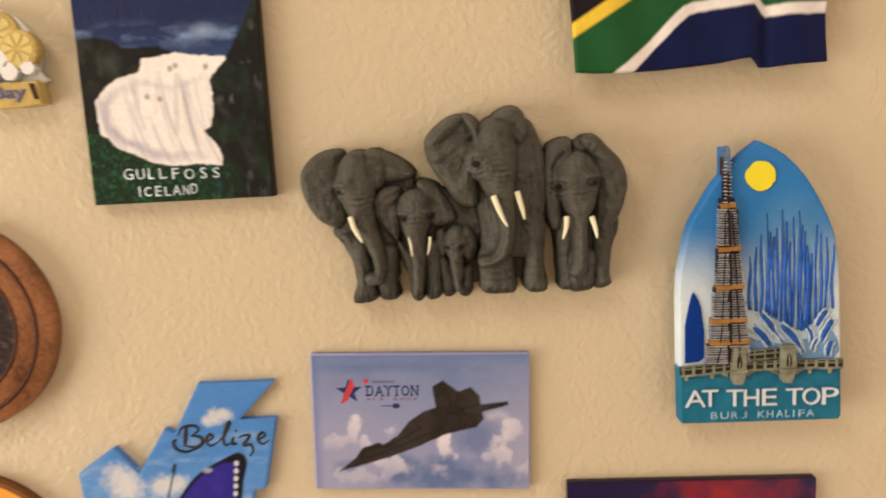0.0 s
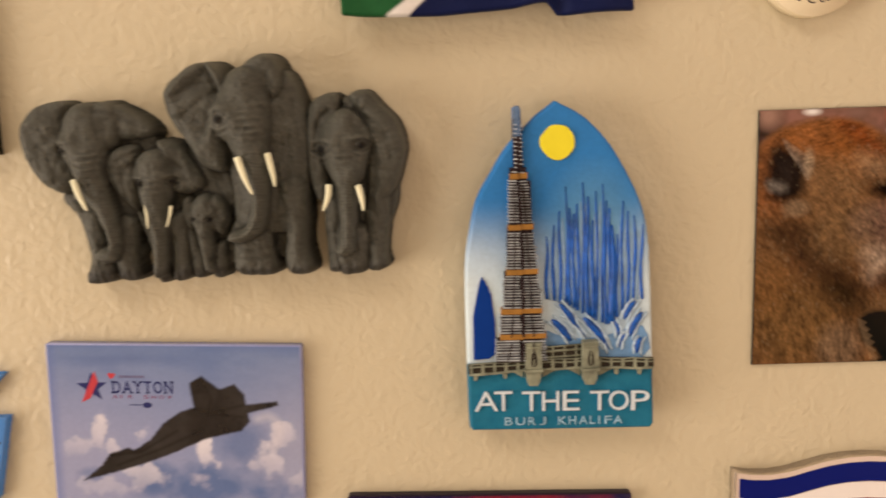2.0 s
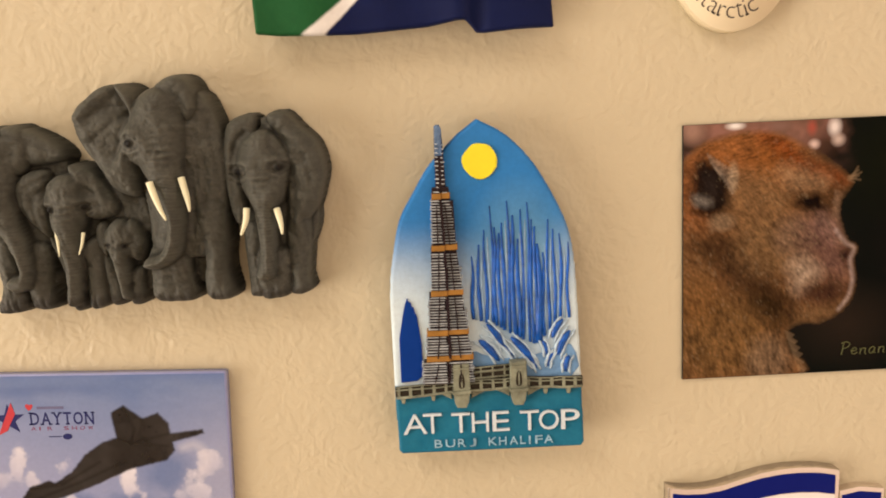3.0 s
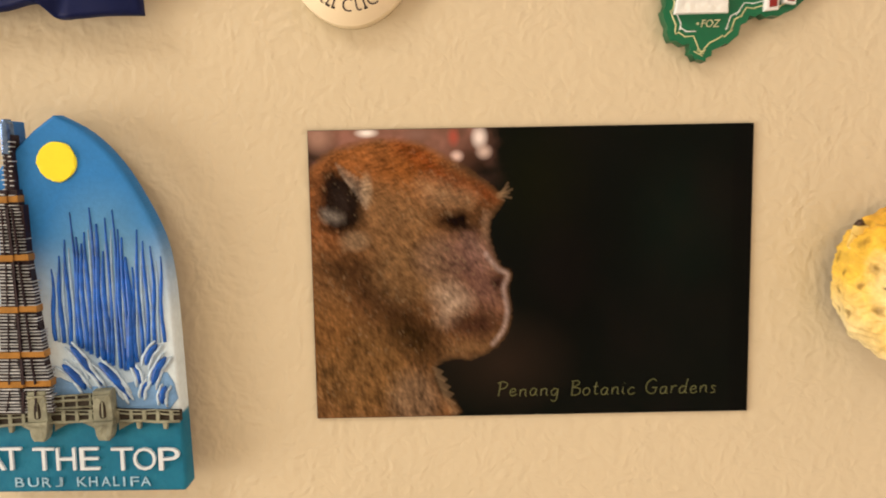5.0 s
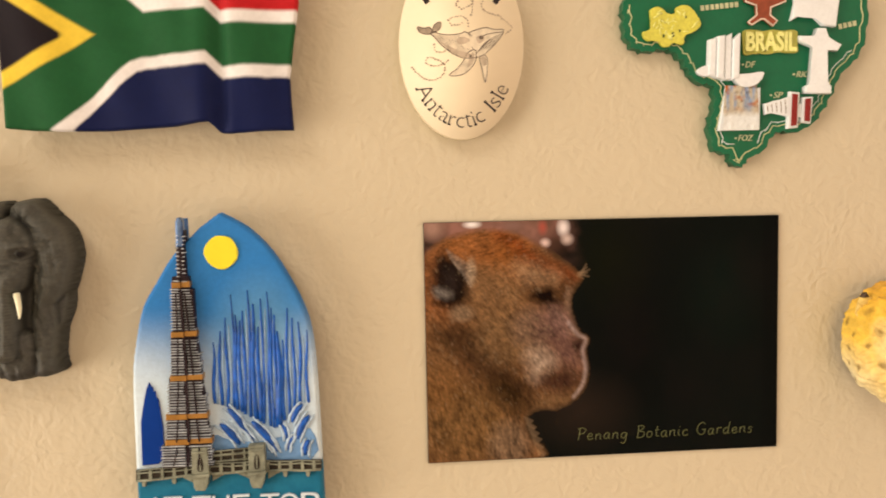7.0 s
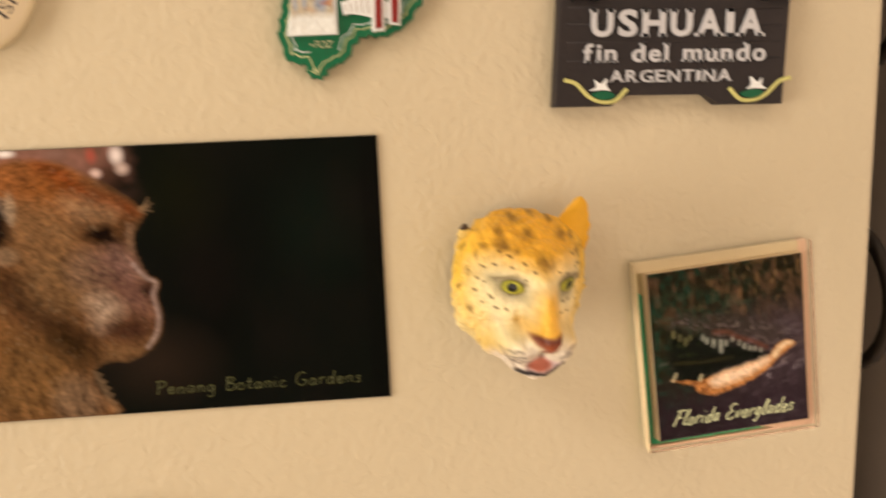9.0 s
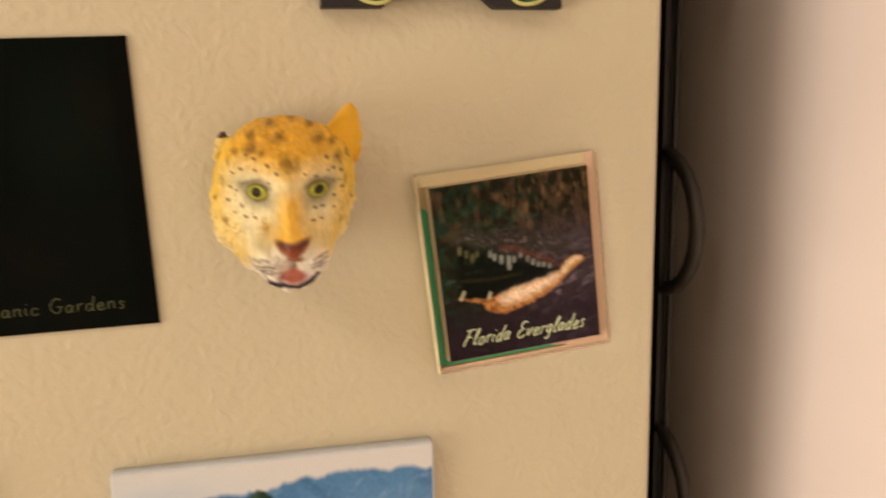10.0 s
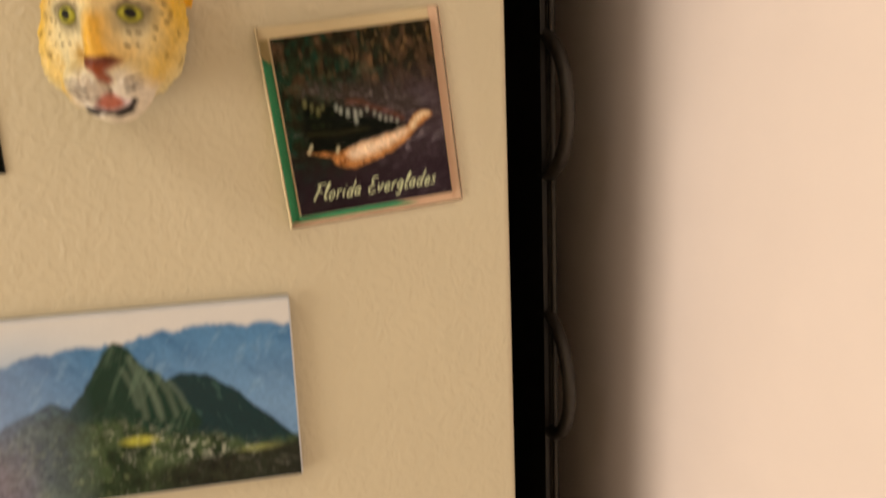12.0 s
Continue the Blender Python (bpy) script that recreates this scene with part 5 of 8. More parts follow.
    for ex, ez, r in ((-40.3, 1.9, 0.8), (-18.4, -8.4, 0.75), (-8.7, -8.0, 0.7), (-3.6, -19.4, 0.55), (1.1, -19.6, 0.55), (7.4, 9.3, 1.05), (35.3, 0.0, 1.1), (47.3, 0.9, 0.95)):
        s.blob(ex, ez, r * 2.4, r * 1.9, paint(40, 36, 32), 0.6, 0.6)
        s.blob(ex, ez, r * 1.35, r * 1.1, (0.003, 0.003, 0.003), 0.35)
        q = np.hypot((x - ex) / 1.3, z - ez) / r
        h = h - 0.7 * np.exp(-((q - 1.3) / 0.5) ** 2) + 0.3 * np.exp(-(q / 0.8) ** 4)
    for px in (-35, -33, -31, -25.5, -23.5, -15.4, -13.8, -10.4, -8.4, 9.5, 12.4, 15.2, 18, 24.6, 27, 29, 35.8, 38.4, 41, 43.6, 47.4, 50.2):
        near = np.exp(-((x - px) / 0.62) ** 4) * step(-33.2 - z, 0.8)
        s.lay(near * 0.35, paint(96, 90, 82))
    s.lay(step(-34.4 - z + 1.2 * (fuzz(x, z, 1.6, 58) - 0.5), 1.0) * 0.6, paint(34, 30, 28))  # dirty soles
    ivory = material("cream_tusk", paint(236, 218, 176), 0.35, vary=0.05)
    thick = 4.5  # the casting is thick at its rim
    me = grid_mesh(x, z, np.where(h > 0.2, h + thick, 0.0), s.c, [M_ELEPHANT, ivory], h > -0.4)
    bm = bmesh.new()
    bm.from_mesh(me)
    for pts, o in (([(-36.2, -6.6), (-35, -10.6), (-33.4, -13.6), (-32.4, -15.4)], 14.4), ([(-16.5, -14), (-16, -17.6), (-15.6, -21.2)], 13.2), ([(-9.3, -15.1), (-9.6, -18), (-10.4, -21)], 12.4),
                   ([(13, -1.4), (14.2, -5), (15.6, -8.6), (17.2, -11.7)], 20.2), ([(20.9, -0.6), (21.9, -4.4), (22.6, -7.2), (23, -9.8)], 17.4),
                   ([(37.5, -10.1), (37.3, -13), (36.6, -15.4), (35.8, -17.4)], 14.6), ([(45.9, -10.5), (46.6, -13), (47.1, -15.4), (47.3, -17.6)], 14.6)):
        line = spline(pts, 4, False)
        k = len(line)
        big = 0.98 if o > 17 else (0.92 if o > 14 else 0.5)
        tube([(px / 1000, -(0.86 * o + thick - 1.2 + 2.2 * i / k) / 1000, pz / 1000) for i, (px, pz) in enumerate(line)], 0.00105 * big, bm, 8, 1, taper=[1.0 - 0.75 * (i / (k - 1)) ** 2 for i in range(k)])
    bm.to_mesh(me)
    bm.free()
    bpy.data.objects.remove(t)
    me.name = "elephant_figurine"
    ob = new("elephant_figurine", me)
    ob.scale = (0.981, 1.0, 0.981)
    ob.location = (0.0004, 0.0, 1.4002)
    tagged(ob, "grey resin figurine magnet of an elephant family with cream tusks", "figurine")


def tower_magnet():
    t = thing("skyscraper_magnet", 0.1035, 1.363, "arched blue resin magnet with a raised skyscraper, bridge and white letters", "magnet", y=-0.0026)
    part("magnet_disc", prism(disc(0, -6, 17), -2.6, 2), M_MAGNET, t, "black magnet")
    arch = np.array([(-1.7, 49), (6.2, 44.5), (13.2, 37.2), (18.6, 28.3), (23, 18.6), (24.9, 9.6), (25.8, -3.6), (26.6, -27.3), (27.2, -47.6), (26.2, -49.0), (-27.4, -48.8), (-28.4, -47.6), (-28.6, -38.7), (-28.7, -21.4), (-28.6, 0.4), (-27.1, 11.8), (-24.8, 21.3), (-20.4, 29.1), (-15.4, 36.8), (-7.2, 45)])
    smooth = np.vstack([spline(arch[:9], 4, False), arch[9:11], spline(arch[11:], 4, False)])
    part("plate", prism(smooth * 0.8, -0.5, 7.0), material("grey_resin_back", paint(120, 130, 140), 0.5), t, "resin back")
    x, z = grid(-30, 29, -50.2, 50.4, 0.35)
    s = Sheet(x, z, paint(50, 112, 164))
    fade = np.clip((24 - z - 0.16 * (26 - np.abs(x + 1)) + 2 * (fuzz(x, z, 8, 5) - 0.5)) / 31, 0, 1)
    s.lay(fade ** 2 * (3 - 2 * fade), paint(206, 208, 214))
    s.lay(step(-27.6 - z, 0.5), paint(26, 92, 114))
    s.lay(step(-27.6 - z, 0.5) * 0.3 * fuzz(x, z, 3, 2), paint(60, 136, 150))
    s.blob(9, 8, 17, 26, paint(104, 142, 160), 0.8, 0.8)
    s.blob(9, -10, 17, 20, paint(112, 138, 160), 0.9, 0.8)
    s.grain(5, 0.05)
    gx, gz, d = snap(x, z, smooth, 0.6)
    surface("painted_face", grid_mesh(gx, gz, np.where(d > 0, 7.0 + 1.44 * dome(d, 1.1), 3.2), s.c, M_RESIN, d > 0), t, "blue sky fading to white, teal water")
    part("sun_disc", prism(spline([(-1.3 + 4.95 * k * math.cos(0.483 * i), 37.2 + 5.0 * k * math.sin(0.483 * i)) for i, k in enumerate((1, 0.96, 1.02, 0.98, 1.03, 0.97, 1.05, 1.02, 0.96, 1.0, 1.04, 0.97, 1.0))], 3), 8.2, 9.1, 0.7), material("yellow_sun_paint", paint(234, 206, 46), 0.45, vary=0.05), t, "raised yellow sun")
    part("sail_tower", prism([(-23.7, -1.2), (-23.1, -2.6), (-22.7, -2.4), (-22.5, -4.0), (-21.9, -3.9), (-21.7, -5.8), (-21.1, -6.2), (-20.1, -15), (-20, -24.4), (-21.9, -26), (-26.6, -26.3), (-26.5, -13.1), (-25.2, -6.4), (-24.4, -3)], 8.3, 9.0, 0.3), material("deep_blue_paint", paint(16, 54, 120), 0.5, spec=0.1), t, "dark blue sail-shaped tower")
    # the skyscraper: stepped shafts with many thin floors
    shaft, floor_m, gold = material("dark_tower", paint(38, 26, 30), 0.5), material("silver_floors", paint(172, 166, 160), 0.35, 0.1, vary=0.7, scale=480), material("gold_band", paint(158, 108, 52), 0.32, 0.3, vary=0.45, scale=240)
    levels = [(30.4, -14.4, -10.7), (26.6, -15.7, -9.9), (13.4, -15.9, -8.7), (0.4, -16.7, -7.4), (-11.2, -17.7, -6.3), (-19.6, -18.7, -5.3), (-26.6, -20.1, -5.0)]
    left_edge = ((30.4, -14.4), (26.6, -15.7), (13.4, -15.9), (0.4, -16.6), (-1.4, -16.8), (-1.6, -17.6), (-10.8, -17.7), (-11.4, -18.6), (-19.4, -18.7), (-19.6, -20.1), (-26.6, -20.1))
    right_edge = ((30.4, -10.7), (26.6, -9.9), (13.4, -8.6), (7.9, -8.5), (7.7, -7.5), (-4.5, -7.4), (-4.7, -6.4), (-14.0, -6.3), (-14.2, -5.4), (-26.6, -5.0))

    def width(zz, side):
        edge = np.array(right_edge if side else left_edge)[::-1]
        return np.interp(zz, edge[:, 0], edge[:, 1])

    tw = part("tower", prism([(-14.1, 28), (-14.0, 44), (-11.7, 44), (-11.1, 28)], 6.0, 10.6, 0.8), shaft, t, "dark stepped tower with silver floors and gold bands")
    for (zt, l0, r0), (zb, l1, r1) in zip(levels[:-1], levels[1:]):
        mid = 0.5 * (l1 + r1)
        part("shaft", prism([(l1 + 0.3, zb), (mid, zb), (mid, zt), (l1 + 0.5, zt)], 8.2, 11.4, 0.2), shaft, tw)
        part("shaft", prism([(mid, zb), (r1 - 0.3, zb), (r1 - (1.6 if zt < 20 else 0.6), zt), (mid, zt)], 8.2, 11.0, 0.2), shaft, tw)
    marks = (28, 13.4, 0.4, -11.2, -18.8)
    k, zz = 0, 42.5
    while zz > -26:
        l, r = (width(zz, 0), width(zz, 1)) if zz < 30.4 else (-13.9, -11.3)
        if not any(abs(zz - b) < 1.1 for b in marks):
            m = 0.5 * (l + r)
            up = 11.9 if zz < 30 else 11.0
            a, b = 0.12 * (k * 7 % 3), 0.14 * (k * 5 % 4)
            part("floor_ledge", prism([(l - a, zz - 0.16 + 0.08 * (k % 2)), (m - 0.4, zz - 0.14 - 0.05 * (k % 3)), (m - 0.4 - b, zz + 0.12), (l + 0.1, zz + 0.15)], 8.4, up + 0.12 * (k % 3)), floor_m, tw)
            part("floor_ledge", prism([(m + 0.3, zz - 0.40), (r - b, zz - 0.46 + 0.06 * (k % 3)), (r - b, zz - 0.18), (m + 0.3 + 0.5 * (k % 5 == 0), zz - 0.14)], 8.4, up - 0.2 - 0.1 * (k % 2)), floor_m, tw)
        zz -= 0.76 + 0.05 * (k * 11 % 4) if zz < 30 else 1.2
        k += 1
    for (zt, l0, r0), (zb, l1, r1) in zip(levels[1:-1], levels[2:]):  # upright dark bars standing in for the shaded slots between the bays
        for f in (0.22, 0.5, 0.74):
            a, b = l0 + 0.6 + f * (r0 - l0 - 1.2), l1 + 0.4 + f * (r1 - l1 - 0.8)
            wide = 0.34 if f == 0.5 else 0.16
            part("shadow_bar", prism([(b - wide, zb + 0.9), (b + wide, zb + 0.9), (a + wide, zt - 0.9), (a - wide, zt - 0.9)], 8.4, 12.2), shaft, tw)
    for b in marks:
        l, r = width(b, 0), width(b, 1)
        part("gold_band", prism(rect(l - 0.1, b - 0.85, 0.5 * (l + r), b + 0.85), 8.3, 11.9, 0.2), gold, tw)
        part("gold_band", prism(rect(0.5 * (l + r), b - 0.7, r, b + 1.0), 8.3, 11.5, 0.2), gold, tw)
    part("spire_tip", prism([(-14.0, 39), (-13.9, 46.8), (-13.4, 47.8), (-12.4, 47.8), (-11.8, 46.6), (-11.8, 39)], 8, 11.0, 0.8), material("blue_spire", paint(92, 108, 132), 0.25, 0.5, vary=0.9, scale=700), tw, "blue metallic spire tip")
    part("spire_backing", prism([(-13.8, 47.4), (-12.1, 47.4), (-11.8, 40), (-11.6, 33), (-13.9, 33)], 2.4, 9.6, 0.4), material("sky_blue_back", paint(46, 104, 156), 0.5), tw, "blue backing of the spire")
    # fountain jets: raised blue and pale ribs
    ribs = ((-4.7, 10.2, 0.4), (-2.8, 13.5, 0.45), (-0.8, 17.6, 0.4), (1.2, 24.5, 0.3), (1.9, 18.3, 0.5), (3.1, 16.6, 0.55), (4.4, 19.5, 0.45), (6.0, 25.6, 0.4), (7.1, 21.5, 0.6), (8.6, 14.6, 0.55), (9.9, 23.0, 0.4), (11.6, 25.0, 0.35), (12.4, 20.1, 0.4), (13.6, 18.0, 0.5), (14.5, 13.0, 0.75), (15.7, 10.4, 0.45), (17.2, 19.9, 0.4), (19.0, 17.0, 0.4), (20.8, 15.7, 0.38), (22.9, 13.1, 0.36))
    jets_b, jets_w = material("jet_blue", paint(30, 80, 150), 0.35, vary=0.6, scale=500), material("jet_pale", paint(140, 158, 172), 0.4, vary=0.25, scale=500)
    def jet_foot(px):
        return float(np.interp(px, [-5, 2, 6, 10, 13, 15, 20, 23.4], [-8.2, -10.4, -12.9, -15, -16.6, -15, -9.4, -9]))
    for i, (px, top, r) in enumerate(ribs):
        low = jet_foot(px)
        wob = [(px + 0.3 * math.sin(i * 1.7 + 0.8 * q), top + (low - top) * q / 8) for q in range(9)]
        part("jet", tube([(a / 1000, -0.00848, b / 1000) for a, b in wob], 1.25 * r / 1000, sides=6, taper=[0.35, 0.6, 0.8, 1, 0.8 + 0.4 * (i % 3 == 0), 1.1, 1, 1.15, 1]), jets_b, t, "raised deep blue jet")
    for i, ((pa, ta, _), (pb, tb, _)) in enumerate(zip(ribs[:-1], ribs[1:])):
        if pb - pa > 1.0:
            px, top = 0.5 * (pa + pb), 0.5 * (ta + tb) - 2.5 - 1.5 * (i % 3)
            low = jet_foot(px)
            wob = [(px + 0.2 * math.sin(i * 2.1 + q), top + (low - top) * q / 6) for q in range(7)]
            part("jet_rib", tube([(a / 1000, -0.0084, b / 1000) for a, b in wob], 0.00042, sides=6, taper=[0.3, 0.7, 1, 1, 1, 1, 1]), jets_w, t)
    # sprays: blue leaves with raised white edges
    spray = material("pale_spray_paint", paint(178, 186, 190), 0.45, vary=0.4, scale=600, bump=0.4)
    leaves = (((-1.0, -9.9), (3.8, -16.9), 0.8), ((-3.4, -14.6), (2.2, -21.1), 0.95), ((6.0, -14.2), (12.4, -22.3), 0.95), ((14.9, -15.4), (16.2, -20.0), 0.5), ((21.2, -9.6), (18.0, -14.9), 0.75), ((23.2, -13.0), (19.5, -20.1), 0.85), ((22.9, -20.6), (21.8, -25.3), 0.75), ((9.0, -18.0), (13.4, -24.0), 0.4), ((0.6, -13.4), (6.6, -20.2), 0.3), ((18.6, -19.0), (16.6, -23.4), 0.4))
    for i, (a, b, r) in enumerate(leaves):
        dx, dz = b[0] - a[0], b[1] - a[1]
        n = math.hypot(dx, dz)
        ux, uz = -dz / n, dx / n
        bow = 0.5 * (1 if dx > 0 else -1)
        mid = lambda f, o: (a[0] + dx * f + ux * (o + bow * math.sin(math.pi * f)), a[1] + dz * f + uz * (o + bow * math.sin(math.pi * f)))
        part("spray_hollow", tube([(p[0] / 1000, -0.0087, p[1] / 1000) for p in (mid(q / 6, 0) for q in range(7))], 1.15 * r / 1000, sides=7, taper=[0.25, 0.8, 1, 1.1, 1, 0.8, 0.3]), jets_b, t, "blue between the sprays")
        for o in (-1, 1):
            part("spray", tube([(p[0] / 1000, -0.0088, p[1] / 1000) for p in (mid(-0.1 + 1.2 * q / 7, o * (r + 0.35 + 0.12 * math.sin(2 * q + i))) for q in range(8))], 0.00042, sides=6, taper=[0.6, 1, 0.8, 1.2, 0.9, 1.2, 1, 0.6]), spray, t, "white raised spray")
    part("spray_foot", prism(spline([(-5.6, -18), (0, -20), (8, -20.5), (16, -19), (23.4, -17), (23.4, -27), (-5.6, -27)], 3), 8.3, 8.7, 0.4), material("pale_spray_foot", paint(108, 138, 168), 0.5, vary=0.4, scale=260, bump=0.8, bump_scale=420), t)
    # the bridge
    stone = material("bridge_stone", paint(136, 130, 106), 0.55, vary=0.6, scale=300, bump=1.0, bump_scale=500)
    # dark brown on flat plates stands in for shade in openings and niches
    gap = material("bridge_shade_brown", paint(48, 40, 32), 0.6, vary=0.3, scale=300)
    def lane(px):  # height of the deck's middle line
        return float(np.interp(px, [-28.4, -8, 6, 26.6], [-29.0, -27.9, -27.6, -28.2]))
    deck = part("bridge", prism([(-28.4, -27.6), (-8, -26.4), (6, -26.0), (26.6, -26.8), (26.6, -29.6), (6, -29.2), (-8, -29.4), (-28.4, -30.4)], 8.3, 9.7, 0.2), gap, t, "raised stone-coloured bridge with open railings")
    for o, r in ((1.45, 0.2), (0.55, 0.26), (-1.5, 0.42)):
        part("rail", bead([(px, lane(px) + o + 0.16 * math.sin(1.3 * px + o)) for px in (-28.2, -24, -20, -16, -12, -8, -4, -1, 3, 6, 10, 13, 17, 20, 23, 26.4)], 9.9, r), stone, deck)
    part("parapet", prism([(-9, -22.8), (6, -22.0), (6, -26), (-9, -26.4)], 8.3, 9.6, 0.2), gap, deck)
    for za, zb, r in ((-22.9, -21.9, 0.22), (-24.1, -23.3, 0.4), (-25.9, -25.2, 0.3)):
        part("rail", bead([(-9, za), (6, zb)], 9.8, r), stone, deck)
    for px in (-9.0, 7.6):
        pier = part("pier", prism([(px - 1.5, -33.8), (px + 1.1, -33.9), (px + 1.8, -32.4), (px + 2.3, -29.4), (px + 2.4, -27), (px + 2.3, -20.6), (px - 2.4, -20.8), (px - 2.5, -28), (px - 2.5, -29.8), (px - 2.1, -32.6)], 8.3, 11.8, 0.35), stone, deck)
        part("niche", prism(spline([(px - 0.8, -27.6), (px + 0.8, -27.5), (px + 0.7, -24.4), (px, -23.4), (px - 0.7, -24.4)], 3), 11.4, 11.88), gap, pier)
        part("mullion", prism(rect(px - 0.2, -27.6, px + 0.2, -23.6), 11.6, 12.05), stone, pier)
        part("cap", prism([(px - 2.8, -29.6), (px + 2.7, -29.4), (px + 2.6, -28.5), (px - 2.7, -28.7)], 8.3, 12.5, 0.2), stone, pier)
        part("cap", prism([(px - 2.4, -22.4), (px + 2.2, -22.2), (px + 2.1, -21.6), (px - 2.3, -21.8)], 8.3, 12.3, 0.15), stone, pier)
    for i in range(16):
        px = -27.4 + 3.45 * i
        if min(abs(px + 9), abs(px - 7.6)) > 2.5:
            zc = lane(px)
            part("baluster", prism(rect(px - 0.42 - 0.1 * (i % 2), zc - 1.4, px + 0.4, zc + 1.3), 9.5, 10.05 + 0.15 * (i % 3)), stone, deck)
            if -8 < px < 6:
                part("baluster", prism(rect(px - 0.24, -25.8, px + 0.24, -22.3), 9.4, 9.95), stone, deck)
    for px in (-26.2, -17.4, 15.6, 22.4):
        zc = lane(px)
        part("post", prism([(px - 0.45, zc - 3.6), (px + 0.4, zc - 3.7), (px + 0.8, zc - 1.4), (px - 0.8, zc - 1.4)], 8.3, 9.6, 0.2), stone, deck)
    for a, b in ((-12, -26.6), (-6.2, 4.8), (10.4, 15.6)):  # haunches of the arches
        side = 1 if b > a else -1
        part("arch", prism([(a, -29.2), (a + side * 5.5, -29.4), (a + side * 2.4, -30.3), (a + side * 0.8, -31.2), (a, -32.0)], 8.3, 9.4, 0.2), stone, deck)
    part("arch", prism([(4.9, -29.2), (-0.5, -29.4), (2.6, -30.2), (4.2, -31.0), (4.9, -31.8)], 8.3, 9.4, 0.2), stone, deck)
    word = bmesh.new()
    for ch, px, pz, w, tall in (('A', -26.6, -42.2, 6.9, 6.0), ('T', -20.8, -42.2, 5.5, 6.0), ('T', -12.4, -42.4, 5.5, 6.0), ('H', -6.4, -42.5, 5.0, 6.0), ('E', -0.3, -42.5, 5.0, 6.0), ('T', 7.9, -42.7, 5.6, 6.0), ('O', 13.5, -42.8, 5.9, 6.0), ('P', 20.1, -42.9, 5.5, 6.0)):
        letters(ch, px, pz, w, tall, 8.4, 0.9, word, bold=-0.006)
    part("lettering", word, material("silver_white_letters", paint(206, 202, 196), 0.4, vary=0.06), t, "raised white letters")
    word = bmesh.new()
    for ch, px, pz, w, tall in (('B', -17.7, -47.0, 2.3, 2.5), ('U', -14.4, -47.0, 2.8, 2.4), ('R', -10.7, -47.1, 2.3, 2.5), ('J', -7.3, -47.1, 2.0, 2.5), ('K', -1.6, -47.1, 2.5, 2.5), ('H', 1.5, -47.1, 2.2, 2.5), ('A', 4.7, -47.1, 2.4, 2.5), ('L', 7.8, -47.1, 1.6, 2.5), ('I', 10.4, -47.2, 0.5, 2.5), ('F', 12.3, -47.2, 2.2, 2.5), ('A', 15.0, -47.2, 2.6, 2.5)):
        letters(ch, px, pz, w, tall, 8.4, 0.4, word, bold=0.0)
    part("lettering", word, material("pale_grey_letters", paint(146, 170, 178), 0.4, vary=0.5, scale=900), t, "small worn pale letters")


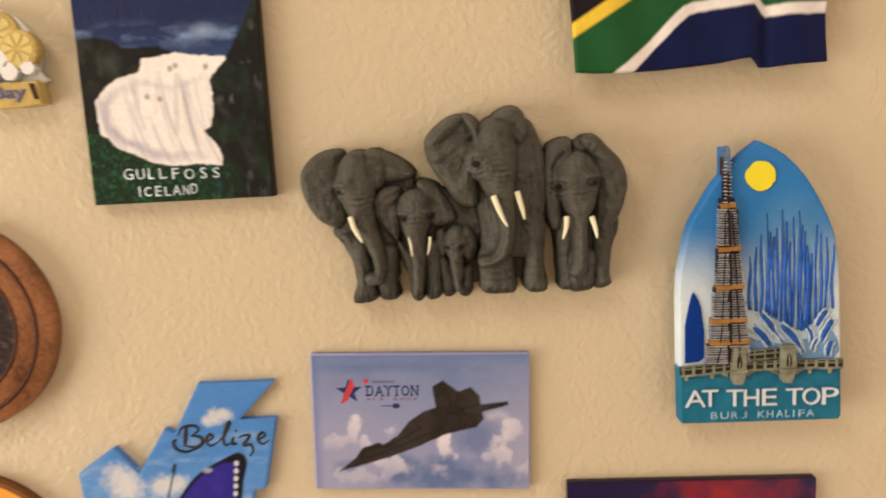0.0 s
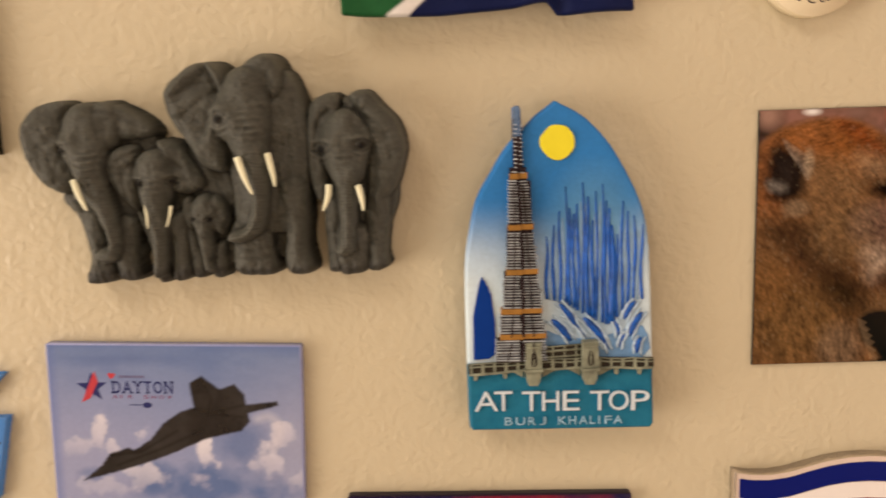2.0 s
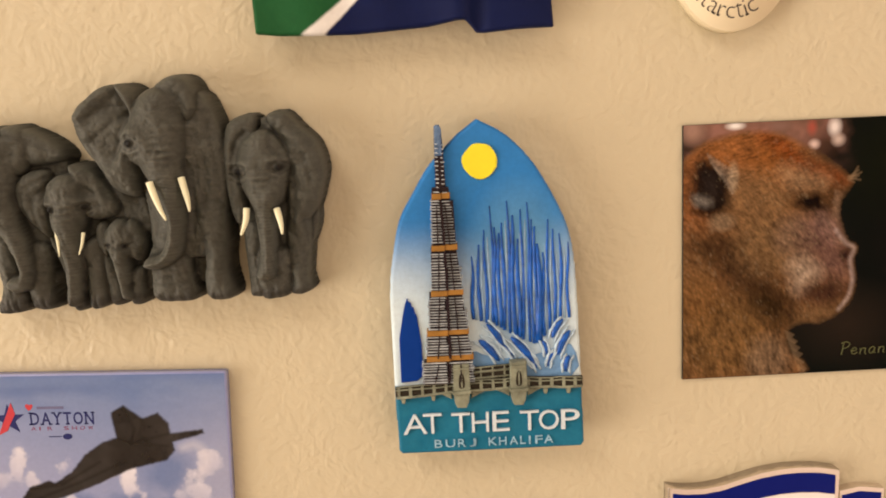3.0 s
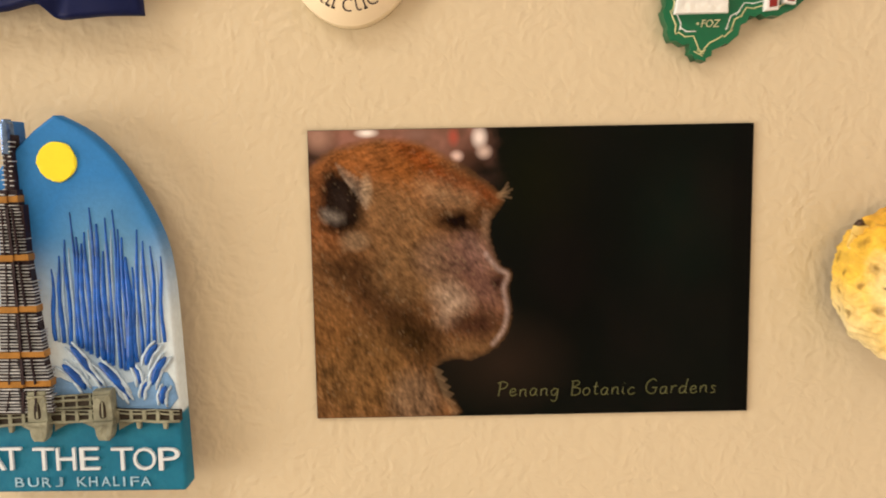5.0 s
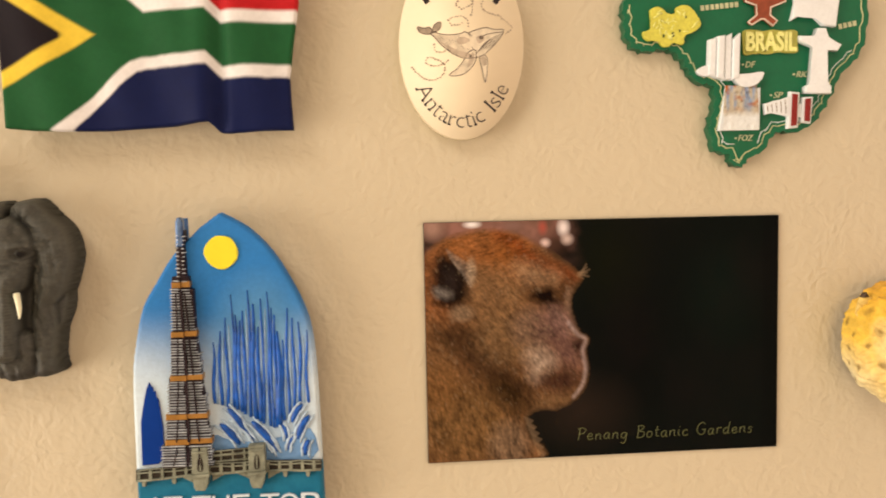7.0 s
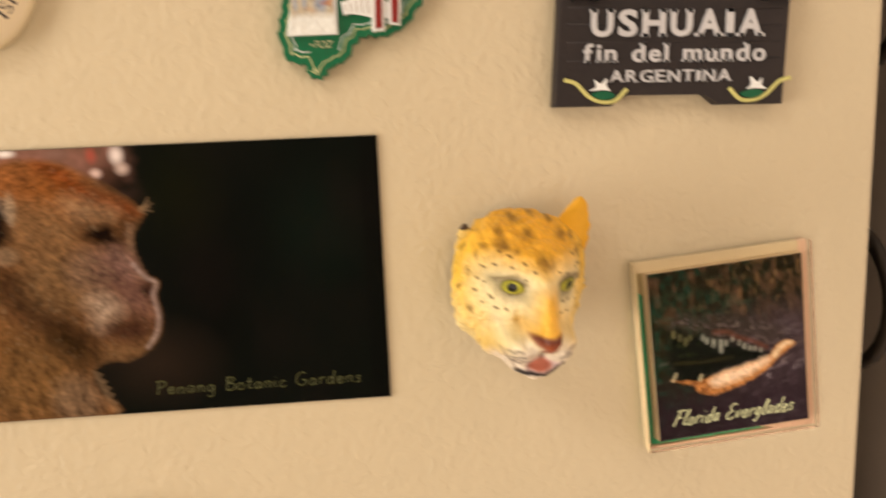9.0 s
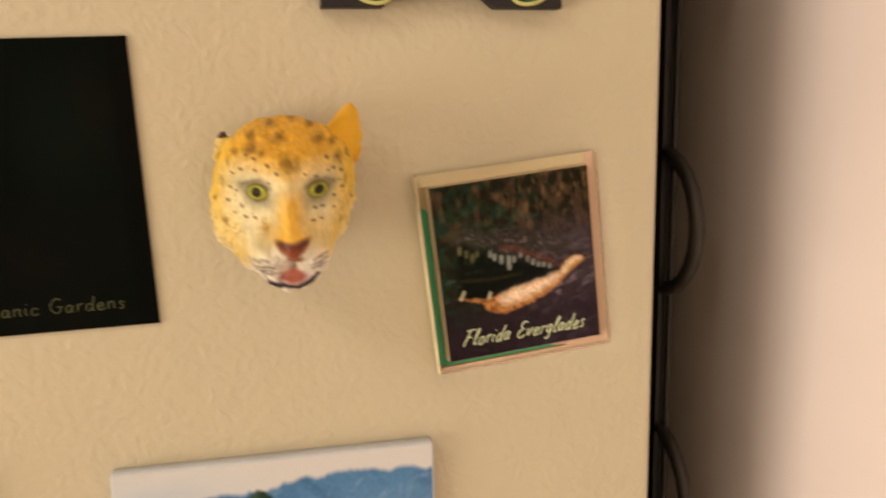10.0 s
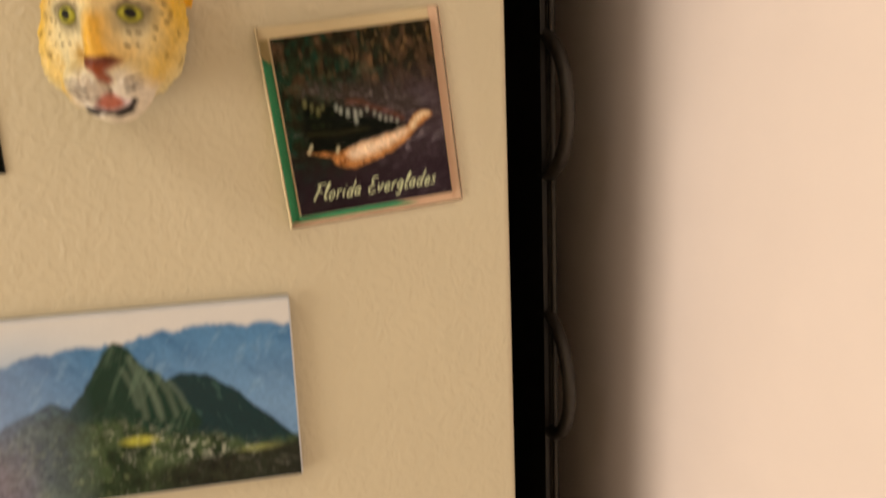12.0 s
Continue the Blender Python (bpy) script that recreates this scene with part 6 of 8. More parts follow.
def garden_photo():
    t = thing("photo_magnet", 0.2219, 1.3688, "glossy flat photo magnet, brown form on dark ground, green lettering", "magnet", -0.2)
    part("plate", prism(rect(-58.7, -38.9, 58.7, 38.9), 0, 0.9), M_MAGNET, t, "thin black magnet sheet")
    x, z = grid(-58.6, 58.6, -38.8, 38.8, 0.23)
    s = Sheet(x, z, (0.003, 0.0045, 0.0035))
    s.blob(12, -2, 26, 38, paint(22, 21, 18), 1.0, 0.8)
    s.blob(2, 26, 16, 22, paint(28, 28, 20), 1.0, 0.8)
    # greenish lift at the right: gloss reflection painted into the print
    s.blob(36, -4, 26, 44, paint(18, 25, 23), 1.0, 0.8)
    s.blob(40, 14, 16, 22, paint(26, 34, 28), 1.0, 0.4)
    s.blob(-8, -24, 22, 16, paint(46, 36, 30), 1.0, 0.85)
    s.lay(np.clip(fuzz(x, z * 0.6, 12, 71) * 2.2 - 1.0, 0, 1) * step(x + 2, 12) * 0.35, paint(34, 28, 26))
    s.lay(step(x - 53.4, 0.3) * 0.5, paint(16, 9, 10))
    s.blob(-36, 38, 28, 14, paint(118, 82, 66), 0.5, 0.9)
    s.lay(np.clip(fuzz(x, z, 5, 31) * 3 - 1.2, 0, 1) * step(z - 27, 6) * step(-14 - x, 8) * 0.6, paint(156, 104, 88))
    s.blob(-17, 31, 7, 7, paint(72, 48, 38), 0.9, 0.7)
    for bx, bz, rx, rz, c in ((-13.6, 36.4, 2.6, 3.6, (232, 206, 190)), (-12.4, 32.6, 2.6, 2.4, (196, 164, 146)), (-43.2, 38.0, 3.6, 1.5, (240, 224, 210)), (-20.4, 36.6, 2.0, 3.0, (160, 76, 60)), (-19.6, 31.6, 2.2, 1.9, (214, 176, 158)), (-56, 37, 5, 5, (160, 118, 98)), (-30, 37.5, 5, 2.2, (128, 92, 78))):
        s.blob(bx, bz, rx, rz, paint(*c), 0.8, 0.9)
    # a plain rounded form in browns with a coarse nap
    form = spline([(-64, 22), (-59.4, 26.6), (-56.2, 30.4), (-51.5, 33.4), (-45.2, 35.2), (-37.3, 36), (-30.2, 34.8), (-24.7, 32.3), (-18.4, 28.6), (-14.4, 25.8), (-10.1, 22.5), (-8.1, 19.6), (-10.5, 16.5), (-11.7, 13.3), (-11.6, 8.5), (-9, 2), (-6.2, -0.1), (-7, -4.5), (-6.2, -10.2), (-7.1, -15.1), (-10.8, -19.8), (-16.5, -22.2), (-22.1, -22.2), (-26.2, -24.1), (-27, -28.1), (-25.5, -32.3), (-22.3, -39), (-64, -44)], 4)
    d = inside(x, z, form, 8) + 1.0 * (fuzz(x * 0.6, z, 0.9, 3) - 0.5)
    inn = step(d, 1.2)
    s.lay(inn, paint(122, 84, 54))
    def tint(cx, cz, rx, rz, c, much=0.8):
        q = np.clip(1.15 - np.sqrt(((x - cx) / rx) ** 2 + ((z - cz) / rz) ** 2), 0, 1)
        s.lay(np.clip(q * 1.6, 0, 1) * inn * much, paint(*c))
    def patch(pts, c, much=0.8, soft=2.0, ragged=1.0):
        q = inside(x, z, spline(pts, 4)) + ragged * 2 * (fuzz(x * 1.3, z * 0.7, 1.1, len(pts)) - 0.5)
        s.lay(step(q, soft) * inn * much, paint(*c))
    tint(-40, 31, 20, 6.5, (160, 100, 56))
    tint(-32, 26, 8, 9, (150, 92, 48), 0.7)
    tint(-57, 14, 8, 22, (138, 86, 52), 0.7)
    tint(-56, -2, 8, 12, (128, 92, 60), 0.7)
    tint(-36, 14, 11, 12, (140, 102, 68), 0.8)
    tint(-34, 0, 12, 10, (132, 98, 66), 0.8)
    tint(-24, 4, 8, 8, (138, 106, 84), 0.7)
    tint(-46, -26, 18, 16, (122, 88, 54), 0.8)
    tint(-54, -14, 8, 10, (128, 88, 52), 0.6)
    tint(-32, -34, 8, 9, (130, 102, 78), 0.7)
    patch([(-36, 35.6), (-28.7, 33.6), (-25.5, 30), (-20, 26), (-15.2, 24), (-10.5, 22.3), (-9.2, 19.6), (-13.7, 20.6), (-20, 23.5), (-25.6, 26.2), (-30, 30)], (124, 60, 30), 0.85, 3.0)
    patch([(-29.6, 25), (-25.6, 24.9), (-20.1, 22.7), (-15.3, 21), (-17.7, 18.7), (-24.9, 18.9), (-28.8, 21)], (170, 130, 96), 0.7, 3.0)
    patch([(-21.8, 8.1), (-15.4, 9.8), (-11, 4), (-7.2, -2), (-7.4, -10.2), (-15.5, -8.6), (-20.3, -1.6)], (126, 90, 78), 0.8, 4.0)
    patch([(-17.6, 11), (-12, 8.4), (-10.4, 3), (-13, 3), (-17, 7.4)], (150, 116, 104), 0.6, 3.0)
    patch([(-24.9, 14.6), (-22.5, 16.3), (-17.7, 16.9), (-16.3, 14.3), (-17, 11.7), (-21.8, 12.3)], (28, 22, 20), 0.95, 1.6, 0.5)
    patch([(-14.4, 17), (-12, 18), (-12.6, 12), (-14.2, 10.4)], (52, 36, 28), 0.8, 2.0)
    patch([(-12.6, 16), (-11.2, 15.4), (-11.6, 10), (-12.8, 11)], (176, 138, 110), 0.7, 1.4)
    patch([(-10.8, -2.2), (-8, -0.2), (-7.8, -3.4), (-9.4, -3.8)], (40, 26, 26), 0.9, 1.2, 0.4)
    patch([(-26, -4.6), (-21.9, -2.8), (-17.9, -4.9), (-17.1, -8.2), (-20.4, -11.3), (-22.8, -13.4), (-24.8, -12), (-25.2, -7.9)], (188, 156, 130), 0.8, 3.0)
    patch([(-22, -12.8), (-17.2, -10.4), (-10.7, -10.9), (-8.3, -13.4), (-9.1, -16.6), (-15.6, -17.6), (-20.5, -16.2)], (74, 48, 38), 0.85, 3.0)
    patch([(-24, -22), (-20.5, -18.6), (-12, -18.4), (-9, -16.4), (-10.8, -19.8), (-16.5, -22.2)], (126, 96, 66), 0.6, 3.0)
    patch([(-55, 3), (-48.3, -3.8), (-42.8, -8.8), (-38.1, -13), (-34.1, -17.2), (-29, -20.4), (-27.4, -16), (-33.2, -9.2), (-39.6, -4.9), (-44.2, 0.9), (-49, 5)], (40, 27, 16), 0.8, 5.0, 1.4)
    patch([(-27, -24), (-24, -21.6), (-30, -14), (-36, -12), (-38, -16), (-31, -22)], (50, 38, 24), 0.7, 4.0, 1.4)
    patch([(-55.5, 25), (-53.1, 28.8), (-50, 27.8), (-46.1, 24.7), (-44.3, 20.7), (-45.6, 14.4), (-50.3, 11.4), (-55, 13.9), (-56.1, 17.9)], (34, 28, 26), 0.95, 2.0)
    patch([(-55.7, 17.7), (-53.3, 18), (-49.8, 16.1), (-51.1, 14.6), (-55, 15.3)], (132, 116, 102), 0.85, 1.4, 0.6)
    patch([(-52.6, 24), (-50, 23), (-48.6, 18.6), (-51, 19)], (66, 54, 48), 0.6, 2.0)
    for k in range(9):  # pale tufts over the dark hollow
        s.line([(-51.4 + 0.9 * k, 30.2 - 0.62 * k), (-50.2 + 0.8 * k, 27.6 - 0.8 * k), (-48.8 + 0.62 * k, 25.4 - 0.9 * k)], 0.2, paint(176, 150, 128), 0.45, 0.6)
    tint(-43.6, 23, 1.8, 5, (176, 146, 116), 0.6)
    tint(-47, 9.6, 4.6, 3, (150, 120, 92), 0.7)
    s.c *= (1 - 0.12 * inn * np.clip(1.3 - np.hypot((x + 24) / 26, (z - 2) / 30), 0, 1) - 0.1 * inn)[..., None]
    edge_line = spline([(-12.2, 5.6), (-9.2, 1.5), (-6.6, -0.2), (-7.6, -4.1), (-6.8, -8.6), (-6.8, -11.2), (-7.8, -15.2), (-10.6, -19)], 5, False)
    s.line(edge_line, 0.3, paint(214, 184, 170), 0.9, 0.6)
    for k in range(26):  # stray hairs along the crown and jaw
        px = (-9.2 + 0.14 * k) if k < 8 else (-27.0 + 0.26 * (k - 8))
        pz, ang = (20.6 + 0.5 * (k % 3), 0.2 * k - 0.4) if k < 8 else (-25 - 0.74 * (k - 8), -0.5 - 0.05 * (k % 4))
        n = 2.2 + 0.8 * (k * 5 % 3)
        s.line([(px, pz), (px + n * math.cos(ang), pz + n * math.sin(ang))], 0.22, paint(150, 116, 84), 0.4, 0.5)
    s.c = np.where(inn[..., None] > 0.02, s.c ** (1 + 0.12 * inn[..., None]), s.c)
    def nap(deg, size, seed):
        a = math.radians(deg)
        u, v = x * math.cos(a) + z * math.sin(a), -x * math.sin(a) + z * math.cos(a)
        return 0.6 * fuzz(v, u * 0.36, size, seed, 2) + 0.4 * fuzz(v, u * 0.45, size * 2.6, seed + 1, 2)
    lower_, crown = step(-6 - z, 16), step(z - 20, 14)
    hair = nap(-50, 0.55, 21) * (1 - lower_) * (1 - crown) + nap(-75, 0.6, 24) * lower_ + nap(12, 0.55, 26) * crown * (1 - lower_)
    s.c *= np.clip((1 + inn * 1.8 * (hair - 0.5)) * (1 - 0.04 * inn), 0.25, 2)[..., None]
    s.c *= np.clip(1 + inn * 1.1 * (nap(-52, 0.34, 48) - 0.5), 0.4, 1.6)[..., None]
    s.lay(np.clip(nap(-58, 0.5, 28) * 5 - 3.1, 0, 1) * inn * 0.13, paint(196, 160, 120))
    s.lay(np.clip(nap(-40, 0.6, 38) * 5 - 3.1, 0, 1) * inn * 0.22, paint(48, 34, 26))
    surface("print", grid_mesh(x, z, np.full(x.shape, 0.95), s.c, M_PRINT), t, "glossy photo print")
    part("lettering", hand_word("Penang Botanic Gardens", -9.9, -33.6, 60.0, 4.0, 0.95, 0.17, 0.1), material("olive_letters", paint(86, 82, 46), 0.4), t, "olive green handwriting-like letters")


def leopard_head():
    """A spotted cat's head cast in resin, one mesh."""
    nu, nv = 300, 190
    u = np.linspace(0, 2 * np.pi, nu, endpoint=False)[None, :]
    v = np.linspace(0.0, 1.0, nv)[:, None] ** 0.85 * np.radians(112)
    dx, dz, dy = np.sin(v) * np.cos(u), np.sin(v) * np.sin(u), np.cos(v) + 0 * u
    c = np.array((-0.5, 12.0, -1.0))  # right, off the panel, up
    shapes = [((-1.0, 8, 4), (18.6, 17.5, 15.2)), ((-0.6, 15, 7), (16.2, 16.5, 12.2)), ((-9.6, 13, -2), (8.2, 13, 8.6)), ((8.4, 13, -2), (7.2, 13, 8.6)),
              ((-0.3, 26, 5), (12.0, 12.0, 9.5)), ((0.0, 29.5, -3), (4.6, 13.2, 11.5)), ((-5.4, 28, -12.8), (6.0, 10.6, 5.2)), ((4.4, 28, -12.8), (5.2, 10.6, 5.2)), ((-10.4, 13, -9.6), (7.4, 11, 7.2)), ((7.0, 12, -8.4), (6.4, 10, 6.4)),
              ((0.1, 34.0, -9.0), (4.2, 9.2, 4.4)), ((-0.6, 25, -19.4), (6.2, 10.4, 5.0)), ((-5.8, 22, -10), (6.0, 9, 6.6)), ((5.0, 22, -10), (5.6, 9, 6.6)), ((-2.6, 13, -5.5), (16.6, 13, 15.4)), ((-2.4, 5, -3), (17.4, 10, 15.4)), ((-7.4, 19, -15.4), (6.0, 9, 6.0)), ((-3.6, 27, -17.6), (4.6, 8, 4.0)), ((3.4, 27, -17.0), (4.4, 8, 4.0)), ((-6.0, 22, -4), (6.4, 11, 7.5)), ((5.2, 22, -4), (6.0, 11, 7.5))]
    r = np.zeros(dx.shape)
    acc = np.zeros(dx.shape)
    for (sx, sy, sz), (ax, ay, az) in shapes:
        ox, oy, oz = (c[0] - sx) / ax, (c[1] - sy) / ay, (c[2] - sz) / az
        px, py, pz = dx / ax, dy / ay, dz / az
        A, B, C = px ** 2 + py ** 2 + pz ** 2, ox * px + oy * py + oz * pz, ox ** 2 + oy ** 2 + oz ** 2 - 1
        disc_ = B * B - A * C
        hit = np.where(disc_ > 0, (-B + np.sqrt(np.maximum(disc_, 0))) / A, 0)
        acc += np.exp(np.clip(hit, 0, 60) * 0.7)
    r = np.log(acc) / 0.7 - 1.2
    for _ in range(14):  # the casting's soft transitions
        r = 0.25 * (np.roll(r, 1, 1) + np.roll(r, -1, 1)) + 0.5 * r
        r[1:-1] = 0.25 * (r[:-2] + r[2:]) + 0.5 * r[1:-1]
    r = r + (1.5 * (fuzz(24 * dx + 9 * dy, 24 * dz - 7 * dy, 2.6, 61) - 0.5) + 0.8 * (fuzz(24 * dx - 6 * dy, 24 * dz + 9 * dy, 1.1, 62) - 0.5)) * np.clip(r * np.sin(v) / 12, 0, 1)  # tufted coat
    X, Y, Z = c[0] + r * dx, c[1] + r * dy, c[2] + r * dz
    Y = Y + 6.0 * np.clip((Y - 19) / 17, 0, 1.3) ** 1.3  # a longer muzzle
    low_ = step(8 - Z, 10)
    X = -0.7 + (X + 0.7) * (1.05 + 0.06 * low_ * step(26 - Y, 8))
    X = -0.7 + (X + 0.7) * (1 - 0.13 * np.clip((15 - Y) / 13, 0, 1))  # the head narrows towards the panel
    eyes = ((-7.3, 2.5), (7.0, 2.4))
    for ex, ez in eyes:  # eye hollows with a ball in each
        q = np.hypot((X - ex) / 1.35, Z - ez)
        Y = Y - 3.0 * np.exp(-(q / 3.2) ** 2) + 2.2 * np.exp(-(q / 1.9) ** 4)
    Y = Y - 2.4 * np.exp(-((Z + 18.2 - 0.05 * X * X) / 1.5) ** 2) * np.exp(-((X + 0.6) / 5) ** 4) * step(Y - 22, 4)  # open mouth
    Y = Y - 1.0 * np.exp(-((X - 0.2) / 0.9) ** 2) * np.exp(-((Z + 14.6) / 1.6) ** 2)  # cleft lip
    Y = Y + 1.0 * (fuzz(X, Z, 2.2, 5) - 0.5) + 0.9 * (fuzz(X, Z, 5.5, 15) - 0.5) * step(22 - Y, 8)
    orange, white = paint(222, 150, 42), paint(228, 200, 148)
    s = Sheet(X, Z, paint(226, 172, 62))
    ax = np.abs(X + 0.2)
    s.lay(step(Z - 7.5, 5) * step(14 - ax, 6) * 0.8, orange)
    s.lay(np.clip(fuzz(X, Z, 6, 13) * 2 - 0.9, 0, 1) * step(Z - 8, 6) * 0.5, paint(216, 146, 40))
    mask = spline([(-14.6, 7), (-9, 9.5), (-3, 8), (0, 6.4), (3, 7.6), (7, 8.6), (12, 7.2), (13, 1), (10.6, -8), (8, -14), (5, -23), (-6, -23), (-10, -16), (-14.6, -7), (-16, 1)], 4)
    s.lay(step(inside(X, Z, mask) - 0.8 + 2.4 * (fuzz(X, Z, 4, 3) - 0.5), 3.0) * step(Y - 11, 5) * 0.92, white)
    for cx in (-8.2, 8.2):  # warm tint on the cheeks beside the nose
        s.blob(cx * 0.72, -6.6, 3.6, 4.4, paint(224, 172, 86), 1.0, 0.55)
    bridge = spline([(-1.9, 2.2), (0.8, 3.0), (3.2, 2.0), (3.4, -3), (4.0, -8.6), (0.2, -9.6), (-4.2, -8.6), (-3.4, -3)], 4)
    s.lay(step(inside(X, Z, bridge) - 0.3 + 0.8 * (fuzz(X, Z, 2, 33) - 0.5), 1.8) * step(Y - 24, 6) * 0.9, paint(234, 166, 40))
    s.lay(step(14 - Y, 8) * step(12 - Z, 10) * 0.7, paint(230, 182, 76))
    s.lay(step(20 - Y, 9) * step(-5 - Z + 3 * (fuzz(X, Z, 4, 43) - 0.5), 7) * 0.85, paint(226, 204, 158))
    dark = paint(84, 58, 30)
    for k, (py, pz, a) in enumerate(((17, 9.6, 1.9), (24, 8.4, 1.7), (21, 3.6, 1.7), (2.5, -4.4, 1.7), (11, -3, 1.8), (5, -12, 1.6), (12, -13.6, 1.5), (23, -6.8, 1.5), (8, 5, 1.7), (13, 1.4, 1.1), (4, 2, 1.3), (16, -8.6, 1.3), (9, -8.4, 1.2), (19, -1.2, 1.0))):
        for side in (-1, 1):  # soft brown spots round the sides
            q = np.hypot((Y - py - 0.7 * side) / a, (Z - pz + 0.5 * side) / (1.1 * a))
            s.lay(np.clip(1.35 - 1.35 * q + 1.0 * (fuzz(X + Y, Z, 1.3, k) - 0.5), 0, 1) * step(side * (X + 0.7) - 11.5, 4) * 0.72, paint(112, 80, 34))
    for px, pz, a in ((0.9, 9.0, 2.6), (-1.4, 14.6, 2.1), (-3.6, 17.4, 1.7), (-8.4, 14.6, 1.7), (-8.2, 12.0, 2.2), (7.8, 13.6, 1.9), (6.4, 17.2, 1.5), (12.6, 8.8, 1.8), (1.6, 18.6, 1.6), (-12.4, 11.0, 1.4), (11.4, 12.6, 1.3), (-5.6, 11.2, 1.1)):
        q = np.hypot((X - px) / (1.15 * a), (Z - pz) / a)
        s.lay(np.clip(1.3 - 1.3 * q + 0.9 * (fuzz(X, Z, 1.5, int(7 * a)) - 0.5), 0, 1) * step(Y - 10, 4) * 0.75, paint(104, 68, 28))
    small = ((-9.4, 10.8), (-7.4, 10.1), (-4.3, 8.7), (-7.2, 7.7), (-10.8, 7.7), (-2.3, 7.0), (-4.3, 4.9), (-13.1, 6.4), (-14.2, 2.5), (-12.7, 1.9), (-15.0, -0.6), (-11.4, -1.5), (-13.4, -3.5), (-10.5, -3.8),
             (-8.2, -3.8), (4.0, 6.5), (6.5, 5.7), (9.4, 9.4), (9.5, 6.5), (11.0, 6.7), (13.1, 5.4), (12.5, 3.1), (13.2, 1.1), (10.9, -0.5), (10.6, -3.1), (7.6, -1.9), (5.8, -1.9), (7.2, -4.8), (5.2, -4.9))
    for k, (px, pz) in enumerate(small):  # small flecks on the face
        a, b = 0.42 + 0.14 * (k * 5 % 3), 0.4 + 0.08 * (k * 7 % 3)
        q = np.hypot((X - px + 0.5 * (Z - pz)) / a, (Z - pz) / b)
        s.lay(np.clip(1.9 - 1.7 * q, 0, 1) * 0.85, dark)
    for (ex, ez), m in zip(eyes, (-1, 1)):
        ring = spline([(ex - m * 3.0, ez + 1.6), (ex - m * 0.6, ez + 2.7), (ex + m * 2.2, ez + 2.4), (ex + m * 4.2, ez + 1.4), (ex + m * 3.4, ez - 1.4), (ex + m * 1.0, ez - 3.6), (ex - m * 2.6, ez - 3.2), (ex - m * 3.4, ez - 1)], 4)
        s.lay(step(inside(X, Z, ring) + 0.2, 1.4) * 0.85, paint(140, 122, 90))
        s.blob(ex - 0.2 * m, ez + 0.1, 2.9, 2.4, paint(84, 74, 30), 0.2)
        s.blob(ex - 0.2 * m, ez + 0.0, 2.6, 2.1, paint(176, 162, 52), 0.3)
        s.blob(ex, ez + 0.15, 1.35, 1.4, paint(18, 14, 12), 0.25)
        s.line([(ex - m * 3.0, ez + 1.1), (ex - m * 1.0, ez + 2.5), (ex + m * 1.6, ez + 2.4), (ex + m * 3.6, ez + 1.5)], 0.7, paint(92, 70, 46), 0.6, 0.75)
    front = step(Y - 31, 4)
    nose = inside(X, Z, spline([(-3.9, -8.5), (-2.6, -7.3), (0.2, -7.5), (2.8, -7.3), (4.2, -8.4), (2.9, -10.1), (1.9, -11.0), (2.4, -12.6), (1.4, -13.7), (-0.6, -13.6), (-1.6, -12.4), (-1.6, -11.0), (-3.0, -10.0)], 4))
    s.lay(step(nose, 0.5) * front, paint(146, 70, 40))
    s.lay(step(nose - 0.1, 0.5) * step(Z + 9.0 + 0.35 * (fuzz(X, Z, 1.2, 77) - 0.5), 0.8) * front * 0.9, paint(88, 38, 26))
    s.lay(step(-9.6 - Z - 0.05 * X * X, 2.5) * step(Y - 22, 6) * step(-nose, 1) * 0.75, paint(236, 212, 190))
    mouth = inside(X, Z, spline([(-4.4, -19.4), (-3.2, -17.4), (-1.4, -16.0), (0, -15.7), (1.5, -16.4), (3.6, -17.4), (5.2, -17.4), (4.2, -19.4), (1.6, -20.4), (-2.6, -20.2)], 4))
    fore = step(Y - 18, 4)
    s.lay(step(mouth, 0.5) * fore, paint(226, 190, 176))
    tongue = inside(X, Z, spline([(-3.6, -18.2), (-1.7, -16.2), (0, -15.7), (1.7, -16.8), (2.6, -18.4), (1.2, -19.6), (-1.6, -19.6)], 4))
    s.lay(step(tongue, 0.6) * fore, paint(188, 108, 84))
    lip = spline([(-5.9, -19.4), (-5.0, -20.1), (-3.2, -19.9), (-1.0, -20.3), (1.4, -20.6), (3.4, -19.8), (5.0, -18.2), (5.4, -17.6)], 4, False)
    s.line(lip, 1.2, paint(38, 30, 30), 0.4)
    s.line([(-5.8, -19.7), (-4.0, -20.2)], 1.9, paint(46, 40, 42), 0.4)
    s.line([(1.4, -20.7), (3.6, -20.0)], 1.8, paint(42, 34, 34), 0.4)
    s.line([(-10.2, -12.6), (-8.6, -15.4), (-6.2, -19.0)], 0.5, paint(112, 82, 62), 0.5, 0.75)
    s.line([(-7.8, -16.2), (-5.8, -17.2), (-3.0, -16.8)], 0.45, paint(104, 80, 66), 0.4, 0.85)
    s.line([(0.0, -13.6), (0.1, -15.6)], 0.5, paint(110, 84, 62), 0.5, 0.8)
    for k, (px, pz) in enumerate(((-8.4, -12.6), (-6.6, -12.4), (-7.6, -14.2), (-5.6, -14.4), (-8.2, -15.6), (-6.0, -15.8), (5.6, -12.6), (7.0, -12.0), (5.4, -14.0), (7.2, -13.4), (5.2, -15.2), (6.8, -14.6))):
        m = -1 if px < 0 else 1  # short whisker marks
        s.line([(px - m * 0.9, pz - 0.35), (px, pz + 0.1), (px + m * 0.7, pz + 0.15 - 0.1 * (k % 3))], 0.46, paint(64, 50, 42), 0.35, 0.85)
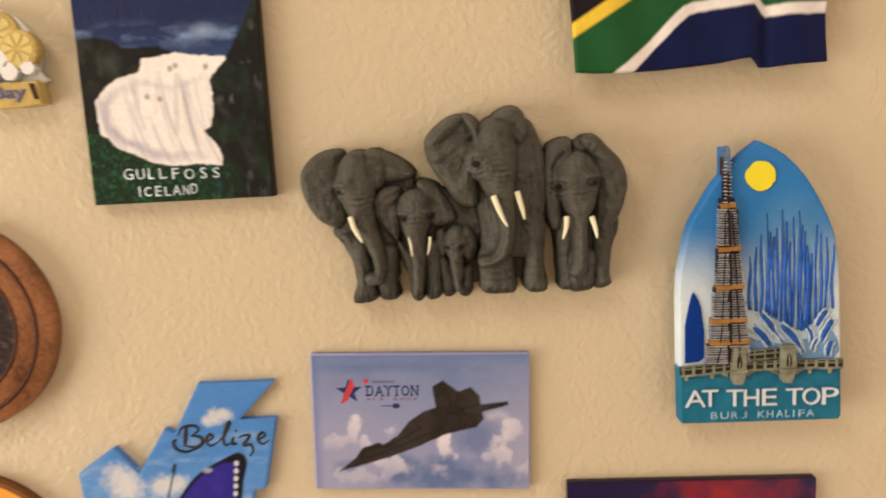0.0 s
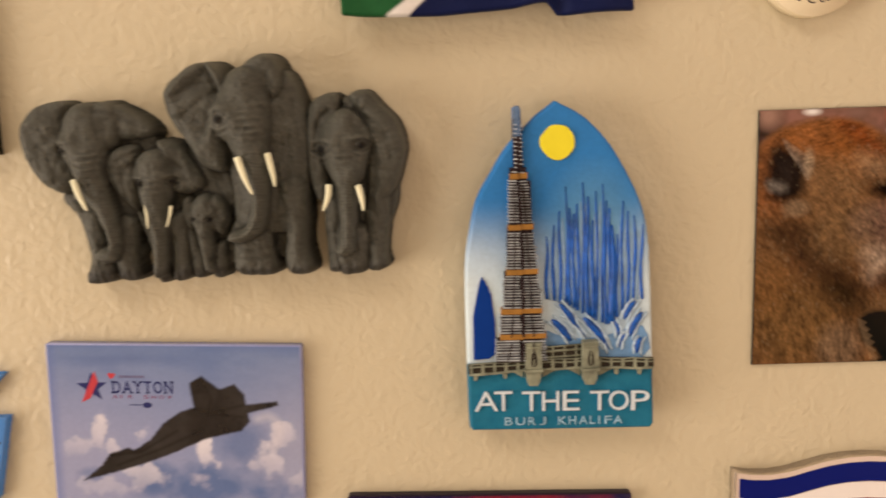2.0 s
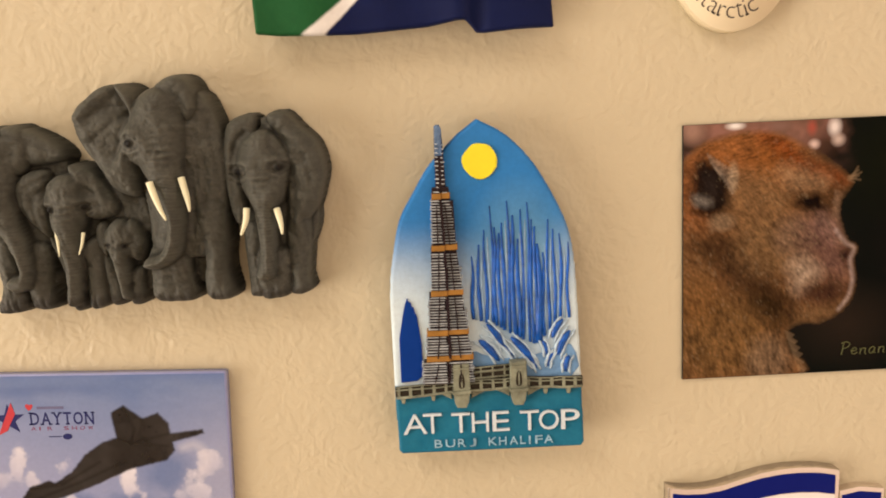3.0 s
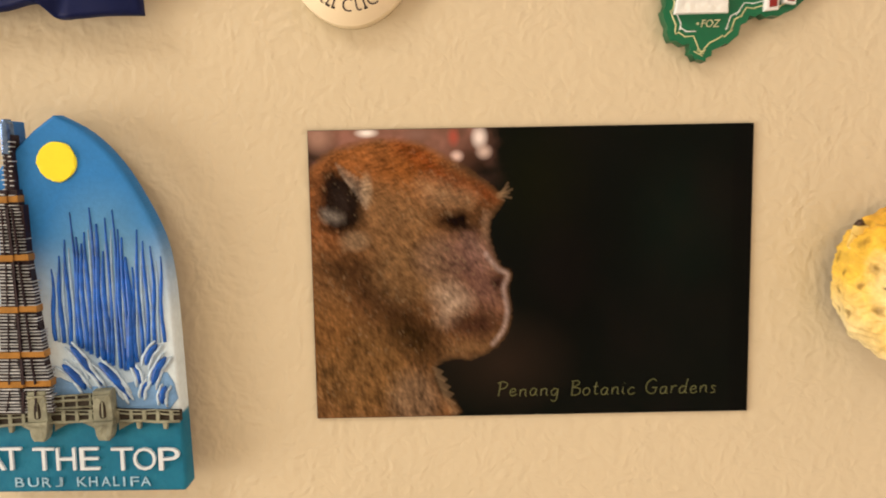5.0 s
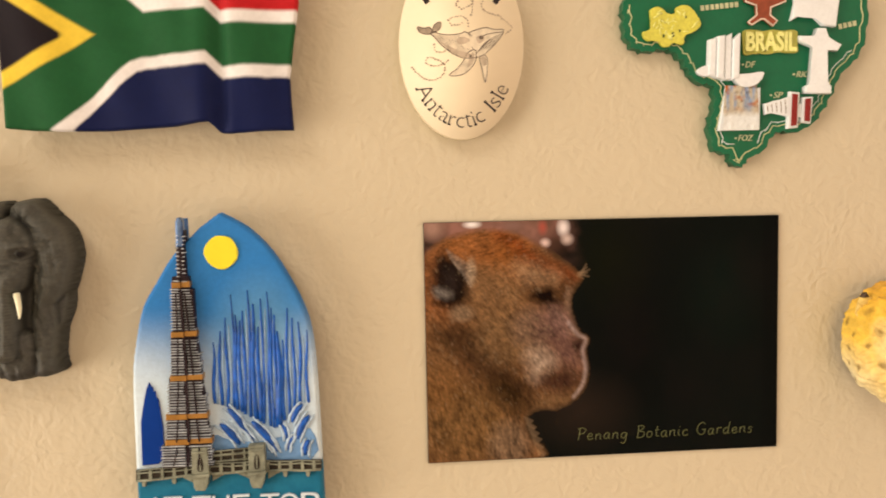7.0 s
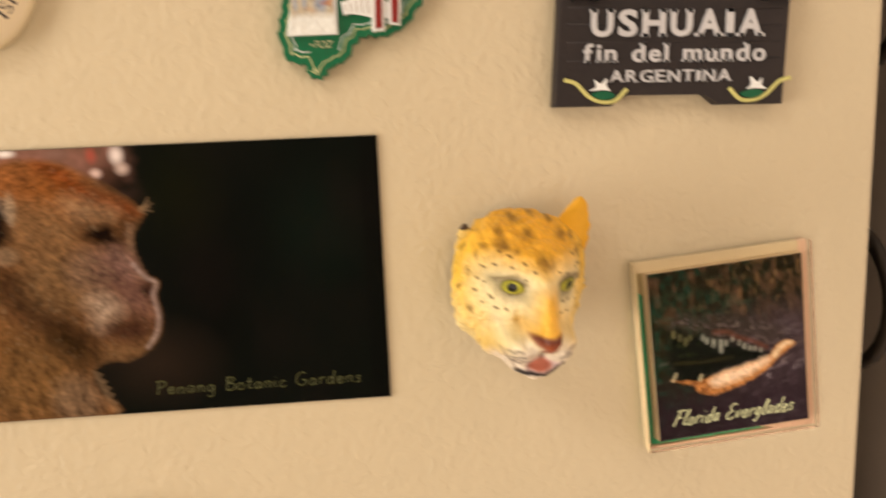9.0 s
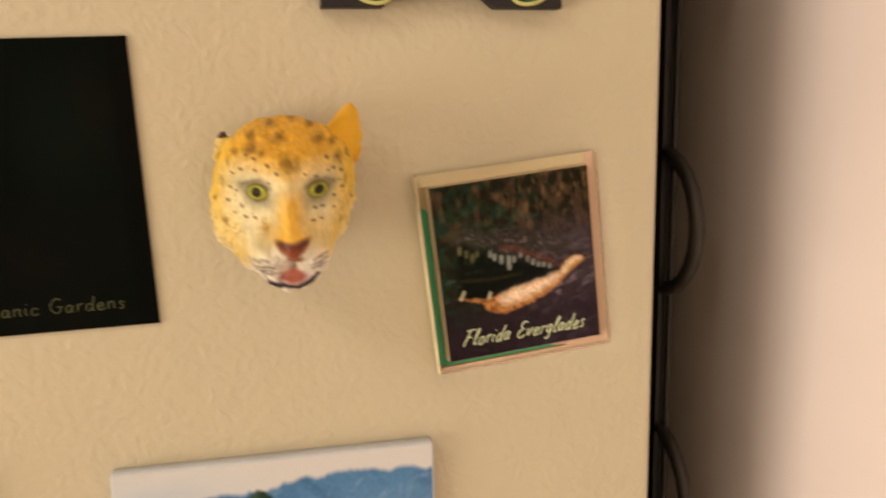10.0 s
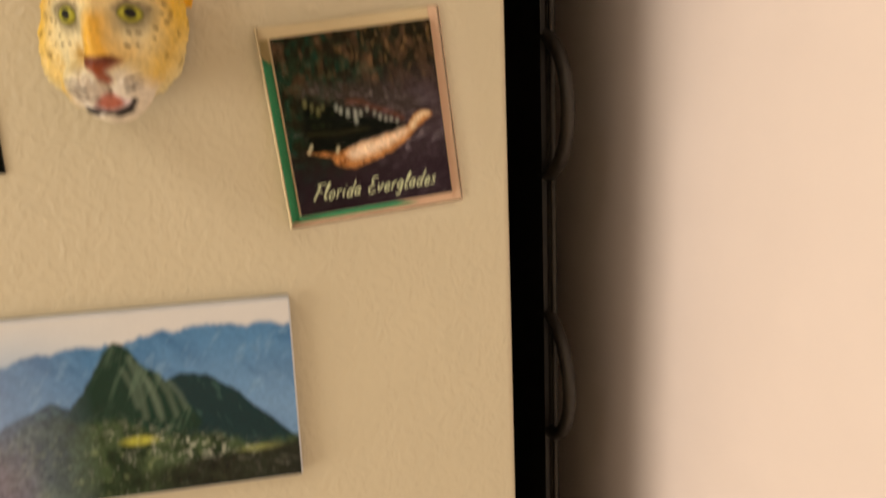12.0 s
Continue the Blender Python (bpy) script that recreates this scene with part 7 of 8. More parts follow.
    s.c *= (1 + 0.4 * (fuzz(X * 1.6, Z * 0.7 + 0.3 * X, 1.0, 26) - 0.5) + 0.25 * (fuzz(X, Z, 3.4, 36) - 0.5))[..., None]
    ids = np.arange(nu * nv).reshape(nv, nu)
    quads = np.stack([ids[:-1], np.roll(ids, -1, 1)[:-1], np.roll(ids, -1, 1)[1:], ids[1:]], -1).reshape(-1, 4)
    bm = bmesh.new()
    lay = bm.verts.layers.float_color.new("paint")
    Y = np.maximum(Y, -0.5)
    vs = []
    for px, py, pz, col in zip(X.ravel(), Y.ravel(), Z.ravel(), np.clip(s.c.reshape(-1, 3), 0.003, 0.9)):
        vert = bm.verts.new((px / 1000, -py / 1000, pz / 1000))
        vert[lay] = (*col, 1)
        vs.append(vert)
    for q in quads:
        if q[0] // nu:
            f = bm.faces.new([vs[i] for i in q])
            f.smooth = True
    cap = bm.faces.new([vs[i] for i in ids[1]][::-1])
    cap.smooth = True

    def ear(base, tip, wide, thick, col, dark_rim):
        b, tp = Vector(base), Vector(tip)
        n = 20
        rows = []
        for i in range(n + 1):
            f = i / n
            w = wide * (1 - f ** 1.5) ** 0.8 + 0.35
            mid = b.lerp(tp, f)
            rows.append([])
            for k in range(12):
                a = 2 * math.pi * k / 12
                hollow = 0.7 * thick * (1 - f) if math.sin(a) > 0.4 else 0
                co = mid + Vector((w * math.cos(a), thick * (1 - 0.6 * f) * math.sin(a) - hollow, 0))
                co += Vector((0.5, 0.3, 0.5)) * noise.noise(co * 0.5) * 1.8
                vert = bm.verts.new((co.x / 1000, -co.y / 1000, co.z / 1000))
                shade = np.array(col) * (0.9 if math.sin(a) > 0.4 else 1.05)
                vert[lay] = (*(dark_rim if dark_rim is not None and f > 0.86 else shade), 1)
                rows[-1].append(vert)
        for i in range(n):
            for k in range(12):
                bm.faces.new((rows[i][k], rows[i][(k + 1) % 12], rows[i + 1][(k + 1) % 12], rows[i + 1][k])).smooth = True
        bm.faces.new(rows[-1])

    ear((11.8, 10, 6.0), (17.2, 11, 21.6), 6.8, 3.6, paint(234, 166, 42), None)
    ear((-12.8, 12, 6.6), (-16.2, 12, 15.0), 5.0, 2.8, paint(222, 180, 96), paint(70, 52, 40))
    bmesh.ops.recalc_face_normals(bm, faces=bm.faces)
    me = mesh_of("leopard_head", bm, material("leopard_resin", None, 0.45, vary=0.08, scale=500, bump=0.4, bump_scale=700))
    ob = new("leopard_head", me)
    ob.location = (0.3193, 0, 1.3675)
    tagged(ob, "yellow spotted leopard head in painted resin, one ear chipped", "figurine")


def acrylic_photo():
    t = thing("acrylic_magnet", 0.3824, 1.3411, "clear acrylic photo magnet with a dark swamp picture, slightly crooked", "magnet", -5.2)
    glass = bpy.data.materials.new("clear_acrylic")
    glass.use_nodes = True
    b = glass.node_tree.nodes["Principled BSDF"]
    b.inputs["Transmission Weight"].default_value, b.inputs["Roughness"].default_value, b.inputs["IOR"].default_value = 1.0, 0.02, 1.12
    b.inputs["Base Color"].default_value = (0.96, 0.97, 0.95, 1)
    bm = prism([(px + 0.9, pz - 1.1) for px, pz in round_rect(54.6, 59.8, 0.8)], 0.5, 5.7, 0.6)
    case = part("case", bm, glass, t, "clear acrylic block")
    case.visible_shadow = False
    x, z = grid(-22.5, 25.0, -27.8, 25.1, 0.2)
    s = Sheet(x, z, paint(36, 32, 24))
    s.lay(np.clip(fuzz(x, z / 1.8, 1.8, 4) * 3.4 - 1.5, 0, 1) * step(z - 7, 8) * 0.75, paint(92, 64, 46))
    s.lay(np.clip(fuzz(x, z / 1.8, 1.4, 24) * 5 - 3.0, 0, 1) * step(z - 8, 8) * step(x + 6, 12) * 0.5, paint(132, 96, 60))
    s.lay(np.clip(fuzz(x, z / 1.3, 1.6, 14) * 3.4 - 1.7, 0, 1) * step(8 - np.abs(z - 10), 8) * step(12 - x, 14) * 0.6, paint(48, 70, 50))
    s.lay(np.clip(fuzz(x, z / 1.4, 1.5, 44) * 3.0 - 1.4, 0, 1) * step(-2 - x + 0.3 * z, 12) * 0.7, paint(26, 60, 46))
    s.lay(step(x - 2, 12) * step(9 - z, 6) * 0.75, paint(66, 50, 52))
    s.lay(np.clip(fuzz(x / 3 + 0.1 * z, z - 0.25 * x, 1.3, 34) * 3.4 - 1.7, 0, 1) * step(4 - z, 6) * step(x - 2, 8) * 0.55, paint(120, 100, 100))
    s.lay(np.clip(fuzz(x / 4, z - 0.1 * x, 0.7, 84) * 6 - 4.2, 0, 1) * step(3 - np.abs(z + 4), 6) * 0.5, paint(168, 140, 120))
    s.lay(step(-13 - z, 6) * 0.8, paint(44, 32, 36))
    # plain wedge shapes, dark above and pale below
    upper = spline([(-17, 8.2), (-11, 6.4), (-6, 5.0), (0, 2.2), (5, 2.6), (9, 0.4), (13, -1.6), (15.6, -1.0), (20, 1.0), (14, 5.2), (4, 8.6), (-6, 9.6), (-13, 11)], 4)
    s.shape(upper, paint(58, 48, 42), 1.6, 1.6, 1.4, much=0.7)
    s.lay(step(inside(x, z, upper), 1.5) * np.clip(fuzz(x / 1.8, z + 0.3 * x, 0.8, 54, 2) * 5 - 2.9, 0, 1) * 0.5, paint(120, 98, 88))
    s.line([(-3, 4.4), (1, 4.0), (4.6, 1.4), (8, 0.2), (12.6, -2.6)], 0.9, paint(112, 60, 40), 0.9, 0.7)
    s.shape(spline([(-16.4, 6.4), (-10, 4.6), (-5.7, 3.6), (0.4, 1.0), (6, -0.6), (10.0, -3.0), (13.4, -4.9), (6, -6.8), (-0.8, -7.9), (-8.6, -9.6), (-16.7, -8.6)], 4), paint(13, 24, 18), 1.4, 0.8, 1.5)
    s.lay(np.clip(fuzz(x, z, 1.6, 64) * 4 - 2.3, 0, 1) * np.clip(1.2 - np.hypot((x + 11) / 7, (z - 1) / 4), 0, 1) * 0.7, paint(60, 66, 34))
    jaw = spline([(-17.4, -8.8), (-13.4, -10.4), (-10.6, -11.6), (-9.3, -13.6), (-5, -15.2), (-1.8, -14.9), (5, -13.2), (10.6, -11.0), (14.5, -8.2), (17.4, -5.6), (21.7, -3.1), (21.0, -1.8), (18.6, -1.3), (16.0, -2.7), (13.1, -5.6), (7.8, -6.9), (-0.9, -8.4), (-8.7, -10.2), (-13, -9.6)], 4)
    s.shape(jaw, paint(178, 112, 60), 0.5, 0.5, 1.0)
    s.lay(step(inside(x, z, jaw), 0.8) * np.clip(fuzz(x, z, 1.2, 57, 2) * 4 - 2.2, 0, 1) * step(-9.5 - z - 0.25 * (x + 4), 3) * 0.8, paint(84, 44, 22))
    s.shape(spline([(-5.4, -10.6), (-0.9, -8.8), (7.8, -7.3), (12.4, -6.0), (13.6, -7.0), (8, -10.0), (1, -12.2), (-4, -12.6)], 4), paint(226, 184, 146), 1.2, 0.5, 0.9)
    s.shape(spline([(14.4, -5.6), (16.4, -3.0), (18.8, -1.6), (21.2, -2.4), (18, -3.6), (15.6, -6.4)], 4), paint(216, 176, 132), 0.6, 0.4, 0.8)
    s.lay(np.clip(fuzz(x / 2.4, z - 0.3 * x, 0.9, 94) * 4 - 2.3, 0, 1) * np.clip(1.3 - np.hypot((x - 15) / 6, (z + 11) / 4), 0, 1) * 0.6, paint(150, 128, 128))
    s.line([(-17.0, -9.0), (-15.8, -7.0)], 0.5, paint(210, 186, 140), 0.5)
    s.line([(-8.6, -10.0), (-8.0, -8.6)], 0.5, paint(210, 186, 140), 0.5)
    for px, top, n, w in ((-15.7, 6.3, 1.5, 0.9), (-13.8, 4.8, 1.2, 0.7), (-12.1, 3.6, 1.4, 0.9), (-10.6, 4.2, 0.8, 0.4), (-6.7, 3.7, 1.0, 0.6), (-5.5, 2.7, 1.2, 0.6), (-3.5, 1.8, 1.6, 0.8), (-1.3, 1.3, 3.2, 0.9), (0.3, 1.0, 1.0, 0.6), (4.5, 0.4, 0.8, 0.5), (6.0, -0.8, 0.9, 0.6), (7.6, -1.8, 0.7, 0.6), (9.2, -2.2, 0.6, 0.5), (2.4, 1.6, 0.5, 0.4), (11.0, -3.0, 0.5, 0.4)):
        s.line([(px, top), (px - 0.15, top - n)], 0.7 * w, paint(196, 184, 158) if px > -10 else paint(140, 126, 78), 0.7, 0.65)
    s.line([(-16, -3.6), (-8, -4.4), (2, -4.2)], 0.5, paint(70, 60, 34), 0.6, 0.5)
    s.grain(1.8, 0.25)
    s.grain(0.6, 0.35, 15)
    part("insert_card", prism(rect(-22.6, -27.9, 25.1, 25.2), 0.9, 4.7), material("cream_card", paint(196, 160, 118), 0.6), case, "cream card insert")
    rim_m = material("cream_rim", paint(204, 172, 128), 0.5, vary=0.04)
    pink_m = material("pinkish_rim", paint(214, 166, 130), 0.5, vary=0.04)
    # rim heights are fitted to the camera's views, hiding the green from the left
    for a, b, c, d, m in ((-26.2, -30.8, -25.7, 28.6, rim_m), (25.15, -30.8, 28.0, 28.6, pink_m), (-25.7, 25.25, 25.15, 28.6, rim_m), (-25.7, -30.8, 25.15, -29.9, pink_m)):
        part("card_rim", prism(rect(a, b, c, d), 0.9, 5.3 if c < -25 or d < -30 else 2.6, 0.2), m, case, "pale rim of the insert")
    part("cream_edge", prism([(16.1, -29.85), (25.1, -29.85), (25.1, -27.95), (6.1, -27.95)], 0.95, 3.0), pink_m, case)
    # green strips stand in for refracted colour seen along the block's edges
    green = material("refraction_green", paint(70, 156, 104), 0.5, vary=0.12, scale=60)
    part("green_refraction_strip", prism([(-25.65, -29.85), (-23.2, -29.85), (-23.2, 18.0), (-25.65, 20.0)], 0.35, 0.7), green, case, "green strip imitating refraction along the acrylic edge")
    part("card_step", prism(rect(-23.15, -27.95, -22.65, 25.2), 0.95, 2.2), rim_m, case)
    part("green_refraction_strip", prism([(-23.65, -29.85), (16, -29.85), (6, -28.0), (-23.65, -28.0)], 0.95, 1.4), green, case)
    part("backing_edge", prism([(-25.65, 20.05), (-23.2, 18.05), (-23.2, 25.2), (-25.65, 25.2)], 0.95, 2.2), material("olive_backing", paint(168, 140, 92), 0.5), case)
    surface("print", grid_mesh(x, z, np.full(x.shape, 4.8), s.c, M_PRINT), case, "dark photo of a swamp")
    part("lettering", hand_word("Florida Everglades", -18.2, -23.6, 38.0, 4.7, 4.8, 0.24, 0.42, -1.0), material("cream_letters", paint(204, 192, 142), 0.5), case, "cream handwriting")
    part("magnet_strip", prism(rect(-25.6, -24, 27.6, 28.2), 0, 0.3), material("dark_olive_magnet", paint(70, 56, 38), 0.6), t)


# ---- magnets of the lower row ----
def air_show_magnet():
    t = thing("air_show_magnet", -0.0168, 1.3155, "laminated picture magnet of a dark jet over cloudy blue sky", "magnet", 1.95)
    body = prism(round_rect(79.8, 52.2, 0.8), 0, 3.2, 0.9, segs=3)
    part("plate", body, material("lilac_print_edge", paint(150, 146, 180), 0.25, coat=0.5), t)
    x, z = grid(-39.3, 39.3, -25.6, 25.6, 0.3)
    s = Sheet(x, z, paint(130, 132, 158))
    s.lay(np.clip((z + 2) / 24, 0, 1) * 0.85, paint(112, 122, 150))
    s.lay(np.clip(fuzz(x / 2.4, z, 5, 3) * 2.6 - 1.1, 0, 1) * step(z - 8, 8) * 0.5, paint(92, 106, 142))
    s.lay(np.clip(1 - np.abs(z - 21.5) / 3.0, 0, 1) * step(17 - np.abs(x + 15), 14) * 0.55, paint(84, 96, 134))
    s.lay(step(8 - z, 16) * step(-x - 2, 26) * 0.6, paint(164, 154, 170))
    s.lay(step(x - 24, 12) * step(10 - z, 16) * 0.6, paint(168, 156, 166))
    big, fine_ = fuzz(x, z, 9, 23, 4), fuzz(x, z, 4.5, 33, 5)
    for cx, cz, rx, rz, much in ((10, -20, 26, 8, 0.95), (20, -5, 9, 9, 0.7), (-6, -17, 8, 6, 0.6), (-28, -17, 7, 4, 0.5), (36, -22, 10, 4, 0.6)):  # blue gaps between the clouds
        s.lay(np.clip((1.15 - np.hypot((x - cx) / rx, (z - cz) / rz) + 1.3 * (big - 0.5)) * 1.6, 0, 1) * much, paint(92, 104, 138))
    def cloud(cx, cz, rx, rz, much):
        q = 1.0 - np.hypot((x - cx) / rx, (z - cz) / rz) + 2.2 * (fine_ - 0.5)
        s.lay(np.clip(q * 1.5, 0, 1) * 0.7 * much, paint(178, 164, 174))
        top = np.clip((q - 0.15) * 2.4, 0, 1) * np.clip(0.62 + 0.5 * (z - cz) / rz + 0.9 * (big - 0.5), 0, 1)
        s.lay(top * much, paint(220, 202, 198))
    for c in ((8, -11, 5.5, 7.5, 0.9), (-24.5, -4, 2.4, 6.5, 0.8), (-21, -7, 3, 4, 0.6), (-11, -2.6, 3.6, 3.4, 0.8), (29, -12, 6.5, 7, 0.75), (33, -4, 3.4, 6, 0.6), (-12, -17, 8, 4.5, 0.55), (-31, -8, 5, 3.4, 0.45), (-24, -20, 9, 4, 0.4), (2, -6, 4, 3, 0.5), (37, -18, 4, 6, 0.4)):
        cloud(*c)
    curl = spline([(25.5, 2.0), (29, 3.0), (32.0, 0.6), (32.2, -3.6), (30.4, -7)], 6, False)
    s.line(curl, 1.6, paint(216, 196, 190), 1.6, 0.5)
    jet = spin([(-31.2, -17.8), (-25, -12.9), (-22, -9), (-16, -7.2), (-14.1, -8.0), (-8.7, -4.7), (-4.2, 0.6), (1.2, 4.1), (5.8, 5.6), (5, 13.6), (9, 15.7), (14.3, 11.3), (19.1, 12.8), (22, 9.3), (22.3, 6), (32.1, 6.9), (32.5, 5.5), (22.7, 3.2), (23.2, 0.6), (20.4, -2.5), (8.9, -4.9), (-1.7, -9.3), (-10.2, -12.3), (-22, -15.6)], 1.95)
    s.shape(jet, paint(40, 35, 33), 0.35, 0.2, 0.8)
    s.lay(step(inside(x, z, jet), 0.4) * np.clip(fuzz(x, z, 7, 8) * 2 - 0.8, 0, 1) * 0.5, paint(70, 62, 58))
    for pts in ([(6, 5), (11, 3.4), (21, 2)], [(9, 15), (11.5, 8), (10, 3)], [(14.4, 11), (13, 6), (16, 2.4)], [(22, 6), (17, 5), (12, 4)], [(-22, -9.6), (-12, -8.6), (0, -2)], [(-20, -13), (-6, -8), (8, -2)]):
        s.line(spin(pts, 1.95), 0.5, paint(24, 20, 20), 0.6, 0.7)
    s.lay(step(inside(x, z, jet) - 0.3, 0.6) * np.clip(fuzz(x, z, 1.8, 18) * 4 - 2.3, 0, 1) * step(x - 6, 6) * 0.6, paint(24, 22, 24))
    s.lay(step(-37.6 - x, 1.5) * 0.55, paint(96, 106, 150))
    s.lay(step(z - 24.2, 1.0) * 0.35, paint(96, 106, 146))
    s.grain(0.9, 0.04)
    surface("print", grid_mesh(x, z, np.full(x.shape, 3.24), s.c, M_TIN), t, "printed sky with a dark jet")
    star = lambda cx, cz, r, a0, sx=1.0: [(cx + sx * rr * math.cos(a), cz + rr * math.sin(a)) for i in range(10) for rr, a in ((r if i % 2 == 0 else 0.4 * r, radians(a0 + 36 * i)),)]
    navy, red = material("navy_ink", paint(44, 46, 88), 0.3), material("red_ink", paint(190, 62, 66), 0.3)
    part("star", prism(star(-26.0, 12.0, 5.0, 92), 3.2, 3.3), navy, t, "plain navy star")
    part("star_stripe", prism([(-25.0, 17.4), (-24.0, 13.8), (-25.4, 11.2), (-26.6, 8.6), (-29.4, 7.2), (-27.6, 11.4), (-26.6, 13.6)], 3.25, 3.36), red, t, "red stripe across the star")
    part("red_dot", prism(spline([(-20.8, 16.2), (-20.2, 16.9), (-19.6, 16.5), (-18.9, 16.8), (-18.6, 16.0), (-19.8, 14.8)], 3), 3.2, 3.3), red, t)
    word = serif_word("DAYTON", -19.6, 10.2, 19.0, 4.0, 3.2, 0.1, 0.012)
    part("lettering", word, navy, t, "navy serif letters")
    word = bmesh.new()
    for k, ch in enumerate("AIR SHOW"):
        if ch != " ":
            letters(ch, -19.6 + 2.44 * k, 8.5, 0.4 if ch == "I" else 1.5, 1.15, 3.2, 0.1, word)
    part("lettering", word, material("dark_red_ink", paint(130, 62, 84), 0.3), t, "small wide-set red letters")
    part("lettering_bars", prism(rect(-17.4, 15.2, -9.4, 16.0), 3.2, 3.3), material("grey_blue_ink", paint(104, 96, 120), 0.3), t)
    part("lettering_bars", prism(rect(-14.4, 6.3, -10.6, 6.6), 3.2, 3.3), navy, t)
    ring = prism(disc(-8.9, 6.4, 1.4, 0.95, 18), 3.2, 3.32)
    part("emblem", ring, navy, t)


def butterfly_magnet():
    t = thing("butterfly_magnet", -0.0913, 1.3038, "jagged hand-painted blue wooden magnet with a butterfly wing and black lettering", "magnet")
    out = [(-7, 29.7), (21.4, 29.4), (6.9, 15.3), (21.0, 15.4), (14.8, -11.8), (10, -12.5), (8, -32), (-20, -40), (-54, -30), (-56.3, -4), (-41.5, 5.9), (-32.8, -4.4), (-21.5, 12.5), (-17.5, 10.6)]
    part("plate", prism(out, 0, 3.4, 0.2), material("blue_wood_edge", paint(84, 124, 174), 0.5, vary=0.1), t)
    x, z = grid(-57, 23, -40, 31, 0.4)
    s = Sheet(x, z, paint(82, 134, 192))
    s.lay(np.clip((4 - z) / 22, 0, 1) * 0.4, paint(128, 164, 210))
    s.lay(np.clip(fuzz(x / 3, z, 4, 7) * 3 - 1.6, 0, 1) * step(6 - z, 6) * 0.6, paint(168, 188, 220))
    for cx, cz, r in ((-1.6, 17.0, 2.7), (2.2, 17.6, 2.2), (-4.6, 15.4, 1.8), (-40, -6, 5), (-38, -11, 4.6), (-24, -10, 4), (-18.5, -9, 3.2)):
        n = fuzz(x, z, 1.6, int(cx) + 60)
        s.lay(np.clip(1.5 - np.hypot((x - cx) / 1.25, z - cz) / r + (n - 0.5) * 0.9, 0, 1) * 0.85, paint(226, 214, 214))
    for cx, cz, rx, rz in ((-11, 7.5, 6, 2.6), (-2, 8, 6, 2.4), (6, 9, 5, 3), (12, 9, 4.5, 2.6)):
        s.blob(cx, cz, rx, rz, paint(150, 172, 200), 0.9, 0.6)
    wing = spline([(-22, -22), (-18.5, -14.7), (-10.6, -5.6), (0.6, 0.7), (6.1, 2.6), (8.8, -0.7), (6.8, -8.4), (5.0, -17), (0, -28), (-14, -30)], 5)
    d = inside(x, z, wing)
    s.lay(step(d, 0.4), paint(24, 22, 30))
    s.lay(step(d - 1.3 - 2.0 * step(x + 0.5 * 0 - 1.6, 2), 0.6), paint(52, 40, 130))
    s.lay(step(d - 4, 3) * np.clip(fuzz(x, z, 4, 5) * 2 - 0.7, 0, 1) * 0.5, paint(78, 60, 170))
    for k in range(7):
        s.blob(4.6 - 0.35 * k, -1.6 - 3.0 * k, 1.0, 1.25, paint(220, 210, 206), 0.3)
    s.blob(-6.6, -4.0, 2.4, 1.4, paint(186, 180, 180), 0.5, 0.7)
    s.line([(-19.2, -3.4), (-20.4, -7), (-22.8, -14.6)], 0.7, paint(34, 44, 60))
    s.line([(-18.8, -1.6), (-19.6, -4)], 1.4, paint(34, 44, 60))
    s.grain(0.9, 0.06)
    do = inside(x, z, out, 3)
    s.c *= 0.82
    surface("painting", grid_mesh(x, z, np.where(do > 0.3, 3.43, 3.43 + (do - 0.3) * 4), s.c, M_RESIN, do > 0), t, "painted sky, clouds and butterfly wing")
    bm = bmesh.new()
    strokes = (([(-13.0, 13.4), (-13.6, 10), (-14.2, 5.8)], 0.8), ([(-16.9, 8.4), (-18.4, 7.6), (-17.6, 5.0), (-14.2, 3.6), (-9.6, 4.8)], 0.65), ([(-16.6, 9.8), (-14.6, 13.0), (-10.2, 13.8), (-8.4, 12.0), (-11.2, 9.8)], 0.55),
               ([(-11.4, 9.8), (-8.0, 9.2), (-7.5, 7.0), (-10, 5.2), (-13.6, 5.9)], 0.7), ([(-5.7, 7.3), (-3.3, 8.8), (-4.3, 10.2), (-6.0, 7.8), (-4.6, 5.6), (-1.4, 7.0)], 0.55), ([(-1.4, 7.0), (2.0, 11), (3.6, 14.2), (2.6, 13.9), (0.5, 7.8), (1.5, 5.6), (3.0, 6.4)], 0.6),
               ([(4.6, 9.0), (3.8, 6.4), (5.6, 6.0)], 0.65), ([(5.5, 11.0), (5.9, 11.2)], 0.6), ([(6.3, 8.4), (8.4, 9.2), (10.7, 9.0), (7.9, 5.5), (10.6, 5.6), (11.4, 3.2), (10.0, 0.9)], 0.55), ([(13.4, 7.2), (16.3, 8.8), (15.4, 10.2), (13.5, 7.9), (15.1, 5.6), (18.0, 7.2)], 0.55))
    for pts, w in strokes:
        line = spline(pts, 6, False)
        tube([(px / 1000, -0.0033, pz / 1000) for px, pz in line], w / 1000, bm, 6, taper=[0.55 + 0.6 * math.sin(math.pi * i / (len(line) - 1)) for i in range(len(line))])
    part("lettering", bm, M_INK, t, "black brushed script")


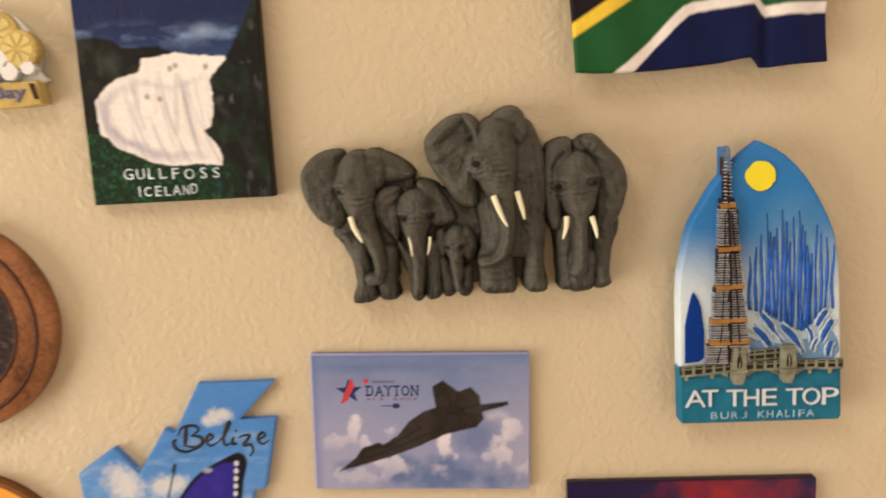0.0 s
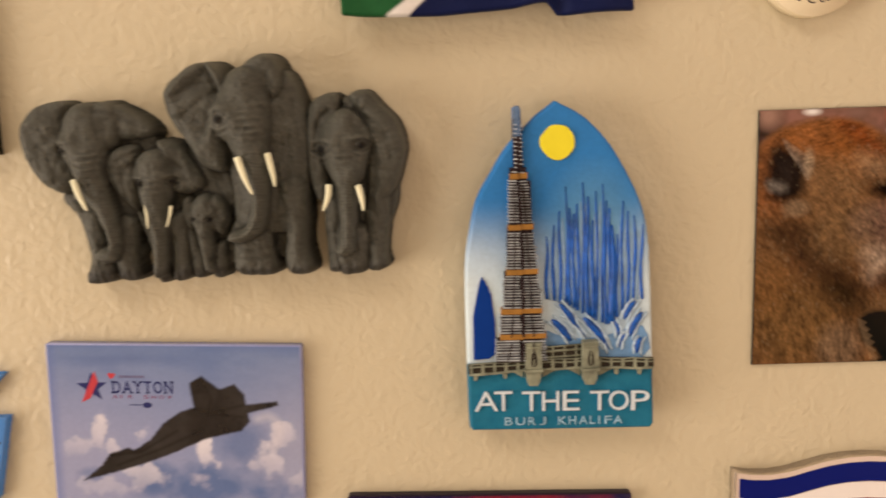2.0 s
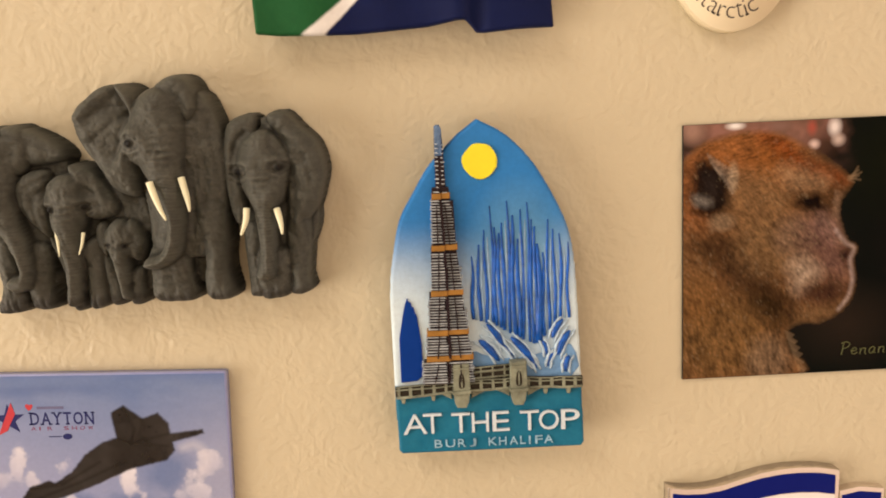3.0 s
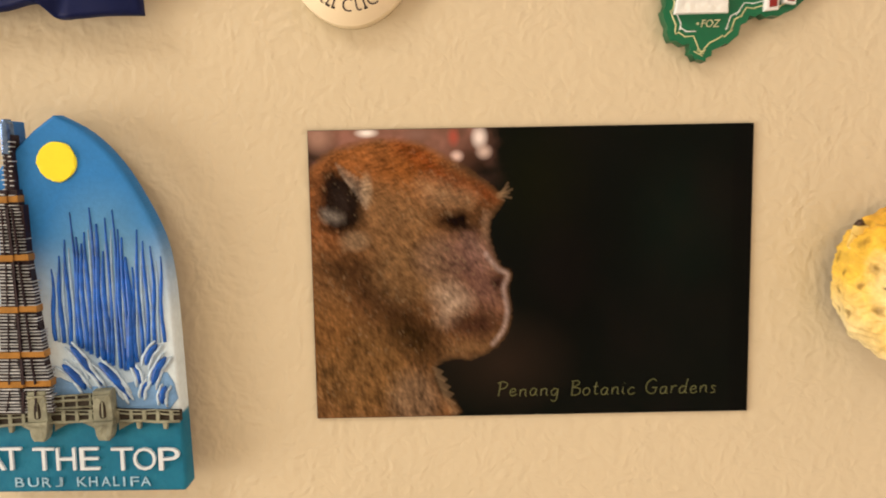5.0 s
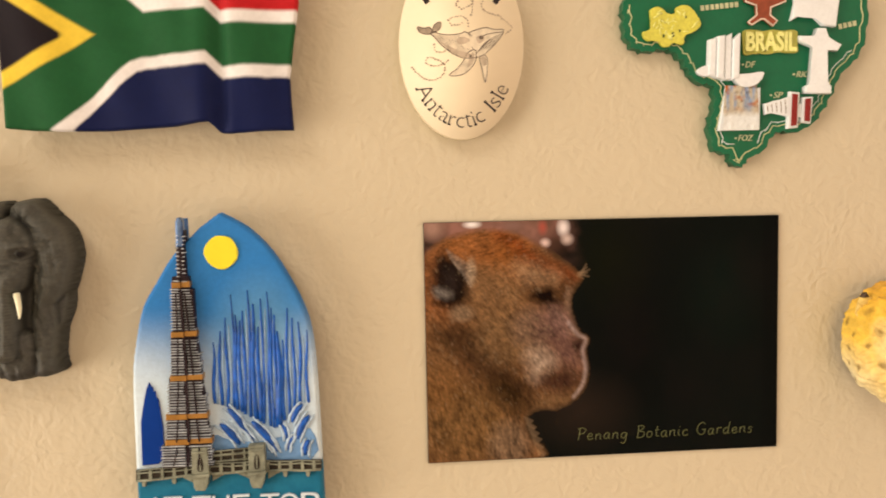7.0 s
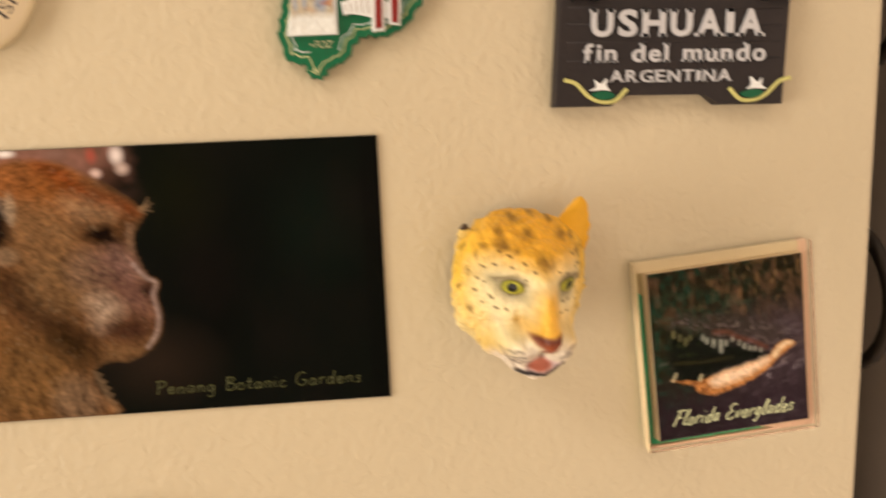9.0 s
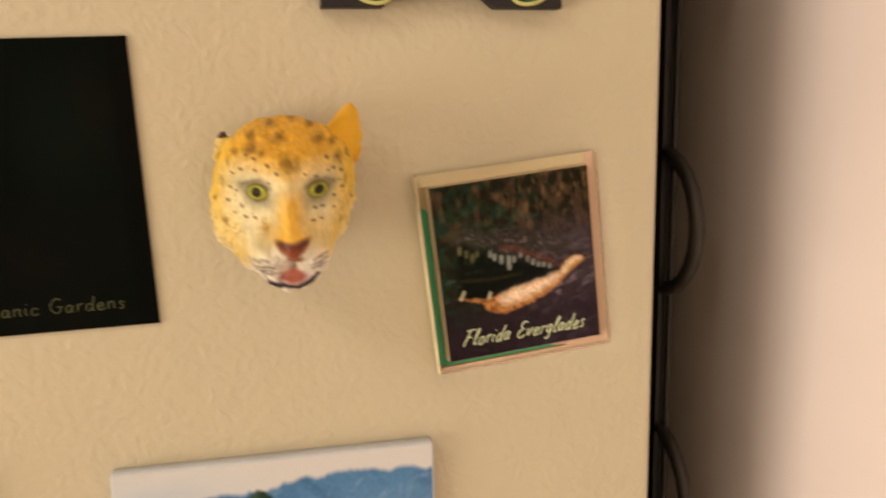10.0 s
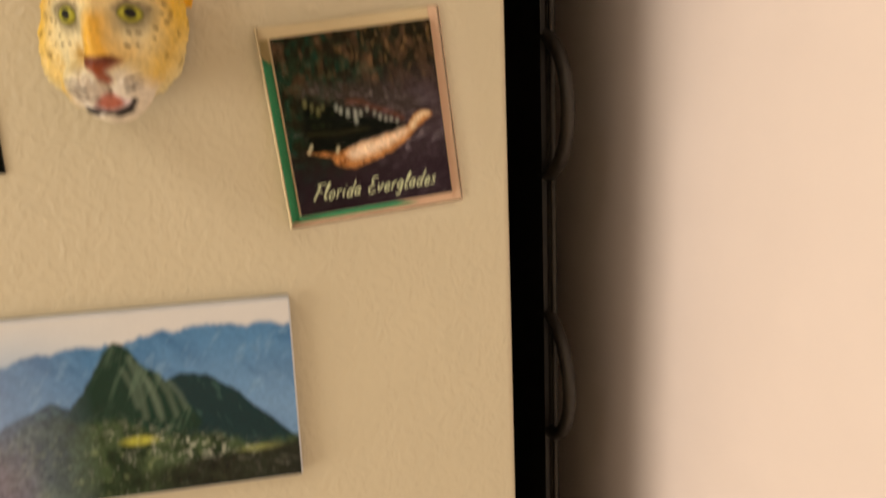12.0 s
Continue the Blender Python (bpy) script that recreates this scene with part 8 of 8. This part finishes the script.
def ring_disc():
    t = thing("round_magnet", -0.1879, 1.3590, "round terracotta-coloured cork magnet with carved rings and dark centre", "magnet")
    clay = material("speckled_terracotta", paint(160, 104, 68), 0.65, vary=0.55, scale=620, bump=0.5, bump_scale=700)
    groove = material("dark_groove", paint(70, 36, 22), 0.6, vary=0.2)
    bm = prism(disc(0, 0, 39.6, n=96), 0, 7.5, 2.6, segs=5)
    for f in bm.faces:
        f.smooth = True
    part("plate", bm, clay, t)
    ring = lambda r: [(r / 1000 * math.cos(2 * math.pi * i / 96), -0.0074, r / 1000 * math.sin(2 * math.pi * i / 96)) for i in range(96)]
    part("groove", tube(ring(34.4), 0.0008, sides=6, closed=True), groove, t, "dark carved ring")
    part("inner_rim", tube(ring(26.8), 0.0007, sides=6, closed=True), groove, t)
    x, z = grid(-27, 27, -27, 27, 0.4)
    rr, an = np.hypot(x, z), np.arctan2(z, x)
    s = Sheet(x, z, paint(40, 28, 26))
    s.lay(np.clip(fuzz(an * 22, rr * 0.35, 1.0, 3, 2) * 3 - 1.9, 0, 1) * 0.5, paint(120, 96, 88))
    surface("centre", grid_mesh(x, z, 7.6 + 0.4 * fuzz(an * 20, rr * 0.3, 1, 4), s.c, M_RESIN, rr < 26.3), t, "dark brushed centre")


def sunset_tile():
    t = thing("night_tile_magnet", 0.0806, 1.2597, "flat dark blue picture magnet with a red glow", "magnet", 0.6)
    part("plate", prism(round_rect(90.2, 60, 0.8), 0, 3.2, 0.5), material("dark_print_edge", paint(34, 22, 40), 0.4), t)
    x, z = grid(-44.8, 44.8, -29.7, 29.7, 0.5)
    s = Sheet(x, z, paint(30, 24, 58))
    s.lay(np.clip(1.3 - np.hypot((x - 14) / 22, (z - 20) / 16) + (fuzz(x, z, 6, 2) - 0.5), 0, 1), paint(140, 34, 40))
    surface("print", grid_mesh(x, z, np.full(x.shape, 3.24), s.c, M_TIN), t)


def wavy_flag_pin():
    t = thing("striped_flag_magnet", 0.185, 1.285, "silver-rimmed wavy enamel flag magnet with blue, white and red stripes", "magnet")
    metal = material("polished_silver_rim", (0.72, 0.66, 0.62), 0.22, 0.9, vary=0.05)
    def wave(x):
        return np.interp(x, [-28, -22, -16, -10, -4, 2, 8, 14, 20, 27], [11.2, 10.2, 10.1, 11.0, 12.8, 14.4, 15.3, 15.6, 15.3, 14.0])
    xs = np.linspace(-27.2, 26.8, 40)
    out = [(a, wave(a)) for a in xs] + [(a, wave(a) - 42) for a in xs[::-1]]
    part("plate", prism(out, 0, 4.8, 0.6), metal, t, "silver metal plate with raised rim")
    colours = {"blue": paint(22, 30, 96), "white": paint(236, 214, 198), "red": paint(164, 30, 34)}
    mats = {k: material(k + "_enamel", c, 0.4, vary=0.03, spec=0.08) for k, c in colours.items()}
    lines = (1.6, 8.2, 13.6, 26.0, 31.5, 40.4)
    for (a, b), c in zip(zip(lines[:-1], lines[1:]), ("blue", "white", "red", "white", "blue")):
        pts = [(q, wave(q) - a - 0.12) for q in xs[1:-1]] + [(q, wave(q) - b + 0.12) for q in xs[1:-1][::-1]]
        part("stripe", prism(pts, 4.4, 4.95, 0.15), mats[c], t, c + " enamel stripe")
    part("fold", prism([(27.4, 6.4), (34, 7.6), (42, 6.6), (42, -34), (27.4, -34)], 0, 3.4, 0.5), metal, t, "lower silver-rimmed fold")
    part("stripe", prism([(28.4, 4.9), (34, 6.0), (41, 5.2), (41, -1.4), (28.4, -1.6)], 3.2, 3.6, 0.15), mats["blue"], t)
    part("stripe", prism(rect(28.4, -14, 41, -2), 3.2, 3.6, 0.15), mats["white"], t)


def mountain_tile():
    t = thing("mountain_magnet", 0.3093, 1.2562, "glossy picture tile magnet of green peaks before blue mountains", "magnet", 0.7)
    part("plate", prism(round_rect(93.4, 61, 0.9), 0, 4.6, 0.7), material("pale_tile_edge", paint(206, 196, 190), 0.35), t, "pale tile edge")
    x, z = grid(-46.2, 46.2, -30.1, 30.1, 0.35)
    s = Sheet(x, z, paint(212, 196, 182))
    s.lay(np.clip((2 - x) / 40, 0, 1) * np.clip((30 - z) / 14, 0, 1) * 0.6, paint(176, 190, 196))
    def ridge(xs, zs, amp, size, seed):
        return np.interp(x, xs, zs) + amp * (fuzz(x, 0 * x, size, seed) - 0.5)
    far = ridge([-46, -38, -25, -7, 2, 19, 30, 46], [14, 17, 20, 20, 23.2, 24, 23.5, 22.5], 3.0, 4, 3)
    s.lay(step(far - z, 0.8), paint(84, 120, 152))
    s.lay(step(far - z, 1) * np.clip(fuzz(x + 0.8 * z, z * 0.5, 4.5, 6) * 2.6 - 1.1, 0, 1) * 0.7, paint(56, 90, 124))
    s.lay(step(far - 1 - z, 1) * np.clip(fuzz(x - 0.7 * z, z * 0.6, 2.4, 8) * 4 - 2.5, 0, 1) * 0.5, paint(128, 154, 172))
    s.lay(step(far - 16 - z, 12) * 0.35, paint(150, 166, 186))
    mid = ridge([-46, -36, -26, -21, 5, 12, 20, 29, 33, 38, 45, 46], [-6, 0, 4, 1, 6, 9.4, 8.0, 1.6, -4, -8.6, -15.6, -17], 1.2, 3, 9)
    s.lay(step(mid - z, 0.7), paint(26, 48, 50))
    s.lay(step(mid - 1 - z, 0.8) * np.clip(fuzz(x + 0.4 * z, z * 0.4, 1.8, 36) * 4 - 2.6, 0, 1) * 0.6, paint(70, 96, 84))
    peak = spline([(-24, -4), (-20.0, 2.2), (-15, 9), (-11.4, 15.4), (-8.6, 19.4), (-5.5, 20.9), (-2.6, 19.0), (0.8, 13.4), (5.6, 9.6), (10, 3), (15, -10), (-24, -10)], 4)
    s.shape(peak, paint(28, 50, 40), 0.6, 0.6, 2)
    s.lay(step(inside(x, z, peak), 0.6) * np.clip(fuzz(x - 0.45 * z, z * 0.2, 1.8, 16) * 3.4 - 1.7, 0, 1) * step(x + 8 + 0.25 * z, 5) * 0.4, paint(96, 112, 88))
    low = ridge([-46, -34, -26, -20, -8, 6, 20, 32, 46], [-10, -2, -1, -4, -4, -11, -12, -17, -16], 3.0, 3, 12)
    s.lay(step(low - z, 1.6), paint(62, 74, 48))
    s.lay(step(low - z, 0.8) * np.clip(fuzz(x, z, 5.2, 19, 4) * 3.4 - 1.4, 0, 1), paint(34, 46, 32))
    s.lay(step(low - 1 - z, 0.8) * np.clip(fuzz(x, z, 2.6, 29, 4) * 3.6 - 2.2, 0, 1) * 0.7, paint(120, 124, 84))
    s.lay(step(low - 4 - z, 2) * np.clip(fuzz(x, z * 0.8, 1.6, 39, 3) * 4 - 2.6, 0, 1) * step(x + 16, 12) * 0.7, paint(160, 152, 132))
    ruin = np.exp(-((z + 15 + 0.35 * (x - 10)) / 4.5) ** 2) * step(x + 6, 12)
    s.lay(ruin * np.clip(fuzz(x, z * 1.3, 1.5, 139, 2) * 5 - 2.7, 0, 1) * 0.8, paint(172, 164, 140))
    for px, pz, qx, qz in ((-2.4, 16, 0.4, -4), (-0.4, 13.6, 4.4, -3), (5.0, 9.6, 9.4, -4), (8.2, 7.0, 12.4, -2), (-4.6, 12, -1.6, 0), (2, 8, 5, -5)):  # pale gullies on the peak
        s.line([(px, pz), (0.5 * (px + qx) + 0.7, 0.5 * (pz + qz)), (qx, qz)], 0.9, paint(120, 128, 104), 1.2, 0.5)
    s.lay(step(-30 - x, 16) * step(far + 4 - z, 6) * 0.5, paint(150, 150, 166))
    s.lay(step(-36 - x, 6) * step(-10 - z, 8) * 0.5, paint(128, 104, 104))
    s.blob(-2.5, -11.6, 7, 2.2, paint(172, 160, 62), 0.6, 0.9)
    s.blob(34, -19, 9, 1.8, paint(150, 146, 84), 0.6, 0.8)
    dark = step(-22.5 + 0.08 * x - z + 2 * fuzz(x, z, 4, 44), 1.5) * step(x - 0, 14)
    s.lay(dark * 0.85, paint(34, 34, 30))
    s.c *= (1 + (0.5 * step(low + 2 - z, 3) + 0.2) * step(far - z, 1) * (fuzz(x, z, 1.1, 5, 4) - 0.5) * 1.4)[..., None]
    surface("print", grid_mesh(x, z, np.full(x.shape, 4.64), s.c, M_TIN), t, "printed mountain view")


def orange_disc():
    t = thing("orange_magnet", -0.191, 1.2645, "round orange magnet with a thin dark rim", "magnet")
    bm = prism(disc(0, 0, 36, n=80), 0, 4.5, 1.2, segs=3)
    part("plate", bm, material("brown_rim", paint(120, 70, 34), 0.45), t)
    part("face", prism(disc(0, 0, 34.4, n=80), 4.4, 4.8, 0.2), material("orange_face", paint(226, 146, 52), 0.4, vary=0.1), t)


for build in (elephant_group, tower_magnet, garden_photo, leopard_head, acrylic_photo, air_show_magnet, butterfly_magnet, ring_disc, sunset_tile, wavy_flag_pin, mountain_tile, orange_disc):
    build()
